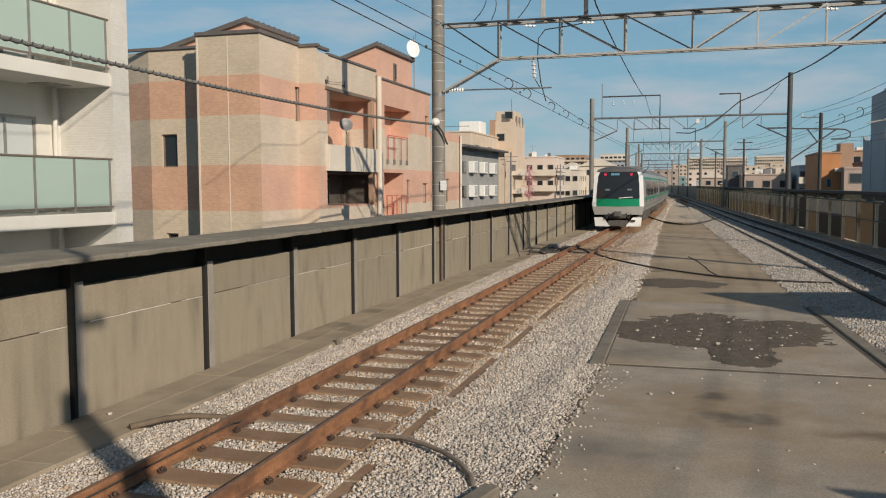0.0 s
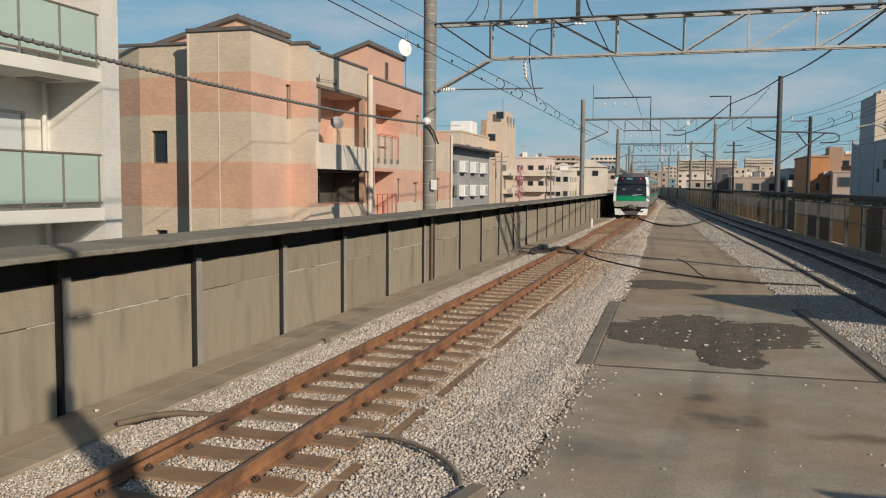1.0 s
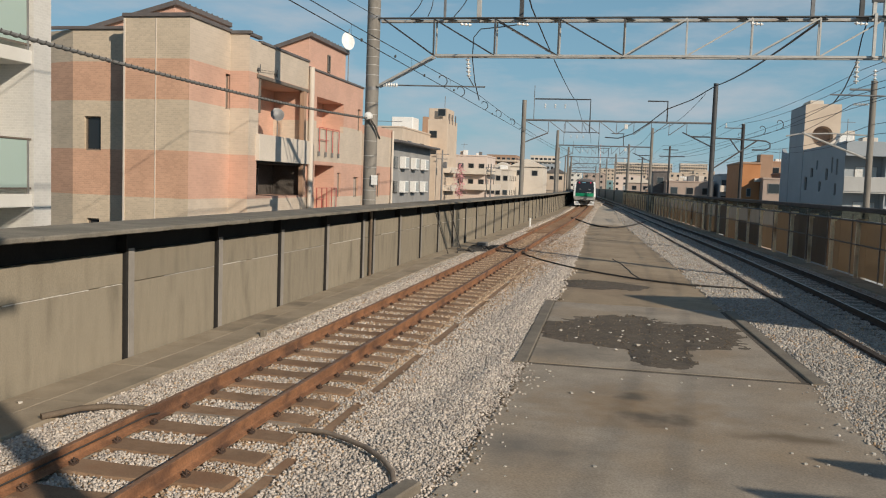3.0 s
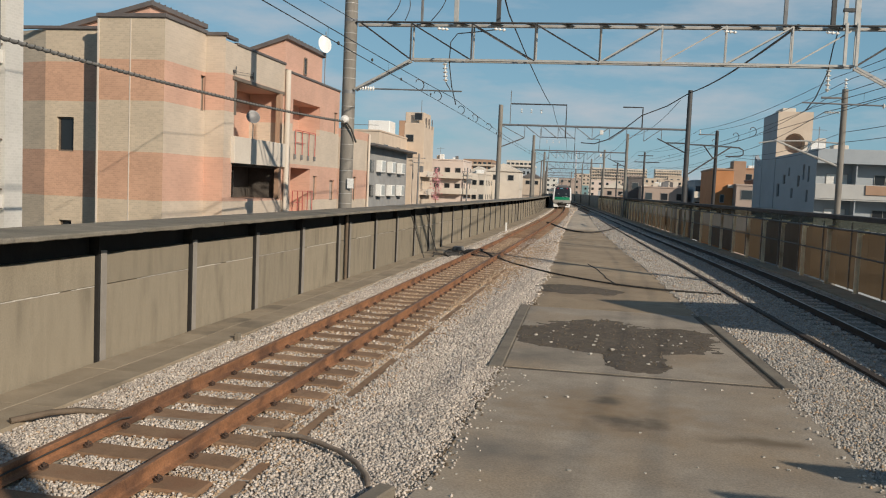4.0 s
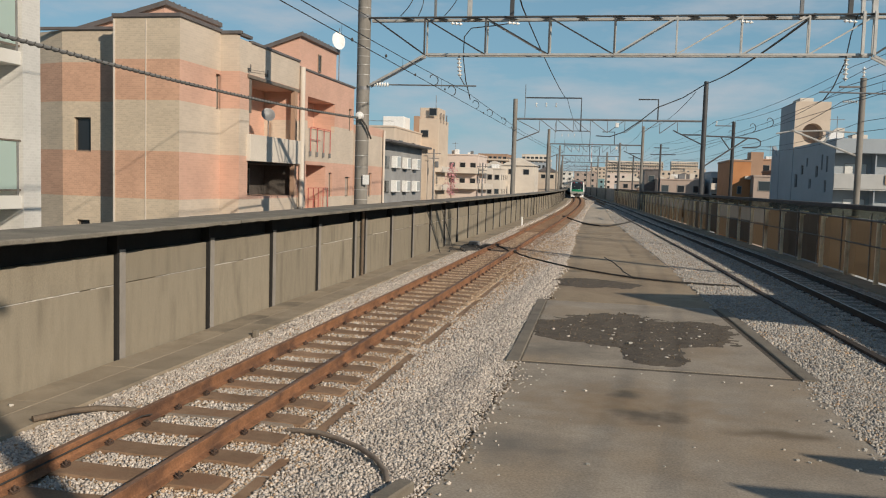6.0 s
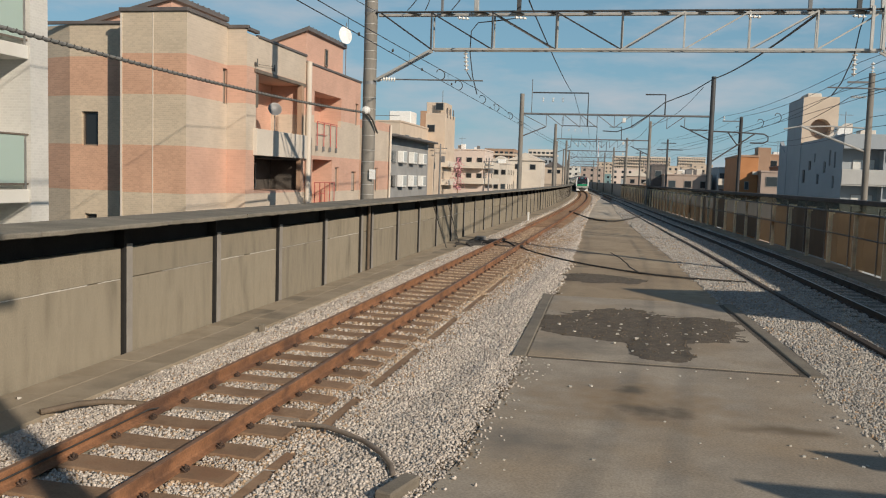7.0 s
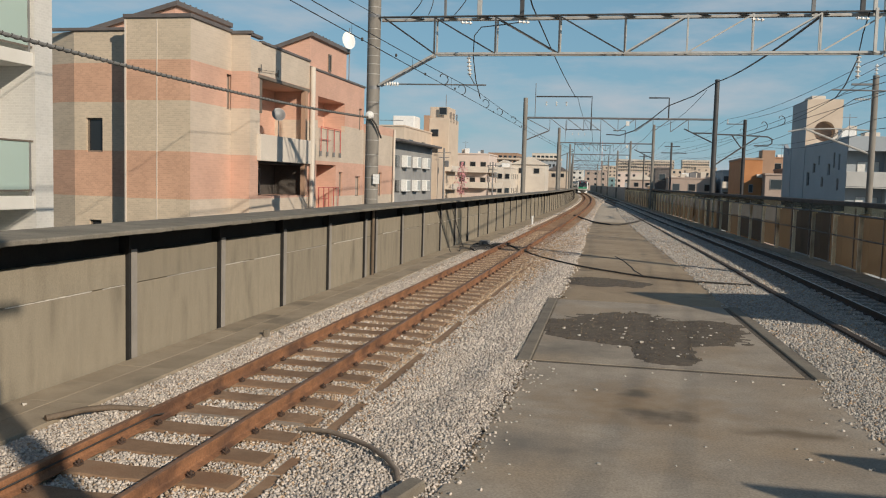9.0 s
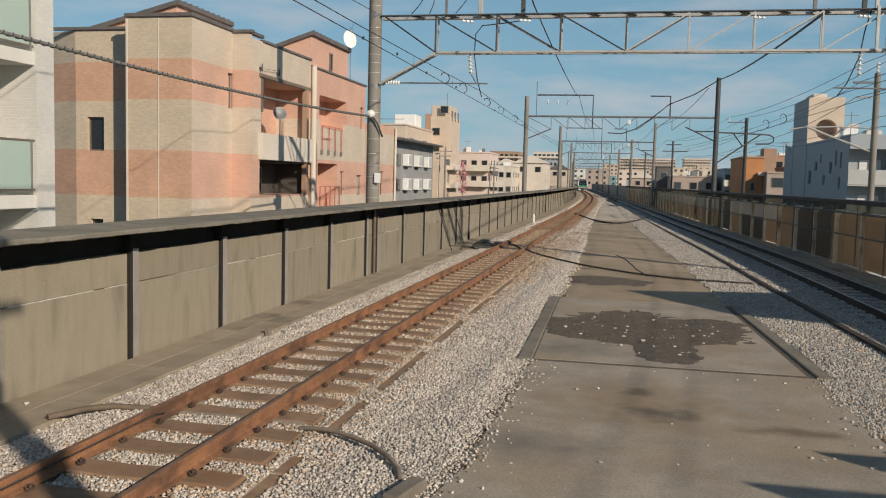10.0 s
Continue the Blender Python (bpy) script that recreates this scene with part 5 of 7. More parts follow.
for x0, z0, x1, z1, r in ((9.2, 7.7, 7.3, 7.75, 0.012), (9.9, 7.7, 8.55, 7.75, 0.012), (9.1, 6.95, 8.6, 6.55, 0.013), (8.9, 6.3, 9.2, 5.95, 0.013), (9.7, 5.5, 10.0, 5.9, 0.012), (9.75, 5.1, 10.4, 5.7, 0.012)):
    p, q = (x0, 38.2, z0), (x1, 69.0, z1)
    wire("feeder_wire", "thin dark feeder wire on the wall-side poles", span(p, q, 0.35), r)
    wire("feeder_wire", "thin dark feeder wire on the wall-side poles", span((x0 + 1.2, -4.0, z0 + 1.2), p, 0.6), r)
    wire("feeder_wire", "thin dark feeder wire on the wall-side poles", span(q, (right_x(110) + 4.5 + (x1 - 8), 110.0, z1 + 0.2), 0.5), r)
    wire("feeder_wire", "thin dark feeder wire on the wall-side poles", span((right_x(110) + 4.5 + (x1 - 8), 110.0, z1 + 0.2), (right_x(190) + 4.5, 190.0, z1 + 0.2), 1.0), r)
for y in (110.0, 150.0, 190.0):
    g = Geo().tube((right_x(y) + 4.6, y, -8), (right_x(y) + 4.6, y, 7.9), 0.14, 0.12, n=8)
    g.box(right_x(y) + 3.4, right_x(y) + 6.4, y - 0.05, y + 0.05, 6.6, 6.7).box(right_x(y) + 3.8, right_x(y) + 5.6, y - 0.05, y + 0.05, 7.4, 7.5)
    tagged(part("feeder_pole", g, "steel_dark"), "dark steel feeder pole with cross arms", "utility pole", "poles along the line")

# thick bound cable along the left wall
tw = thing("bundled_cable", "thick grey bundled cable with a spiral binding", "cable")
core = span((-7.72, -14.0, 5.73), (-7.72, GY - 0.2, 4.44), 0.71, 80)
part("core", Geo().line(core, 0.026, 8), "cable_grey", tw, smooth=True)
spiral = []
for i in range(1600):
    t = i / 1599
    j = min(79, int(t * 80))
    f = t * 80 - j
    p, q = core[j], core[j + 1]
    a = t * 2 * math.pi * 230
    spiral.append((p[0] + (q[0] - p[0]) * f + 0.031 * math.cos(a), p[1] + (q[1] - p[1]) * f, p[2] + (q[2] - p[2]) * f + 0.031 * math.sin(a)))
part("binding", Geo().line(spiral, 0.008, 4), "rubber", tw, "dark spiral binding wire")
part("dead_end", Geo().lathe([(0.03, -0.14), (0.11, -0.10), (0.13, 0.0), (0.11, 0.10), (0.03, 0.14)], 12, Matrix.Translation((-7.70, GY - 0.30, 4.50)) @ Matrix.Rotation(radians(90), 4, "X")), "porcelain", tw, "pale round cable anchor", smooth=True)
part("tail", Geo().line([(-7.70, GY - 0.3, 4.48), (-7.50, GY - 0.25, 4.2), (-7.42, GY - 0.1, 3.9), (-7.45, GY + 0.1, 3.85)], 0.03, 6), "rubber", tw)
wire("guard_wire", "thin wire running along the line beside the pole", span((-7.55, -15.0, 7.3), (-7.55, GY, 7.5), 0.35), 0.010)

# ---------------------------------------------------------------- small things on the ground
wire("pipe", "bent brown flexible pipe lying on the ballast", [(-3.40, 8.84, -0.18), (-3.21, 8.78, -0.15), (-3.0, 8.72, -0.135), (-2.72, 8.55, -0.13), (-2.44, 8.34, -0.13), (-2.18, 8.05, -0.14), (-2.01, 7.78, -0.16), (-1.94, 7.58, -0.2)], 0.027, "hose", "flexible pipes", 10)
wire("pipe", "dark bent pipe from the walkway to the rail", [(-6.10, 8.25, -0.12), (-5.99, 8.42, -0.11), (-5.87, 8.61, -0.10), (-5.67, 8.78, -0.10), (-5.36, 8.86, -0.11), (-5.08, 8.92, -0.13)], 0.036, "pipe_dark", "flexible pipes", 10)
wire("pipe", "dark bent pipe under the rails", [(-4.95, 9.03, -0.19), (-4.2, 9.05, -0.19), (-3.4, 8.97, -0.18)], 0.036, "hose", "flexible pipes", 8)
g = Geo().box(-0.085, 0.085, -0.42, 0.12, -0.12, 0.07, 0.015, pose(-1.76, 7.35, -0.17, 0, 0, -14))
tagged(part("concrete_block", g, "kerb"), "short grey concrete block at the pipe's end", "block")


def bond(y, x_end, y_end, label):
    c = thing("bond_cable", label, "cable", "rail bond cables")
    zr = -0.13
    pts = [(-4.99 + 0.07, y + 3.2, -0.11), (-4.6, y + 2.6, -0.15), (-3.95, y + 0.2, -0.14)]
    part("cable", Geo().line(pts, 0.028, 6), "rubber", c, smooth=True)
    pts = [(-3.80, y, -0.10), (-3.65, y - 0.3, -0.12), (-3.45, y - 0.8, -0.15)]
    x, yy = pts[-1][0], pts[-1][1]
    for t in [i / 14 for i in range(1, 15)]:
        pts.append((x + (x_end - x) * t, yy + (y_end - yy) * (1 - (1 - t) ** 2.2) + 0.15 * noise.noise((t * 6, y, 0)), -0.155))
    part("cable", Geo().line(pts, 0.03, 6), "rubber", c, smooth=True)
    for x, yy in ((-4.90, y + 3.2), (-3.78, y)):
        part("lug", Geo().box(x - 0.05, x + 0.05, yy - 0.12, yy + 0.12, -0.14, -0.03, 0.012), "rubber", c, "black cable lug on the rail")
    return c


bond(34.2, 3.6, 25.9, "black rail bond cable across ballast and concrete")
wire("bond_cable", "thick black cable bundle sweeping across ballast and concrete", [(-4.35, 76.2, -0.12), (-3.9, 74.2, -0.13), (-3.1, 69.4, -0.14), (-2.4, 65.2, -0.14), (-1.5, 61.8, -0.13), (-0.9, 60.9, -0.13), (-0.33, 61.2, -0.13), (0.5, 64.6, -0.13), (1.35, 69.7, -0.12), (1.9, 74.0, -0.12)], 0.06, "rubber", "rail bond cables", 6)
wire("cable", "black cable branch lying on the concrete slab", [(-0.30, 34.6, -0.19), (-0.16, 33.6, -0.19), (0.08, 32.3, -0.19), (0.19, 31.1, -0.19), (0.32, 30.1, -0.19), (0.37, 29.1, -0.19), (0.55, 28.0, -0.19), (0.70, 26.9, -0.18)], 0.013, "rubber", "rail bond cables")
jb = thing("junction_clutter", "heap of dark cables and boxes beside the rail", "cable heap")
part("box", Geo().box(-6.05, -5.65, 36.6, 37.2, -0.2, 0.06, 0.02), "cable_grey", jb)
part("box", Geo().box(-6.35, -6.1, 34.6, 35.1, -0.18, 0.0, 0.02), "kerb", jb)
for k in range(7):
    pts = [(-6.4 + random.uniform(-0.1, 0.2) + i * 0.17, 33.2 + k * 0.55 + 0.35 * math.sin(i * 1.1 + k) + i * 0.12, -0.13 + 0.07 * abs(math.sin(i * 0.9 + k))) for i in range(9)]
    part("cable", Geo().line(pts, 0.028, 5), "rubber", jb, smooth=True)
g = Geo().box(-5.98, -5.86, 57.0, 57.12, -0.25, 0.42, 0.02)
tagged(part("marker_post", g, "sign_white"), "small white marker post beside the track", "marker")
for y0, dx in ((32.3, 0.55), (35.2, 0.5)):
    g = Geo().tube((wall_left_x(y0) + 0.04, y0, 1.5), (wall_left_x(y0) + dx, y0 + 0.3, -0.15), 0.02, n=6)
    tagged(part("cable", g, "rubber"), "black cable leaning down the concrete wall", "cable")

# made-up things outside the view, added to cast the shadows on the concrete
lp = thing("platform_lamp_post", "unseen grey post with a small box, added to cast a shadow", "lamp post")
part("pole", Geo().tube((3.0, -0.03, -0.2), (3.0, -0.03, 5.88), 0.18, 0.17, n=14), "steel_mid", lp, smooth=True)
part("box", Geo().box(2.88, 3.12, -0.24, 0.08, 5.82, 6.23, 0.03), "steel_mid", lp)
part("mast", Geo().tube((3.0, -0.03, 6.2), (3.0, -0.03, 8.53), 0.07, n=10), "steel_mid", lp, smooth=True)
part("arm", Geo().box(2.96, 3.04, 0.0, 0.5, 6.97, 7.08, 0.01), "steel_mid", lp)
# two made-up boards out of view, only there for their shadows
sg = thing("platform_sign", "two unseen grey boards on posts, added to cast shadows", "sign")
for x, y, z, l in ((6.9, 3.5, 3.28, 2.2), (6.6, 5.7, 2.57, 1.6)):
    part("post", Geo().tube((x + l, y, -0.2), (x + l, y, z), 0.05, n=8), "steel_mid", sg)
    part("board", Geo().box(x, x + l, y - 0.04, y + 0.04, z - 0.33, z, 0.01), "steel_mid", sg)
# made-up roof out of view that casts the wedge-shaped shadow
sh = thing("shed", "unseen flat roof on posts, added beyond the wall to cast a shadow", "shed")
ring_ = [(9.91, 14.71), (16.4, 16.3), (16.4, 9.6), (12.01, 11.4)]
vs = [(x, y, 5.64) for x, y in ring_] + [(x, y, 5.76) for x, y in ring_]
part("roof", Geo().add(vs, [(0, 1, 2, 3), (7, 6, 5, 4), (0, 4, 5, 1), (1, 5, 6, 2), (2, 6, 7, 3), (3, 7, 4, 0)]), "roof_grey", sh)
for x, y in ((15.9, 15.6), (15.9, 10.4), (12.6, 12.2)):
    part("post", Geo().tube((x, y, -8), (x, y, 5.65), 0.08, n=8), "steel_mid", sh)


# ---------------------------------------------------------------- buildings
def window(parent, o, u, v, w, h, depth=0.10, frame_mat="frame_brown", pane_mat="pane", bars=0, fr=0.05):
    """A window set depth back in an opening: frame and pane."""
    o, u, v = Vector(o), Vector(u), Vector(v)
    inn = -u.cross(v)
    o = o + inn * depth
    m = Matrix((u, v, -inn)).transposed().to_4x4()
    m.translation = o
    win = part("window", Geo().box(0, w, 0, fr, -0.02, 0.03, 0, m).box(0, w, h - fr, h, -0.02, 0.03, 0, m).box(0, fr, fr, h - fr, -0.02, 0.03, 0, m).box(w - fr, w, fr, h - fr, -0.02, 0.03, 0, m), frame_mat, parent)
    for k in range(bars):
        c = w * (k + 1) / (bars + 1)
        part("mullion", Geo().box(c - fr / 2, c + fr / 2, fr, h - fr, -0.015, 0.028, 0, m), frame_mat, win)
    part("pane", Geo().box(fr * 0.6, w - fr * 0.6, fr * 0.6, h - fr * 0.6, -0.012, 0.0, 0, m), pane_mat, win)
    return win


UP = Vector((0, 0, 1))
PY, NY, PX, NX = Vector((0, 1, 0)), Vector((0, -1, 0)), Vector((1, 0, 0)), Vector((-1, 0, 0))
M["tile_right"] = tile_material("tile_right", -9, [-1.1, 0.3, 1.74, 3.26, 4.85, 30.0], (0.61, 0.375, 0.285), (0.57, 0.485, 0.395), contrast=0.05)
M["tile_front"] = tile_material("tile_front", -9, [-1.1, 0.3, 1.74, 3.26, 4.80, 6.05], (0.60, 0.375, 0.285), (0.57, 0.485, 0.395), contrast=0.05)

ap = thing("apartment_building", "brick and cream banded tiled apartment building with grey roof edges", "building", "buildings beside the line")
B0 = -8.0
# recessed left wing
HL = [(1.27, 1.87, 3.22 - B0, 4.32 - B0), (1.37, 1.82, -0.1 - B0, 1.0 - B0)]
WY = 25.6
g = Geo()
holed(g, (-17.75, WY, B0), PX, UP, 2.35, 7.10 - B0, [(a - 0.85, b - 0.85, c, d) for a, b, c, d in HL], 0.18)
g.add([(-20.2, 26.5, B0), (-17.75, WY + 0.001, B0), (-17.75, WY + 0.001, 7.10), (-20.2, 26.5, 7.10)], [(0, 1, 2, 3)])
g.box(-20.2, -15.4, 26.6, 40.0, B0, 7.06)
part("wall", g, "tile_band", ap)
for a, b, c, d in HL:
    window(ap, (-18.6 + a, WY, B0 + c), PX, UP, b - a, d - c, 0.14, pane_mat="pane_dark")
part("wing_edge", Geo().box(-18.6, -15.44, WY - 0.07, WY + 0.06, 7.10, 7.20, 0.01), "roof_grey", ap, "grey metal roof edge")
# tower with three faces
g = Geo()
g.add([(-15.4, 24.8, B0), (-13.2, 24.8, B0), (-13.2, 24.8, 7.34), (-15.4, 24.8, 7.34)], [(0, 1, 2, 3)])
g.add([(-15.4, 40, B0), (-15.4, 24.8, B0), (-15.4, 24.8, 7.34), (-15.4, 40, 7.34)], [(0, 1, 2, 3)])
g.add([(-15.4, 24.8, 7.33), (-13.2, 24.8, 7.33), (-13.2, 40, 7.33), (-15.4, 40, 7.33)], [(0, 1, 2, 3)])
part("wall", g, "tile_band", ap)
HT = [(2.48, 2.84, 4.78 - B0, 5.95 - B0)]
g = Geo()
holed(g, (-13.2, 24.8, B0), PY, UP, 2.8, 7.34 - B0, HT, 0.16)
g.add([(-13.2, 27.6, B0), (-12.5, 27.6, B0), (-12.5, 27.6, 7.30), (-13.2, 27.6, 7.30)], [(0, 1, 2, 3)])
part("wall", g, "tile_front", ap)
window(ap, (-13.2, 24.8 + 2.48, 4.78), PY, UP, 0.36, 1.17, 0.12, pane_mat="mauve")
part("joint", Geo().box(-14.34, -14.31, 24.785, 24.80, 0.5, 7.3), "beige_pale", ap, "pale expansion joint in the tiles")
part("corner_tiles", Geo().box(-15.43, -15.37, 24.78, 24.84, B0, 7.30), "beige_pale", ap)
# main front
HA = [(0.80, 5.20, 4.02 - B0, 5.93 - B0), (0.70, 5.30, 1.86 - B0, 3.10 - B0)]    # balcony and porch
g = Geo()
holed(g, (-12.5, 27.6, B0), PY, UP, 5.6, 7.15 - B0, HA, 1.3)
part("wall", g, "tile_front", ap)
g = Geo()
HB = [(1.0, 4.5, 4.62 - B0, 5.90 - B0), (0.9, 3.35, 0.6 - B0, 3.12 - B0), (6.62, 7.10, 4.85 - B0, 5.88 - B0), (3.8, 4.3, 1.76 - B0, 2.83 - B0), (6.2, 6.95, 1.74 - B0, 2.67 - B0)]
holed(g, (-12.5, 33.2, B0), PY, UP, 7.4, 6.92 - B0, HB, 0.16)
g.add([(-12.5, 40.6, B0), (-16, 40.6, B0), (-16, 40.6, 6.92), (-12.5, 40.6, 6.92)], [(0, 1, 2, 3)])
g.add([(-12.5, 33.2, 6.90), (-12.5, 40.6, 6.90), (-16, 40.6, 6.90), (-16, 33.2, 6.90)], [(0, 1, 2, 3)])
g.add([(-12.5, 27.6, 7.13), (-12.5, 33.2, 7.13), (-16, 33.2, 7.13), (-16, 27.6, 7.13)], [(0, 1, 2, 3)])
part("wall", g, "tile_right", ap)
part("recess_wall", Geo().box(-14.0, -13.8, 28.2, 33.0, 3.2, 6.0), "tile_brick", ap)
# porch lining: the shade inside is painted as a near-black colour
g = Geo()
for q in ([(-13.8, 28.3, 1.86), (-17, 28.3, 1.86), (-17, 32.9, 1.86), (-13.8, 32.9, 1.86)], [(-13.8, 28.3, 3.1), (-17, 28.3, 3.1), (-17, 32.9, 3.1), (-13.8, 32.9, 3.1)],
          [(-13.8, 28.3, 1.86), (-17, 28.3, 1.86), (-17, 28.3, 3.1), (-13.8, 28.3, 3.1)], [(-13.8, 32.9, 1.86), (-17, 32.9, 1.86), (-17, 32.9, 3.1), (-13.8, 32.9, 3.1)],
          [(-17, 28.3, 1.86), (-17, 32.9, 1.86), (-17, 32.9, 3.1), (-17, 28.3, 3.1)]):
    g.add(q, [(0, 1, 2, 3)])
part("porch_lining", g, "porch_shade", ap, "porch interior coloured dark for shade")
part("porch_side", Geo().box(-13.78, -12.55, 28.31, 28.40, 1.87, 3.09).box(-13.78, -12.55, 28.4, 32.9, 3.02, 3.09), "porch_shade", ap)
part("recess_wall", Geo().box(-13.8, -13.5, 34.0, 38.0, 4.4, 6.1).box(-13.8, -13.5, 34.0, 37.0, 0.4, 3.2), "tile_brick", ap)
for a, b, c, d in HB[:2]:
    g = Geo()
    for z in (B0 + c, B0 + d):
        g.add([(-12.66, 33.2 + a, z), (-13.6, 33.2 + a, z), (-13.6, 33.2 + b, z), (-12.66, 33.2 + b, z)], [(0, 1, 2, 3)])
    for yy in (33.2 + a, 33.2 + b):
        g.add([(-12.66, yy, B0 + c), (-13.6, yy, B0 + c), (-13.6, yy, B0 + d), (-12.66, yy, B0 + d)], [(0, 1, 2, 3)])
    part("recess_lining", g, "tile_brick", ap)
for a, b, c, d in HB[2:]:
    window(ap, (-12.5, 33.2 + a, B0 + c), PY, UP, b - a, d - c, 0.12, pane_mat="mauve")
window(ap, (-13.79, 29.6, 1.87), PY, UP, 1.75, 1.0, 0.0, "frame_grey", "pane_dark", 1)
part("porch_wall", Geo().box(-13.83, -13.80, 28.3, 29.6, 1.86, 3.1), "porch_shade", ap)
part("porch_side", Geo().box(-13.78, -12.62, 32.80, 32.89, 1.87, 3.02), "porch_shade", ap)
part("porch_wall", Geo().box(-13.83, -13.80, 31.35, 32.9, 1.86, 3.1), "porch_shade", ap)
window(ap, (-13.79, 29.2, 3.9), PY, UP, 1.9, 1.75, 0.0, "frame_grey", "pane", 1)
part("balcony_parapet", Geo().box(-12.62, -12.36, 28.2, 33.1, 3.10, 4.02, 0.01), "beige_pale", ap, "cream balcony parapet")
part("lintel", Geo().box(-12.56, -12.44, 28.2, 33.1, 5.93, 6.05, 0.01), "frame_brown", ap)
part("door_frame", Geo().box(-12.60, -12.42, 32.55, 32.80, 1.86, 3.1).box(-12.60, -12.42, 32.55, 32.80, 4.02, 5.93), "brown_tile", ap, "brown timber door post")
part("side_window", Geo().box(-12.56, -12.49, 28.36, 28.56, 4.75, 5.9), "frame_brown", ap)
part("downpipe", Geo().tube((-12.38, 33.25, B0), (-12.38, 33.25, 6.95), 0.11, n=10), "beige_pale", ap, "cream vertical downpipe", smooth=True)
for y0, n, z0, z1 in ((34.4, 4, 3.65, 4.68), (34.2, 5, 1.2, 2.17)):
    rl = part("railing", Geo().box(-12.44, -12.40, y0, y0 + 2.5, z1 - 0.025, z1).box(-12.44, -12.41, y0, y0 + 1.2, (z0 + z1) / 2 - 0.012, (z0 + z1) / 2 + 0.012), "red_paint", ap, "red painted steel railing")
    for i in range(n):
        yy = y0 + 2.5 * i / (n - 1)
        part("rail_post", Geo().box(-12.44, -12.405, yy - 0.014, yy + 0.014, z0, z1), "red_paint", rl)
        part("foot", Geo().box(-12.49, -12.39, yy - 0.03, yy + 0.03, z0 - 0.18, z0 + 0.02, 0.01), "steel_mid", rl)
# roof edges
rf = part("roof_edge", Geo().box(-15.46, -13.14, 24.74, 24.90, 7.34, 7.46, 0.01), "roof_grey", ap, "grey metal roof edge")
part("edge", Geo().box(-13.30, -13.14, 24.902, 27.62, 7.34, 7.458, 0.01), "roof_grey", rf)
part("edge", Geo().box(-13.20, -12.44, 27.54, 27.70, 7.30, 7.41, 0.01), "roof_grey", rf)
part("edge", Geo().box(-12.60, -12.44, 27.6, 28.5, 7.25, 7.36, 0.01), "roof_grey", rf)
part("edge", Geo().box(-12.60, -12.45, 28.5, 33.2, 7.13, 7.22, 0.01), "roof_grey", rf)
part("edge", Geo().box(-12.60, -12.45, 33.2, 40.66, 6.90, 6.99, 0.01), "roof_grey", rf)


def shed(parent, xf_, xb, y0, y1, zf_, zb, base, mat):
    """A block with a single-pitch roof, high at the front."""
    g = Geo()
    g.add([(xf_, y0, base), (xf_, y1, base), (xb, y1, base), (xb, y0, base), (xf_, y0, zf_), (xf_, y1, zf_), (xb, y1, zb), (xb, y0, zb)],
          [(0, 1, 5, 4), (1, 2, 6, 5), (2, 3, 7, 6), (3, 0, 4, 7), (4, 5, 6, 7)])
    part("roof_block", g, mat, parent)
    o, t = 0.14, 0.12
    s = (zf_ - zb) / (xf_ - xb)
    xa, xc = xf_ + o, xb - o
    za, zc = zf_ + s * o, zb - s * o
    g = Geo().add([(xa, y0 - o, za - 0.08), (xa, y1 + o, za - 0.08), (xc, y1 + o, zc - 0.08), (xc, y0 - o, zc - 0.08), (xa, y0 - o, za + t - 0.04), (xa, y1 + o, za + t - 0.04), (xc, y1 + o, zc + t - 0.04), (xc, y0 - o, zc + t - 0.04)],
                  [(0, 1, 5, 4), (1, 2, 6, 5), (2, 3, 7, 6), (3, 0, 4, 7), (4, 5, 6, 7), (3, 2, 1, 0)])
    roof = part("roof", g, "roof_grey", parent, "grey metal single-pitch roof")
    k = y0
    while k < y1:
        part("seam", Geo().add([(xa, k - 0.02, za + t - 0.04), (xa, k + 0.02, za + t - 0.04), (xc, k + 0.02, zc + t - 0.04), (xc, k - 0.02, zc + t - 0.04), (xa, k - 0.02, za + t), (xa, k + 0.02, za + t), (xc, k + 0.02, zc + t), (xc, k - 0.02, zc + t)],
                               [(0, 1, 5, 4), (1, 2, 6, 5), (2, 3, 7, 6), (3, 0, 4, 7), (4, 5, 6, 7)]), "roof_grey", roof)
        k += 0.42


shed(ap, -15.4, -18.9, 27.85, 31.9, 8.36, 7.45, 6.5, "tile_brick")
shed(ap, -13.1, -15.8, 34.75, 39.6, 8.45, 7.55, 6.5, "tile_brick")
window(ap, (-13.098, 37.0, 7.25), PY, UP, 0.36, 0.75, -0.02, pane_mat="pane_dark")
# lower wing past the pole
g = Geo()
holed(g, (-12.3, 41.5, B0), PY, UP, 4.0, 5.25 - B0, [(1.2, 1.75, 1.7 - B0, 2.9 - B0)], 0.15)
g.add([(-16, 41.5, B0), (-12.3, 41.5, B0), (-12.3, 41.5, 5.25), (-16, 41.5, 5.25)], [(0, 1, 2, 3)])
g.add([(-12.3, 41.5, 5.24), (-12.3, 45.5, 5.24), (-16, 45.5, 5.24), (-16, 41.5, 5.24)], [(0, 1, 2, 3)])
part("wing_wall", g, "tile_front", ap)
for a in (42.7,):
    window(ap, (-12.3, a, 1.7), PY, UP, 0.55, 1.2, 0.12, pane_mat="pane")
part("wing_pipe", Geo().tube((-12.2, 45.2, B0), (-12.2, 45.2, 5.2), 0.06, n=8), "beige_pale", ap)
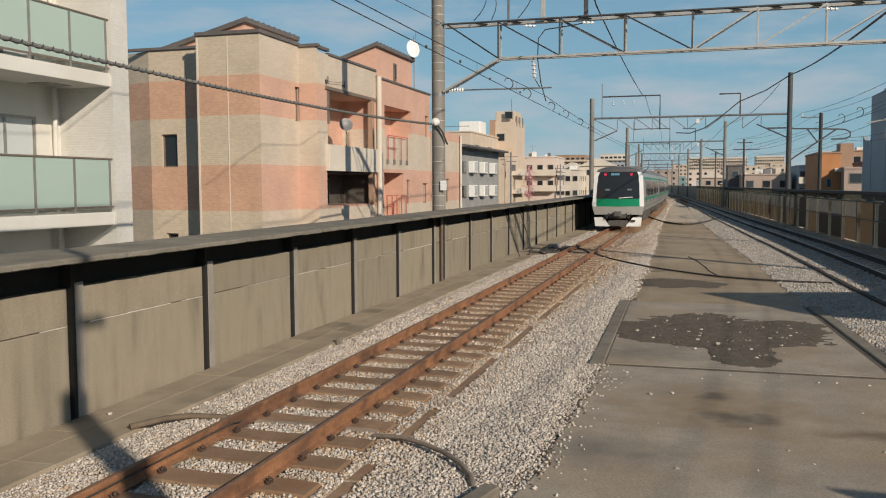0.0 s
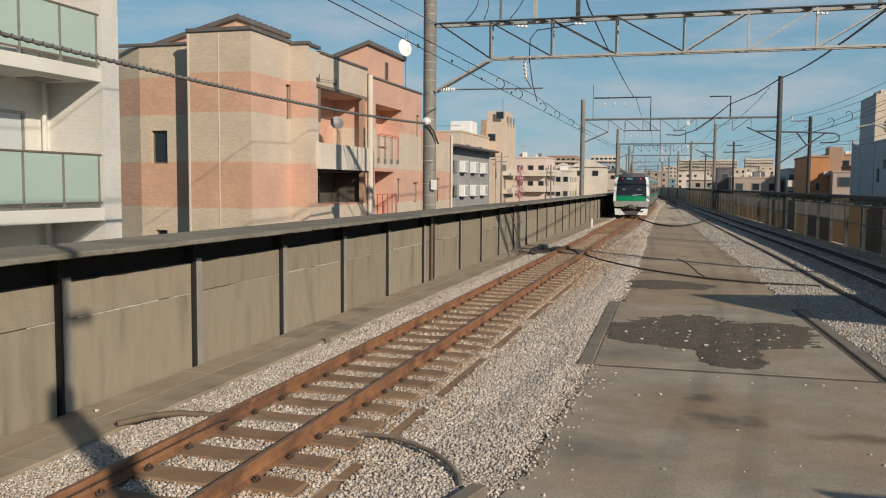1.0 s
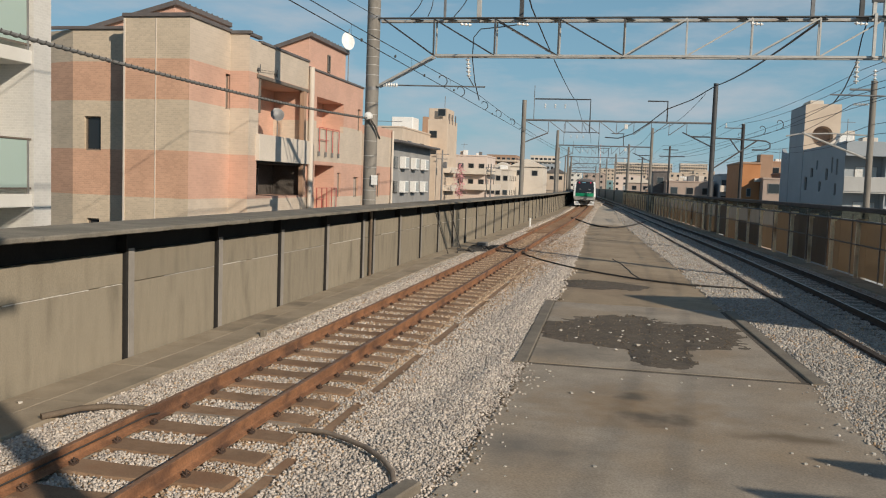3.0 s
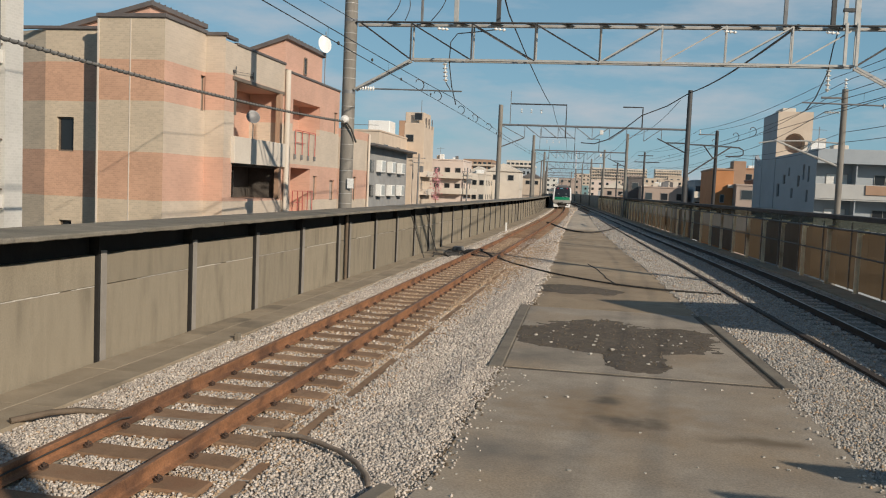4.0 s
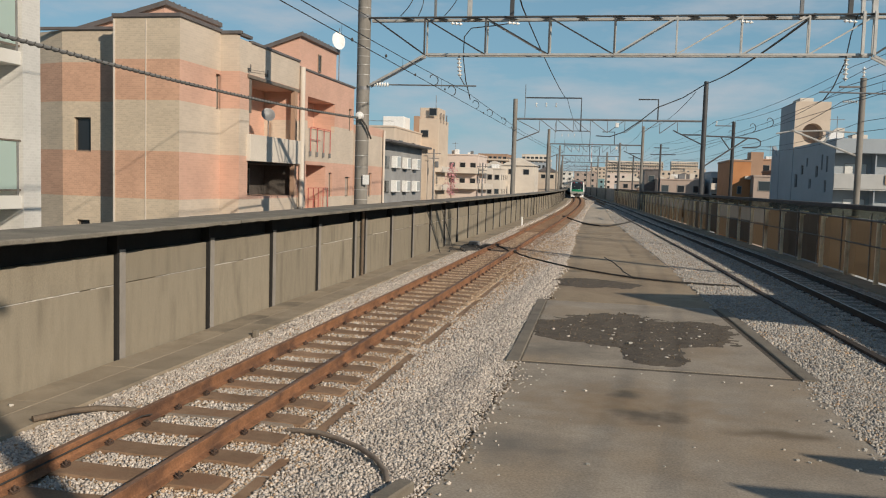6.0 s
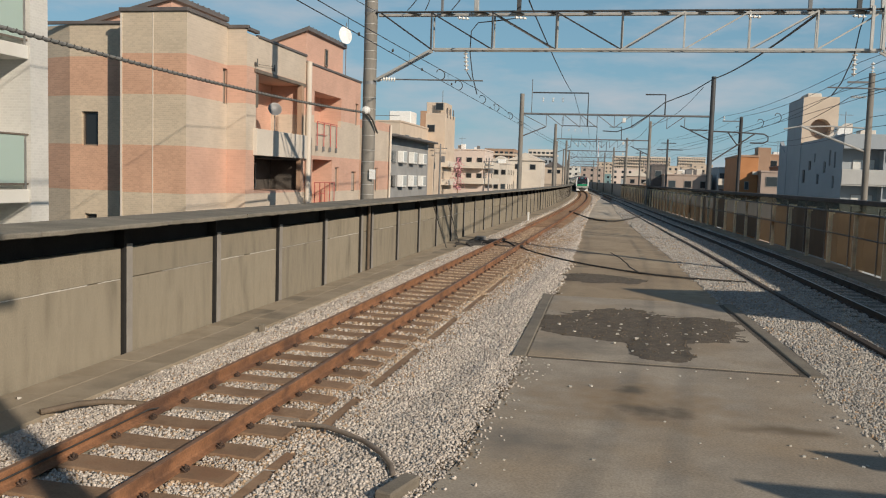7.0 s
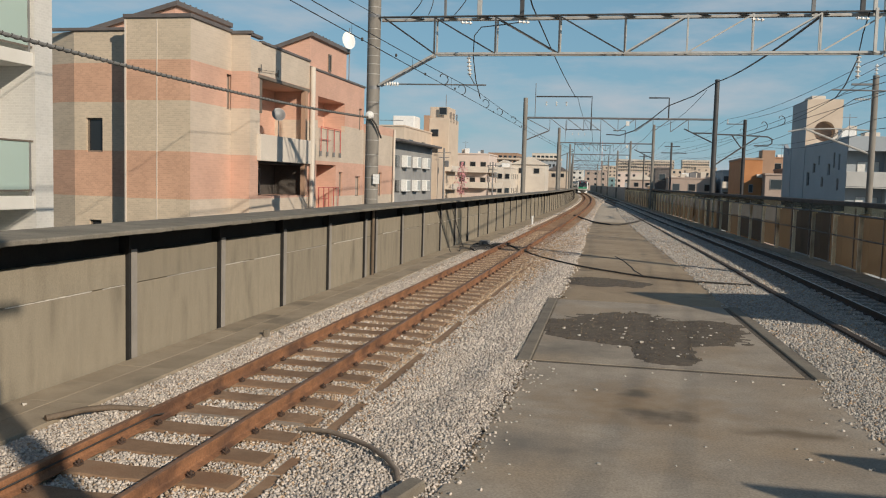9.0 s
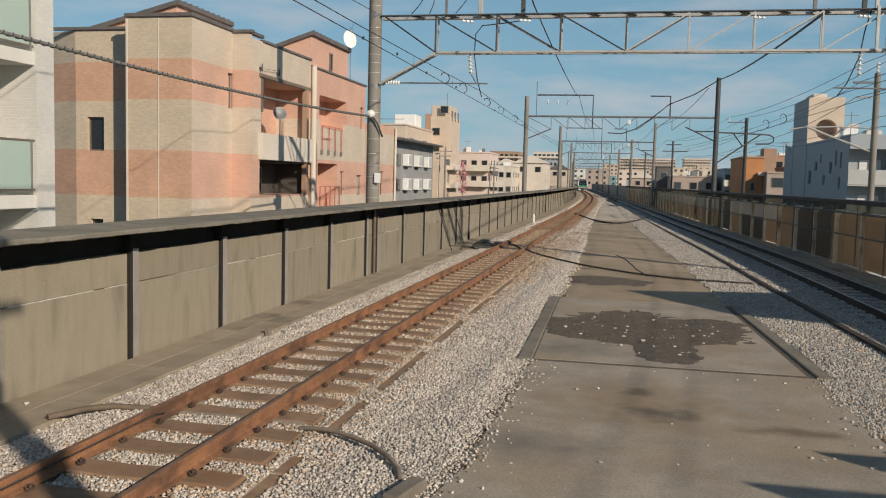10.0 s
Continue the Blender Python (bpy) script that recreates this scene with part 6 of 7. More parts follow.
# satellite dish
sd = thing("satellite_dish", "white satellite dish on the roof edge", "satellite dish")
rot = Vector((0.55, -0.8, 0.35)).to_track_quat("Z", "Y").to_matrix().to_4x4()
outline = [(0.0, 0.0), (0.15, 0.012), (0.30, 0.05), (0.42, 0.10), (0.43, 0.10), (0.30, 0.035), (0.15, -0.005), (0.0, -0.015)]
part("dish", Geo().lathe(outline, 20, Matrix.Translation((-12.95, 39.35, 8.93)) @ rot @ Matrix.Diagonal((0.72, 1.05, 1, 1))), "sign_white", sd, smooth=True)
part("mast", Geo().tube((-13.0, 39.7, 6.9), (-13.0, 39.7, 9.6), 0.025, n=6), "steel_mid", sd)

bd = thing("satellite_dish", "small grey satellite dish behind the balcony parapet", "satellite dish")
part("dish", Geo().lathe(outline, 16, Matrix.Translation((-12.75, 30.65, 4.85)) @ rot @ Matrix.Diagonal((0.6, 0.6, 0.6, 1))), "steel_mid", bd, smooth=True)
part("mast", Geo().line([(-12.80, 30.8, 3.9), (-12.80, 30.8, 4.6), (-12.78, 30.7, 4.83)], 0.02, 6), "steel_mid", bd)
for yy in (28.25, 29.75):
    part("wall_hook", Geo().box(-12.50, -12.40, yy - 0.05, yy + 0.05, 6.16, 6.26, 0.01).tube((-12.40, yy, 6.12), (-12.40, yy, 6.38), 0.018, n=6), "steel_dark", ap, "small dark wall bracket")
part("tie_wire", Geo().tube((-12.40, 28.25, 6.2), (-12.40, 29.75, 6.3), 0.008, n=4), "wire", ap)

# white apartment house with frosted-glass balconies
wb = thing("apartment_house", "white apartment house with frosted-glass balconies", "building", "buildings beside the line")
XF, XB, YE = -11.85, -13.15, 15.75
slabs_z = [-3.73, -0.84, 2.05, 4.94, 7.83]
g = Geo()
holes = []
for z in slabs_z[1:4]:
    holes.append((11.4, 13.05, z - B0 + 0.04, z - B0 + 1.98))
    holes.append((7.0, 9.0, z - B0 + 0.04, z - B0 + 1.98))
holed(g, (XB, 2.0, B0), PY, UP, 14.3, 11.0 - B0, holes, 0.12)
part("back_wall", g, "white_wall", wb)
for z in slabs_z[1:4]:
    for y0, w in ((13.4, 1.65), (9.0, 2.0)):
        wn_ = window(wb, (XB, y0, z + 0.04), PY, UP, w, 1.94, 0.06, "frame_grey", "pane_pale", 1, 0.06)
        part("curtain", Geo().box(XB - 0.22, XB - 0.20, y0, y0 + w, z + 0.05, z + 1.95), "curtain", wn_, "drawn white curtain")
g = Geo().box(XB - 8, XF + 0.04, YE, YE + 0.55, B0, 11.0)
part("end_wall", g, "white_tile", wb, "white tiled end wall")
part("body", Geo().box(XB - 8, XB - 0.3, 2.0, YE, B0, 11.0).box(XB - 8, XB - 0.3, YE, YE + 0.4, B0, 10.9), "white_wall", wb)
for z in slabs_z:
    bal = part("balcony", Geo().box(XB, XF, 2.0, YE, z - 0.27, z, 0.008), "white_wall", wb, "white concrete balcony slab")
    part("handrail", Geo().box(XF - 0.06, XF - 0.01, 2.0, YE, z + 1.09, z + 1.13, 0.006), "frame_brown", bal, "brown metal handrail")
    part("bottom_rail", Geo().box(XF - 0.05, XF - 0.02, 2.0, YE, z + 0.09, z + 0.13), "frame_brown", bal)
    yy = 15.66
    while yy > 2:
        part("rail_post", Geo().box(XF - 0.06, XF - 0.015, yy - 0.025, yy + 0.025, z - 0.02, z + 1.1), "frame_grey", bal)
        p = part("glass_panel", Geo().box(XF - 0.04, XF - 0.03, yy - 1.06, yy - 0.03, z + 0.13, z + 1.09), "frosted", bal, "frosted greenish glass panel")
        yy -= 1.085
    part("soffit_vent", Geo().box(XB + 0.2, XB + 0.7, 14.6, 15.3, z - 0.285, z - 0.268), "frame_grey", bal)
part("downpipe", Geo().tube((XB + 0.12, 15.45, B0), (XB + 0.12, 15.45, 10.9), 0.05, n=10), "white_wall", wb, "white downpipe", smooth=True)
part("air_unit", Geo().box(XF - 0.55, XF - 0.2, 11.9, 12.55, 0.9, 1.45, 0.02), "sign_white", wb, "white air conditioner unit")


def block(name, label, x0, x1, y0, y1, zt, mat, faces, rows, cols, wsize=(1.6, 1.3), first=1.4, storey=2.85, roof="roof_grey", balc=None, group="buildings in the distance"):
    """A flat-roofed building with windows, each set into the wall face."""
    t = thing(name, label, "building", group)
    part("wall", Geo().box(x0, x1, y0, y1, B0, zt, 0.02), mat, t)
    part("parapet", Geo().box(x0 - 0.1, x1 + 0.1, y0 - 0.1, y1 + 0.1, zt, zt + 0.25, 0.03), mat if roof is None else roof, t)
    w, h = wsize
    for face in faces:
        a0, a1 = (y0, y1) if face in "+-" and face in ("+", "-") else (x0, x1)
        length = a1 - a0
        for r in range(rows):
            z = zt - first - h - r * storey
            if z < 0.4:
                continue
            for c in range(cols):
                a = a0 + length * (c + 0.5) / cols - w / 2
                if face == "s":
                    gm = Geo().box(a, a + w, y0 - 0.06, y0 + 0.02, z, z + h)
                    gp = Geo().box(a + 0.08, a + w - 0.08, y0 - 0.075, y0 - 0.055, z + 0.08, z + h - 0.08)
                elif face == "+":
                    gm = Geo().box(x1 - 0.02, x1 + 0.06, a, a + w, z, z + h)
                    gp = Geo().box(x1 + 0.055, x1 + 0.075, a + 0.08, a + w - 0.08, z + 0.08, z + h - 0.08)
                else:
                    gm = Geo().box(x0 - 0.06, x0 + 0.02, a, a + w, z, z + h)
                    gp = Geo().box(x0 - 0.075, x0 - 0.055, a + 0.08, a + w - 0.08, z + 0.08, z + h - 0.08)
                win = part("window", gm, "frame_grey", t)
                part("pane", gp, "pane_dark" if (r * 7 + c * 3) % 4 else "pane", win)
            if balc and face == "s":
                part("balcony", Geo().box(x0 - 0.05, x1 + 0.05, y0 - 1.2, y0 - 0.02, z - 0.9, z + 0.15, 0.02), balc, t, "pale balcony front")
            elif balc and face == "+":
                part("balcony", Geo().box(x1 + 0.02, x1 + 1.2, y0, y1, z - 0.9, z + 0.15, 0.02), balc, t, "pale balcony front")
    return t


# left, in the distance
gb = block("office_building", "grey rendered building with three white bay windows", -34, -26, 94.7, 116, 6.9, "grey_paint", "+", 2, 4, (2.6, 1.5), 1.5, 2.85)
for r in range(2):
    for c in range(3):
        bay = part("bay_window", Geo().box(-26, -25.3, 99.7 + c * 5.3, 101.6 + c * 5.3, 4.0 - r * 2.85, 5.4 - r * 2.85, 0.05), "sign_white", gb, "white bay window")
        part("pane", Geo().box(-25.32, -25.27, 99.9 + c * 5.3, 101.4 + c * 5.3, 4.2 - r * 2.85, 5.3 - r * 2.85), "pane_pale", bay)
part("canopy", Geo().box(-26, -24.6, 94.7, 116, 6.85, 7.1, 0.04), "roof_grey", gb)
bb = block("apartment_block", "beige apartment block with a rooftop tower", -44, -31, 120, 152, 10.0, "beige", "s+", 3, 4, (2.2, 1.5), 1.6, 2.85, None)
part("tower", Geo().box(-31.5, -28.2, 138, 146, B0, 12.6, 0.05), "beige", bb)
part("tower_top", Geo().box(-31.5, -28.4, 138.5, 144, 12.6, 14.4, 0.05), "beige", bb)
part("water_tank", Geo().box(-36.5, -33.0, 134, 138, 10.2, 12.6, 0.1), "sign_white", bb, "white rooftop water tank")
part("aerial", Geo().tube((-29.2, 140, 14.3), (-29.2, 140, 16.5), 0.05), "steel_mid", bb)
for x, z in ((-31.2, 9.6), (-31.2, 6.9), (-29.9, 13.1)):
    wi = part("window", Geo().box(x, x + 1.3, 137.93, 138.0, z, z + 1.2), "frame_grey", bb)
    part("pane", Geo().box(x + 0.08, x + 1.22, 137.91, 137.93, z + 0.08, z + 1.12), "pane_dark", wi)
for yy in (139.0, 141.5, 144.0):
    part("edge_post", Geo().box(-28.25, -28.1, yy, yy + 0.2, 12.0, 13.6), "roof_grey", bb)
# brown box added beside the tower to stand for a band of shadow
part("roof_shadow_band", Geo().box(-32.4, -31.5, 138, 141, 10.0, 13.0, 0.03), "brown_tile", bb)
part("roof_rail", Geo().line([(-44, 120.2, 10.9), (-31.2, 120.2, 10.9)], 0.04, 5), "steel_mid", bb)
part("step_wing", Geo().box(-30.9, -27.4, 126, 140, B0, 6.6, 0.05), "beige", bb)
for z in (4.9, 2.1):
    part("balcony", Geo().box(-27.5, -26.3, 132, 140, z - 0.9, z, 0.03), "beige_pale", bb, "pale balcony front")
block("house", "pale pink rendered house with balconies", -29, -23.5, 150, 160, 7.2, "pinkish", "s+", 3, 3, (1.0, 1.0), 1.2, 2.7, None, "beige_pale")
block("house", "cream rendered house behind the wall", -27, -21.5, 165, 176, 5.2, "beige_pale", "s+", 2, 4, (0.9, 1.0), 1.0, 2.7, None)
block("apartment_block", "brown tiled apartment block in the distance", -77, -60.5, 490, 510, 18.8, "brown_tile", "s+", 6, 6, (1.9, 1.4), 1.2, 2.85, None, "beige")
block("apartment_block", "white apartment block with many balconies in the distance", -56, -40.5, 525, 545, 20.2, "beige_pale", "s+", 7, 6, (1.9, 1.4), 1.2, 2.85, None, "beige_pale")
# right
block("apartment_block", "long beige apartment block far down the line", -9.5, 40.0, 780, 796, 25.0, "beige_pale", "s", 9, 34, (0.95, 1.3), 1.0, 2.7, None, "beige")
block("apartment_block", "beige apartment block far down the line", 48.4, 72.0, 811, 826, 26.5, "beige_pale", "s", 9, 16, (0.95, 1.3), 1.0, 2.7, None, "beige")
block("apartment_block", "beige apartment block far off beyond the houses", 66.0, 84.0, 540, 556, 20.4, "beige_pale", "s", 7, 7, (1.6, 1.4), 1.0, 2.85, None, "beige")
block("low_building", "mauve rendered low building behind the wall", 6.9, 14.5, 150, 166, 3.9, "mauve", "s", 1, 3, (1.2, 1.2), 0.8, 2.8, None)
block("low_building", "dark slate-roofed house behind the wall", 5.0, 7.5, 160, 170, 5.6, "roof_grey", "s", 1, 1, (1.2, 1.2), 0.8, 2.8)
ob_ = block("apartment_block", "orange and brown tiled apartment block", 14.8, 17.5, 121.25, 135, 6.35, "orange", "s", 1, 1, (0.6, 1.1), 3.2, 2.8, "brown_tile")
part("balcony", Geo().box(16.75, 17.49, 120.7, 121.25, 4.04, 4.48, 0.02), "beige_pale", ob_, "white balcony front")
block("low_building", "grey rendered building with a dark window band", 17.55, 20.25, 118.75, 130, 4.35, "mauve", "s", 1, 1, (1.5, 1.3), 0.5, 2.8, None)
block("low_building", "dark rendered building beside the grey one", 20.28, 21.5, 120.0, 130, 5.1, "roof_grey", "s", 1, 1, (0.1, 0.1), 0.5, 2.8, None)
bt = block("apartment_block", "brown tiled apartment block with balconies", 20.4, 29.0, 144, 158, 7.35, "brown_tile", "s", 2, 5, (1.2, 1.3), 0.7, 2.6, None, "brown_tile")
part("stair_tower", Geo().box(20.4, 22.3, 142.3, 146, 3.0, 8.54, 0.03), "brown_tile", bt)
block("apartment_block", "grey-beige apartment block behind the poles", 15.2, 17.9, 147.5, 160, 5.23, "cool_grey", "s", 2, 2, (1.0, 1.1), 0.7, 2.6, None, "beige_pale")

# building with a stair tower and round opening
rb = thing("apartment_building", "grey apartment building with a beige tower and round opening", "building", "buildings beside the line")
WIN = [(80.3, 3.9, 0.9, 1.0), (82.8, 2.9, 0.9, 0.9), (78.6, 4.5, 0.6, 1.3), (86.3, 4.2, 1.1, 0.9), (76.8, 4.3, 0.6, 1.3), (88.8, 3.0, 1.3, 1.3), (77.0, 2.6, 0.7, 1.0), (94.6, 2.3, 1.5, 1.6), (84.5, 4.9, 0.6, 0.8)]
g = Geo()
holed(g, (17.1, 103.0, B0), NY, UP, 28.45, 6.95 - B0, [(103 - y - w, 103 - y, z - B0, z + h - B0) for y, z, w, h in WIN], 0.2)
part("side_wall", g, "cool_grey", rb)
for y, z, w, h in WIN:
    window(rb, (17.1, y + w, z), NY, UP, w, h, 0.14, "frame_grey", "pane_dark")
part("body", Geo().box(17.35, 36, 76.0, 103, B0, 6.93), "cool_grey", rb)
part("roof_band", Geo().box(17.14, 36, 74.55, 76.0, 5.78, 6.95, 0.02), "cool_grey", rb)
for z in (2.95, 0.1, -2.8):
    bal = part("balcony", Geo().box(17.12, 36, 74.55, 74.75, z, z + 1.2, 0.02).box(17.12, 36, 74.6, 76, z - 0.1, z + 0.1), "balcony_grey", rb, "pale balcony front")
    for x in (18.2, 21.9, 25.8):
        window(rb, (x, 76.0, z + 0.12), PX, UP, 1.7, 1.95, -0.03, "frame_grey", "curtain" if x < 20 else "pane_dark", 1)
    part("divider", Geo().box(20.2, 20.3, 74.8, 76, z + 0.1, z + 2.8), "cool_grey", bal)
    part("divider", Geo().box(24.6, 24.7, 74.8, 76, z + 0.1, z + 2.8), "cool_grey", bal)
part("wooden_rail", Geo().box(20.9, 24.5, 74.45, 74.55, 3.35, 4.1, 0.01), "brown_tile", rb, "brown slatted balcony screen")
part("steel_post", Geo().tube((19.0, 74.4, 1.0), (19.0, 74.4, 3.3), 0.06, n=6), "steel_pale", rb)
# tower: front with a round opening
TX0, TX1, TY, TZ = 17.06, 20.35, 91.4, 11.45
cx_, cz_, rr = 18.75, 8.35, 0.98
n = 32
ring = [(cx_ + rr * math.cos(2 * math.pi * i / n), cz_ + rr * math.sin(2 * math.pi * i / n)) for i in range(n)]
outer = []
for i in range(n):
    c, s = math.cos(2 * math.pi * i / n), math.sin(2 * math.pi * i / n)
    k = 1.55 / max(abs(c), abs(s))
    outer.append((cx_ + c * k, cz_ + s * k))
g = Geo()
g.add([(x, TY, z) for x, z in ring] + [(x, TY, z) for x, z in outer] + [(x, TY + 1.4, z) for x, z in ring],
      [(i, (i + 1) % n, n + (i + 1) % n, n + i) for i in range(n)] + [(i, (i + 1) % n, 2 * n + (i + 1) % n, 2 * n + i) for i in range(n)])
for a, b, c, d in ((TX0, cx_ - 1.55, 6.5, TZ), (cx_ + 1.55, TX1, 6.5, TZ), (cx_ - 1.55, cx_ + 1.55, cz_ + 1.55, TZ), (cx_ - 1.55, cx_ + 1.55, 6.5, cz_ - 1.55)):
    g.add([(a, TY, c), (b, TY, c), (b, TY, d), (a, TY, d)], [(0, 1, 2, 3)])
g.add([(TX0, TY, TZ), (TX1, TY, TZ), (TX1, 99, TZ), (TX0, 99, TZ)], [(0, 1, 2, 3)])
part("tower_front", g, "beige", rb, "beige tower wall with a round opening")
part("tower_side", Geo().box(TX0 - 0.02, TX0 + 0.2, TY + 0.002, 99, B0, TZ), "cool_grey", rb)
part("tower_back", Geo().box(TX0 + 0.2, TX1, TY + 1.4, 99, 6.0, TZ - 0.02), "mauve", rb)
part("tower_cap", Geo().box(17.6, 18.9, 92.5, 96, TZ, TZ + 0.45, 0.05), "beige_pale", rb)
part("stair_parapet", Geo().add([(19.2, 91.0, 6.9), (21.6, 91.0, 6.9), (21.6, 91.0, 8.9), (20.9, 91.0, 8.9), (19.2, 91.0, 7.5), (19.2, 91.4, 6.9), (21.6, 91.4, 6.9), (21.6, 91.4, 8.9), (20.9, 91.4, 8.9), (19.2, 91.4, 7.5)],
                                [(0, 1, 2, 3, 4), (9, 8, 7, 6, 5), (0, 5, 6, 1), (1, 6, 7, 2), (2, 7, 8, 3), (3, 8, 9, 4), (4, 9, 5, 0)]), "beige_pale", rb)
part("gable_wing", Geo().add([(17.0, 98, B0), (17.0, 103, B0), (17.0, 103, 7.6), (17.0, 99.6, 6.2), (17.0, 98.4, 7.2), (17.4, 98, B0), (17.4, 103, B0), (17.4, 103, 7.6), (17.4, 99.6, 6.2), (17.4, 98.4, 7.2)],
                             [(0, 1, 2, 3, 4), (9, 8, 7, 6, 5), (1, 6, 7, 2), (2, 7, 8, 3), (3, 8, 9, 4), (4, 9, 5, 0)]), "cool_grey", rb)

# rooftops further along, on both sides
random.seed(11)


def small_house(x, y, w, d, z, mat):
    t = thing("house", "small rendered house with a pitched roof far off", "house", "far houses")
    part("wall", Geo().box(x, x + w, y, y + d, B0, z), mat, t)
    m = x + w / 2
    part("roof", Geo().add([(x - 0.3, y - 0.3, z), (x + w + 0.3, y - 0.3, z), (m, y - 0.3, z + 1.6), (x - 0.3, y + d + 0.3, z), (x + w + 0.3, y + d + 0.3, z), (m, y + d + 0.3, z + 1.6)],
                           [(0, 1, 2), (3, 5, 4), (0, 2, 5, 3), (1, 4, 5, 2), (0, 3, 4, 1)]), "roof_grey" if random.random() < 0.25 else "beige_pale", t)
    for c in range(2):
        a = x + w * (0.2 + 0.45 * c)
        wi = part("window", Geo().box(a, a + 1.2, y - 0.05, y, z - 1.8, z - 0.7), "frame_grey", t)
        part("pane", Geo().box(a + 0.08, a + 1.12, y - 0.07, y - 0.05, z - 1.72, z - 0.78), "pane_dark", wi)


for k in range(17):
    y = 175 + k * 13
    small_house(left_x(y) - 9 - random.uniform(0, 14), y, random.uniform(5, 8), 8, random.uniform(2.8, 6.5), random.choice(["beige_pale", "pinkish", "white_wall", "beige_pale", "beige"]))
for k in range(12):
    y = 165 + k * 15
    small_house(right_x(y) + 7 + random.uniform(0, 16), y, random.uniform(5, 8), 8, random.uniform(2.5, 5.0), random.choice(["beige_pale", "mauve", "white_wall", "cool_grey", "brown_tile"]))
for x, y, z, mt in ((-48, 430, 13, "cool_grey"), (30, 470, 11, "beige"), (58, 410, 14, "beige_pale"), (80, 430, 12, "cool_grey")):
    block("apartment_block", "pale apartment block on the skyline", x, x + 16, y, y + 12, z, mt, "s", 3, 8, (1.2, 1.4), 1.0, 2.9, None)
M["haze_grey"] = material("haze_grey", (0.42, 0.44, 0.45), (0.50, 0.51, 0.51), 0.9, scale=0.2, fine=6, bump=0.02, grit=0.06)
M["teal_net"] = material("teal_net", (0.16, 0.27, 0.29), (0.22, 0.34, 0.35), 0.8, scale=0.4, fine=8, bump=0.02, grit=0.1)
rs_ = random.Random(23)
for k in range(34):
    side = -0.150 + 0.285 * k / 33
    y = rs_.uniform(430, 720)
    w = rs_.uniform(7, 17)
    tall = rs_.uniform(0.006, 0.023) if not -0.08 < side < -0.05 else rs_.uniform(0.004, 0.011)
    x = side * y
    mt = "teal_net" if k == 13 else rs_.choice(["beige_pale", "haze_grey", "pinkish", "beige", "mauve", "cool_grey", "white_wall"])
    block("apartment_block", "scaffolded block under blue-green netting far off" if k == 13 else "small far-off city block with rows of windows", x, x + w, y, y + 10, 2.6 + tall * y, mt, "s", 3, max(2, int(w / 3)), (1.3, 1.3), 0.9, 2.8, None)
cr = thing("radio_mast", "red and white lattice mast far behind the line", "mast")
for k in range(-4, 8):
    part("section", Geo().tube((-14.5, 520, 4 + 3 * k), (-14.5, 520, 7 + 3 * k), 0.45 - 0.04 * k, 0.41 - 0.04 * k, n=6), "crane_red" if k % 2 else "sign_white", cr)
g = Geo()
hill = [(-700 + i * 50, 900 + 80 * math.sin(i * 1.3), 7 + 5 * noise.noise((i * 0.6, 0, 0)) + 3 * math.sin(i * 0.37)) for i in range(29)]
g.add([(x, y, -8) for x, y, z in hill] + [(x, y, z) for x, y, z in hill] + [(x, y + 150, -8) for x, y, z in hill],
      [(i, i + 1, 30 + i, 29 + i) for i in range(28)] + [(29 + i, 30 + i, 59 + i, 58 + i) for i in range(28)])
tagged(part("backdrop", g, "foliage_far"), "low wooded rise on the horizon", "backdrop", kind="structure")


def clutter(x, y, z, n):
    """Rooftop bits: boxes, rails and aerials on a flat roof."""
    t = thing("rooftop_units", "pale rooftop air units and aerials", "air unit", "rooftop units")
    for k in range(n):
        a, b = x + random.uniform(0, 4), y + random.uniform(0, 6)
        w, h = random.uniform(0.5, 1.4), random.uniform(0.5, 1.3)
        part("unit", Geo().box(a, a + w, b, b + w, z, z + h, 0.04), random.choice(["sign_white", "steel_mid", "beige_pale"]), t)
    part("aerial", Geo().tube((x + 1, y + 1, z), (x + 1, y + 1, z + 2.2), 0.03, n=5).box(x + 0.4, x + 1.6, y + 0.98, y + 1.02, z + 1.9, z + 1.94), "steel_mid", t)


clutter(-29, 151, 7.4, 4)
clutter(-26.5, 166, 5.4, 4)
clutter(-33, 96, 7.1, 3)
clutter(9, 152, 4.1, 5)
clutter(17.6, 80, 7.0, 2)
clutter(23.0, 146, 7.6, 3)
for x0, x1, y0, zz in ((-26.3, -24.0, 125.5, 4.9), (-22.6, -20.6, 149.2, 3.6)):
    g = Geo().tube((x0, y0, -8), (x0, y0, zz + 2.4), 0.16, 0.12, n=8).box(x0 - 1.0, x0 + 1.0, y0 - 0.05, y0 + 0.05, zz + 1.7, zz + 1.8).box(x0 - 0.8, x0 + 0.8, y0 - 0.05, y0 + 0.05, zz + 1.0, zz + 1.1)
    g.box(x0 + 0.2, x0 + 0.7, y0 - 0.25, y0 + 0.25, zz - 0.3, zz + 0.6, 0.05)
    tagged(part("utility_pole", g, "steel_mid"), "street utility pole with cross arms and transformer", "utility pole", "poles along the line")
M["blossom"] = material("blossom", (0.50, 0.20, 0.24), (0.62, 0.32, 0.34), 0.8, scale=3, fine=20, island=0.3, bump=0)
tr = thing("tree", "slim tree with reddish pink leaves between houses", "tree")
part("trunk", Geo().line([(-24.6, 131, -8), (-24.5, 131, -2), (-24.7, 131.1, 2.0), (-24.5, 131, 5.2)], 0.16, 7, True, 0.03), "brown_tile", tr)
g = Geo()
rt = random.Random(4)
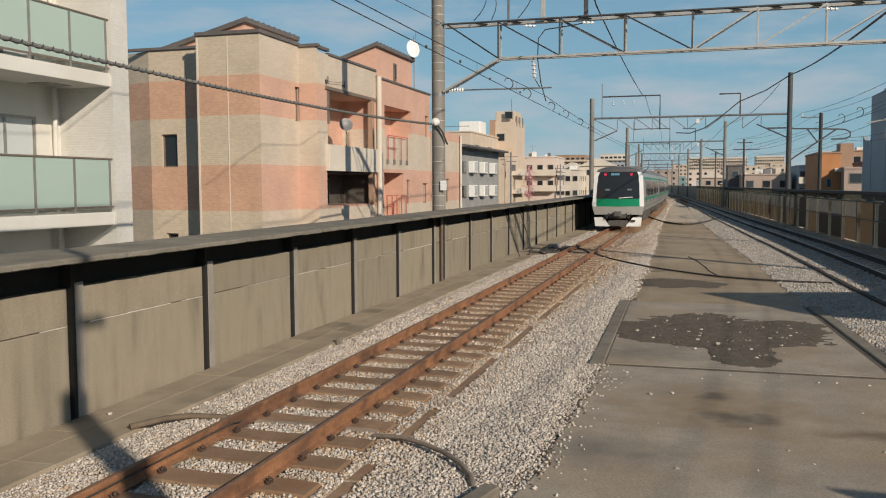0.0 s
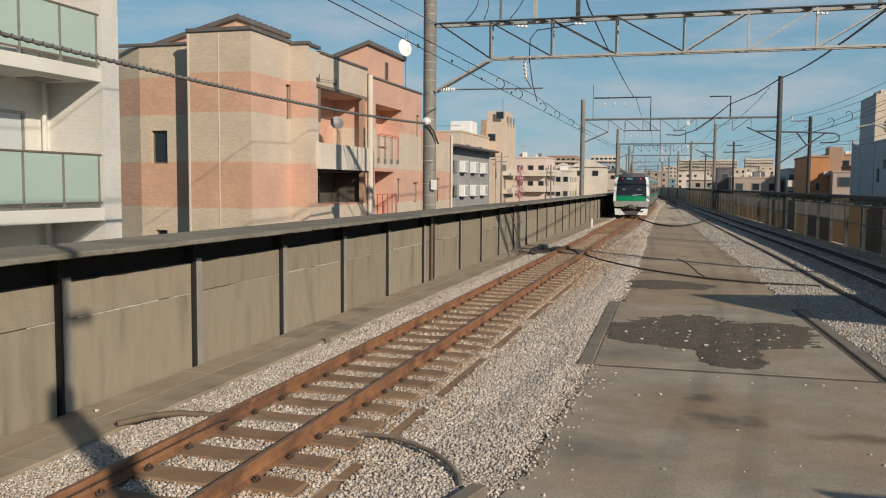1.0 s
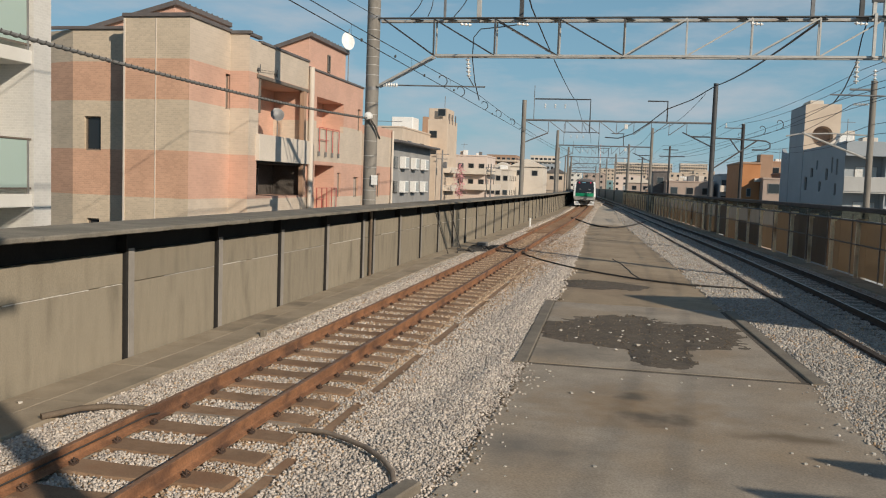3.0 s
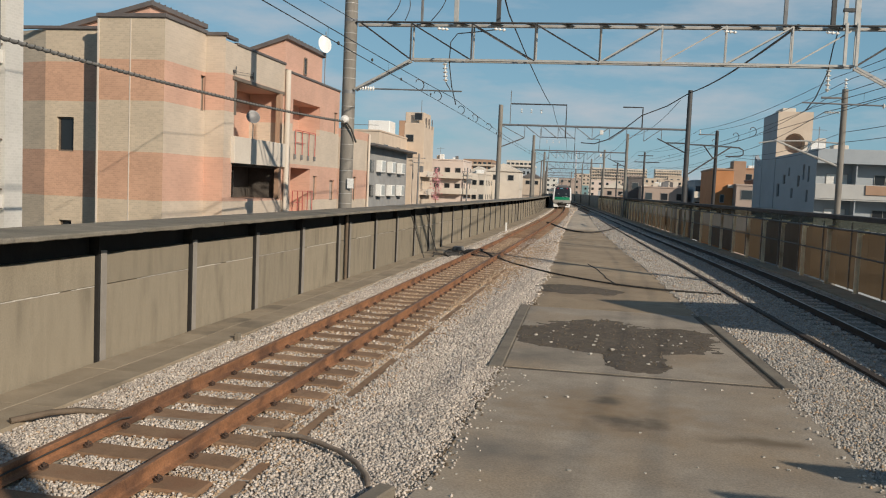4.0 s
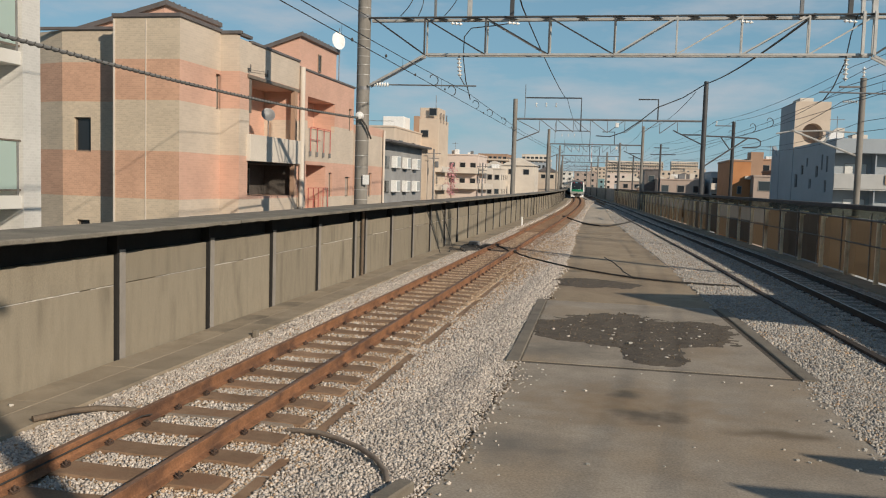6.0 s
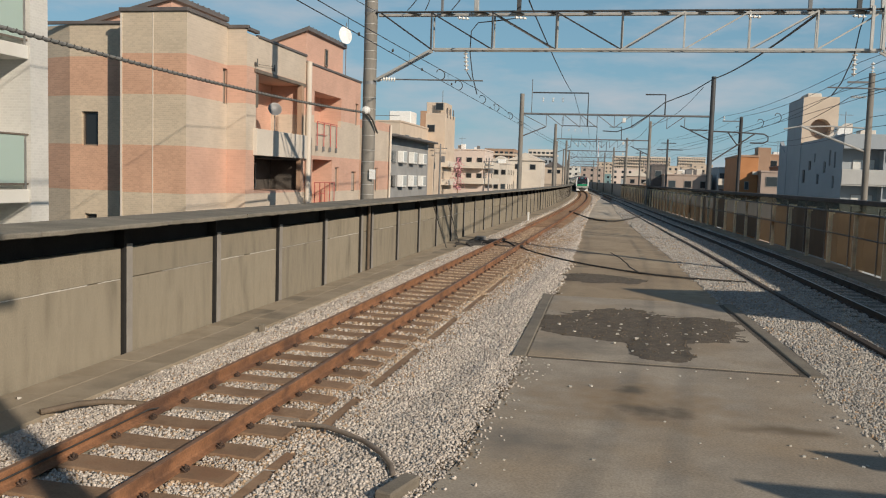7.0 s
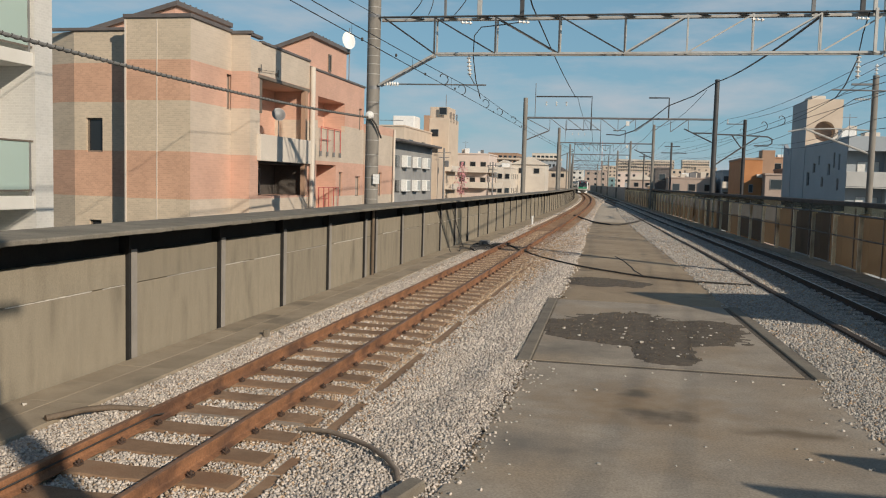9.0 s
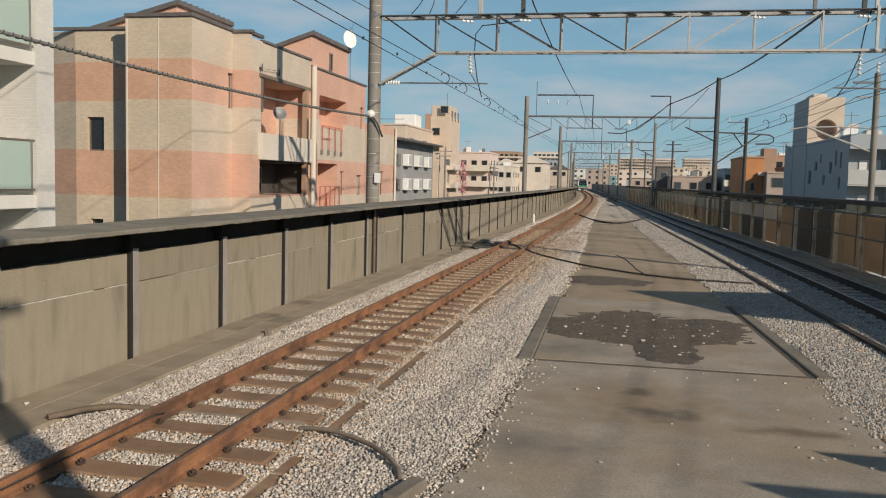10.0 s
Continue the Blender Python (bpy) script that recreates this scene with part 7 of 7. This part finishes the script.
for k in range(420):
    z = rt.uniform(0.5, 5.4)
    w = 0.9 * (1 - ((z - 2.6) / 3.4) ** 2)
    p = Vector((-24.6 + rt.gauss(0, 0.5) * w, 131 + rt.gauss(0, 0.5) * w, z))
    m = Matrix.Translation(p) @ Euler((rt.uniform(0, 6), rt.uniform(0, 6), rt.uniform(0, 6))).to_matrix().to_4x4()
    q = rt.uniform(0.08, 0.16)
    g.add([(-q, 0, 0), (0, -q * 0.6, 0.02), (q, 0, 0), (0, q * 0.6, 0.02)], [(0, 1, 2, 3)], m)
part("crown", g, "blossom", tr)


# ---------------------------------------------------------------- train
CAR = 19.6
BODY = [(-1.30, 0.95), (1.30, 0.95), (1.44, 1.20), (1.475, 1.9), (1.44, 2.6), (1.36, 3.15), (1.18, 3.42), (0.7, 3.58), (-0.7, 3.58), (-1.18, 3.42), (-1.36, 3.15), (-1.44, 2.6), (-1.475, 1.9), (-1.44, 1.20)]


def half_width(z):
    zs_ = [0.95, 1.20, 1.9, 2.6, 3.15, 3.42]
    return float(np.interp(z, zs_, [1.30, 1.44, 1.475, 1.44, 1.36, 1.18]))


def side_strip(geo, y0, y1, z0, z1, off, rows=1, sides=(-1, 1)):
    for s in sides:
        vs_ = []
        for i in range(rows + 1):
            z = z0 + (z1 - z0) * i / rows
            for o in (off, -0.04):
                for y in (y0, y1):
                    vs_.append((s * (half_width(z) + o), y, z))
        fs_ = []
        for i in range(rows):
            a, b = i * 4, i * 4 + 4
            fs_ += [(a, a + 1, b + 1, b), (a, b, b + 2, a + 2), (a + 1, a + 3, b + 3, b + 1)]
        e = rows * 4
        fs_ += [(0, 2, 3, 1), (e, e + 1, e + 3, e + 2)]
        geo.add(vs_, fs_)
    return geo


def make_car(cab):
    t = thing("train_car", "silver commuter train car with green stripe" + (" and cab end" if cab else ""), "train car", "cars of the train")
    body = part("body", Geo().sweep(BODY, [0.5 if cab else 0.0, CAR], lambda y: 0.0), "steel_train", t, "ribbed stainless steel body", smooth=True)
    part("roof", Geo().sweep([(-1.30, 3.28), (1.30, 3.28), (1.19, 3.45), (0.7, 3.61), (-0.7, 3.61), (-1.19, 3.45)], [0.45 if cab else 0.05, CAR - 0.02], lambda y: 0.0), "train_roof", t, "grey roof", smooth=True)
    part("air_unit", Geo().box(-0.75, 0.75, 8.0, 11.6, 3.56, 3.78, 0.08), "train_roof", t, "roof air conditioner")
    part("stripe", side_strip(Geo(), 0.6, CAR - 0.05, 1.62, 1.78, 0.006), "train_green", t, "green waist stripe")
    part("stripe", side_strip(Geo(), 0.6, CAR - 0.05, 2.88, 3.0, 0.006), "train_green", t, "green upper stripe")
    part("beading", side_strip(Geo(), 0.3, CAR - 0.05, 1.22, 1.27, 0.012), "steel_mid", t)
    dy = [2.9, 7.6, 12.3, 17.0] if cab else [2.3, 7.2, 12.3, 17.2]
    for y in dy:
        for side in (-1, 1):
            door = part("door", side_strip(Geo(), y - 0.66, y + 0.66, 1.08, 2.95, 0.010, 4, (side,)), "steel_mid", t, "double sliding door")
            for a in (-0.34, 0.34):
                part("pane", side_strip(Geo(), y + a - 0.22, y + a + 0.22, 1.95, 2.75, 0.016, 2, (side,)), "pane_dark", door)
    for a, b in zip(dy, dy[1:]):
        for side in (-1, 1):
            part("window", side_strip(Geo(), a + 0.95, b - 0.95, 1.86, 2.78, 0.010, 2, (side,)), "pane_dark", t, "dark tinted window")
    part("window", side_strip(Geo(), CAR - 1.4, CAR - 0.5, 1.86, 2.78, 0.010, 2), "pane_dark", t, "dark tinted window")
    part("underframe", Geo().box(-1.25, 1.25, 0.6 if cab else 0.1, CAR - 0.1, 0.80, 0.95, 0.03).box(-1.15, 1.15, 6.2, 9.4, 0.25, 0.82, 0.04).box(-1.15, 1.15, 10.2, 13.4, 0.28, 0.82, 0.04), "train_under", t)
    for yb in (2.9, 16.7):
        bogie = part("bogie", Geo().box(-0.95, -0.75, yb - 1.5, yb + 1.5, 0.42, 0.66, 0.04).box(0.75, 0.95, yb - 1.5, yb + 1.5, 0.42, 0.66, 0.04).box(-0.8, 0.8, yb - 0.25, yb + 0.25, 0.42, 0.8, 0.04), "train_under", t)
        for yw in (yb - 1.05, yb + 1.05):
            for s in (-0.56, 0.56):
                part("wheel", Geo().tube((s - 0.06, yw, 0.43), (s + 0.06, yw, 0.43), 0.43, n=18), "rail_dark", bogie, smooth=True)
            part("axle", Geo().tube((-0.6, yw, 0.43), (0.6, yw, 0.43), 0.07, n=8), "train_under", bogie)
    part("gangway", Geo().box(-0.55, 0.55, CAR, CAR + 0.4, 1.1, 3.2, 0.05), "train_under", t)
    if not cab:
        part("gangway", Geo().box(-0.55, 0.55, -0.35, 0.0, 1.1, 3.2, 0.05), "train_under", t)
        part("pantograph", Geo().line([(-0.5, 15, 3.6), (0, 16.2, 4.3), (0, 15.2, 4.84)], 0.03, 5).box(-0.75, 0.75, 15.1, 15.3, 4.84, 4.88), "steel_dark", t, "raised pantograph")
        return t
    # cab end: slightly curved face of several bands
    def band(name, z0, z1, w0, w1, y0, y1, mat, label="", bulge=0.10, lo=-1.0, hi=1.0):
        n = 8
        vs_, fs_ = [], []
        for z, w, yy in ((z0, w0, y0), (z1, w1, y1)):
            for i in range(n + 1):
                s = lo + (hi - lo) * i / n
                vs_.append((s * w, yy + bulge * s * s, z))
            for i in range(n + 1):
                s = lo + (hi - lo) * i / n
                vs_.append((s * w, 0.5, z))
        k = n + 1
        for i in range(n):
            fs_ += [(i, i + 1, 2 * k + i + 1, 2 * k + i), (k + i, 3 * k + i, 3 * k + i + 1, k + i + 1), (i, k + i, k + i + 1, i + 1), (2 * k + i, 2 * k + i + 1, 3 * k + i + 1, 3 * k + i)]
        fs_ += [(0, 2 * k, 3 * k, k), (n, k + n, 3 * k + n, 2 * k + n)]
        return part(name, Geo().add(vs_, fs_), mat, t, label, smooth=True)

    band("face_lower", 0.82, 1.30, 1.36, 1.47, -0.02, -0.10, "train_face", "silver lower face")
    band("face_green", 1.30, 1.74, 1.22, 1.22, -0.115, -0.10, "train_green", "bright green face band")
    mask = band("face_mask", 1.75, 3.02, 1.23, 1.19, -0.105, 0.055, "pane_dark", "black windscreen mask")
    band("mask_top", 3.02, 3.30, 1.19, 1.10, 0.055, 0.11, "pane_dark", "black band with lamps and display")
    for lo, hi in ((-1.0, -0.84), (0.84, 1.0)):
        band("face_side", 1.30, 3.02, 1.475, 1.385, -0.09, 0.07, "train_white", "white face pillar", 0.10, lo, hi)
        band("face_corner", 3.02, 3.30, 1.385, 1.27, 0.07, 0.13, "train_white", "white face pillar, tapering upwards", 0.10, lo, hi)
    band("face_roof", 3.30, 3.47, 1.26, 1.02, 0.11, 0.16, "train_dome", "dark grey roof dome")
    band("face_crown", 3.47, 3.58, 1.02, 0.60, 0.16, 0.26, "train_dome", "dark grey roof dome")
    for s in (-0.74, 0.74):
        part("tail_lamp", Geo().lathe([(0.0, 0.0), (0.085, 0.01), (0.085, 0.06)], 12, Matrix.Translation((s, 0.150, 3.15)) @ Matrix.Rotation(radians(90), 4, "X")), "tail_lamp", mask, "lit red tail lamp")
    part("display", Geo().box(-0.42, 0.08, 0.055, 0.12, 3.09, 3.22, 0.01), "led", mask, "small lit destination display")
    for s in (-0.6, 0.65):
        part("sticker", Geo().box(s - 0.13, s + 0.13, -0.06, 0.0, 2.22, 2.32), "steel_mid", mask)
    part("wiper", Geo().line([(0.05, -0.14, 1.78), (0.85, -0.09, 1.84)], 0.025, 5), "sign_white", mask)
    part("coupler", Geo().box(-0.22, 0.22, -0.35, 0.4, 0.70, 1.02, 0.05).box(-0.5, 0.5, -0.08, 0.5, 0.6, 0.85, 0.04), "train_under", t, "dark coupler")
    part("hose_set", Geo().line([(0.5, -0.05, 0.9), (0.62, -0.16, 0.6), (0.75, -0.05, 0.85)], 0.04, 6).line([(-0.5, -0.05, 0.9), (-0.62, -0.16, 0.6), (-0.75, -0.05, 0.85)], 0.04, 6), "rubber", t)
    part("skirt", Geo().box(-0.55, 0.55, 0.0, 0.3, 0.14, 0.5, 0.03), "train_under", t, "dark snow plough")
    for s in (-1, 1):
        vs_ = [(s * 0.45, -0.05, 0.14), (s * 1.30, 0.05, 0.14), (s * 1.36, 0.05, 0.66), (s * 0.85, -0.02, 0.66)]
        vs_ += [(x, 0.35, z) for x, y, z in vs_]
        part("skirt", Geo().add(vs_, [(0, 1, 2, 3), (7, 6, 5, 4), (0, 4, 5, 1), (1, 5, 6, 2), (2, 6, 7, 3), (3, 7, 4, 0)]), "train_white", t, "white skirt panel")
    part("plate", Geo().box(0.75, 1.0, -0.10, -0.02, 0.42, 0.52), "steel_dark", t)
    return t


def put_car(y):
    """The pose of a car whose rear end is at y on the near track."""
    a, b = y + 2.9, y + 16.7
    ang = math.atan2(left_x(b) - left_x(a), b - a)
    x = left_x(a) - 2.9 * math.sin(ang)
    return pose(x, a - 2.9 * math.cos(ang), 0, 0, 0, -math.degrees(ang))


REAR, SPEED = 51.35, 22.5
cars = [make_car(True)]
middle = make_car(False)
cars.append(middle)
for k in range(2, 10):
    cars.append(copy_thing(middle, put_car(REAR + 20.0 * k)))


def motions():
    for k, car in enumerate(cars):
        walk(car, [(t, put_car(REAR + 20.0 * k + SPEED * t)) for t in (0.0, 1.0, 2.0, 3.0, 4.0, 5.0, 6.0, 7.0, 8.0, 9.0, 10.0)])


motions()
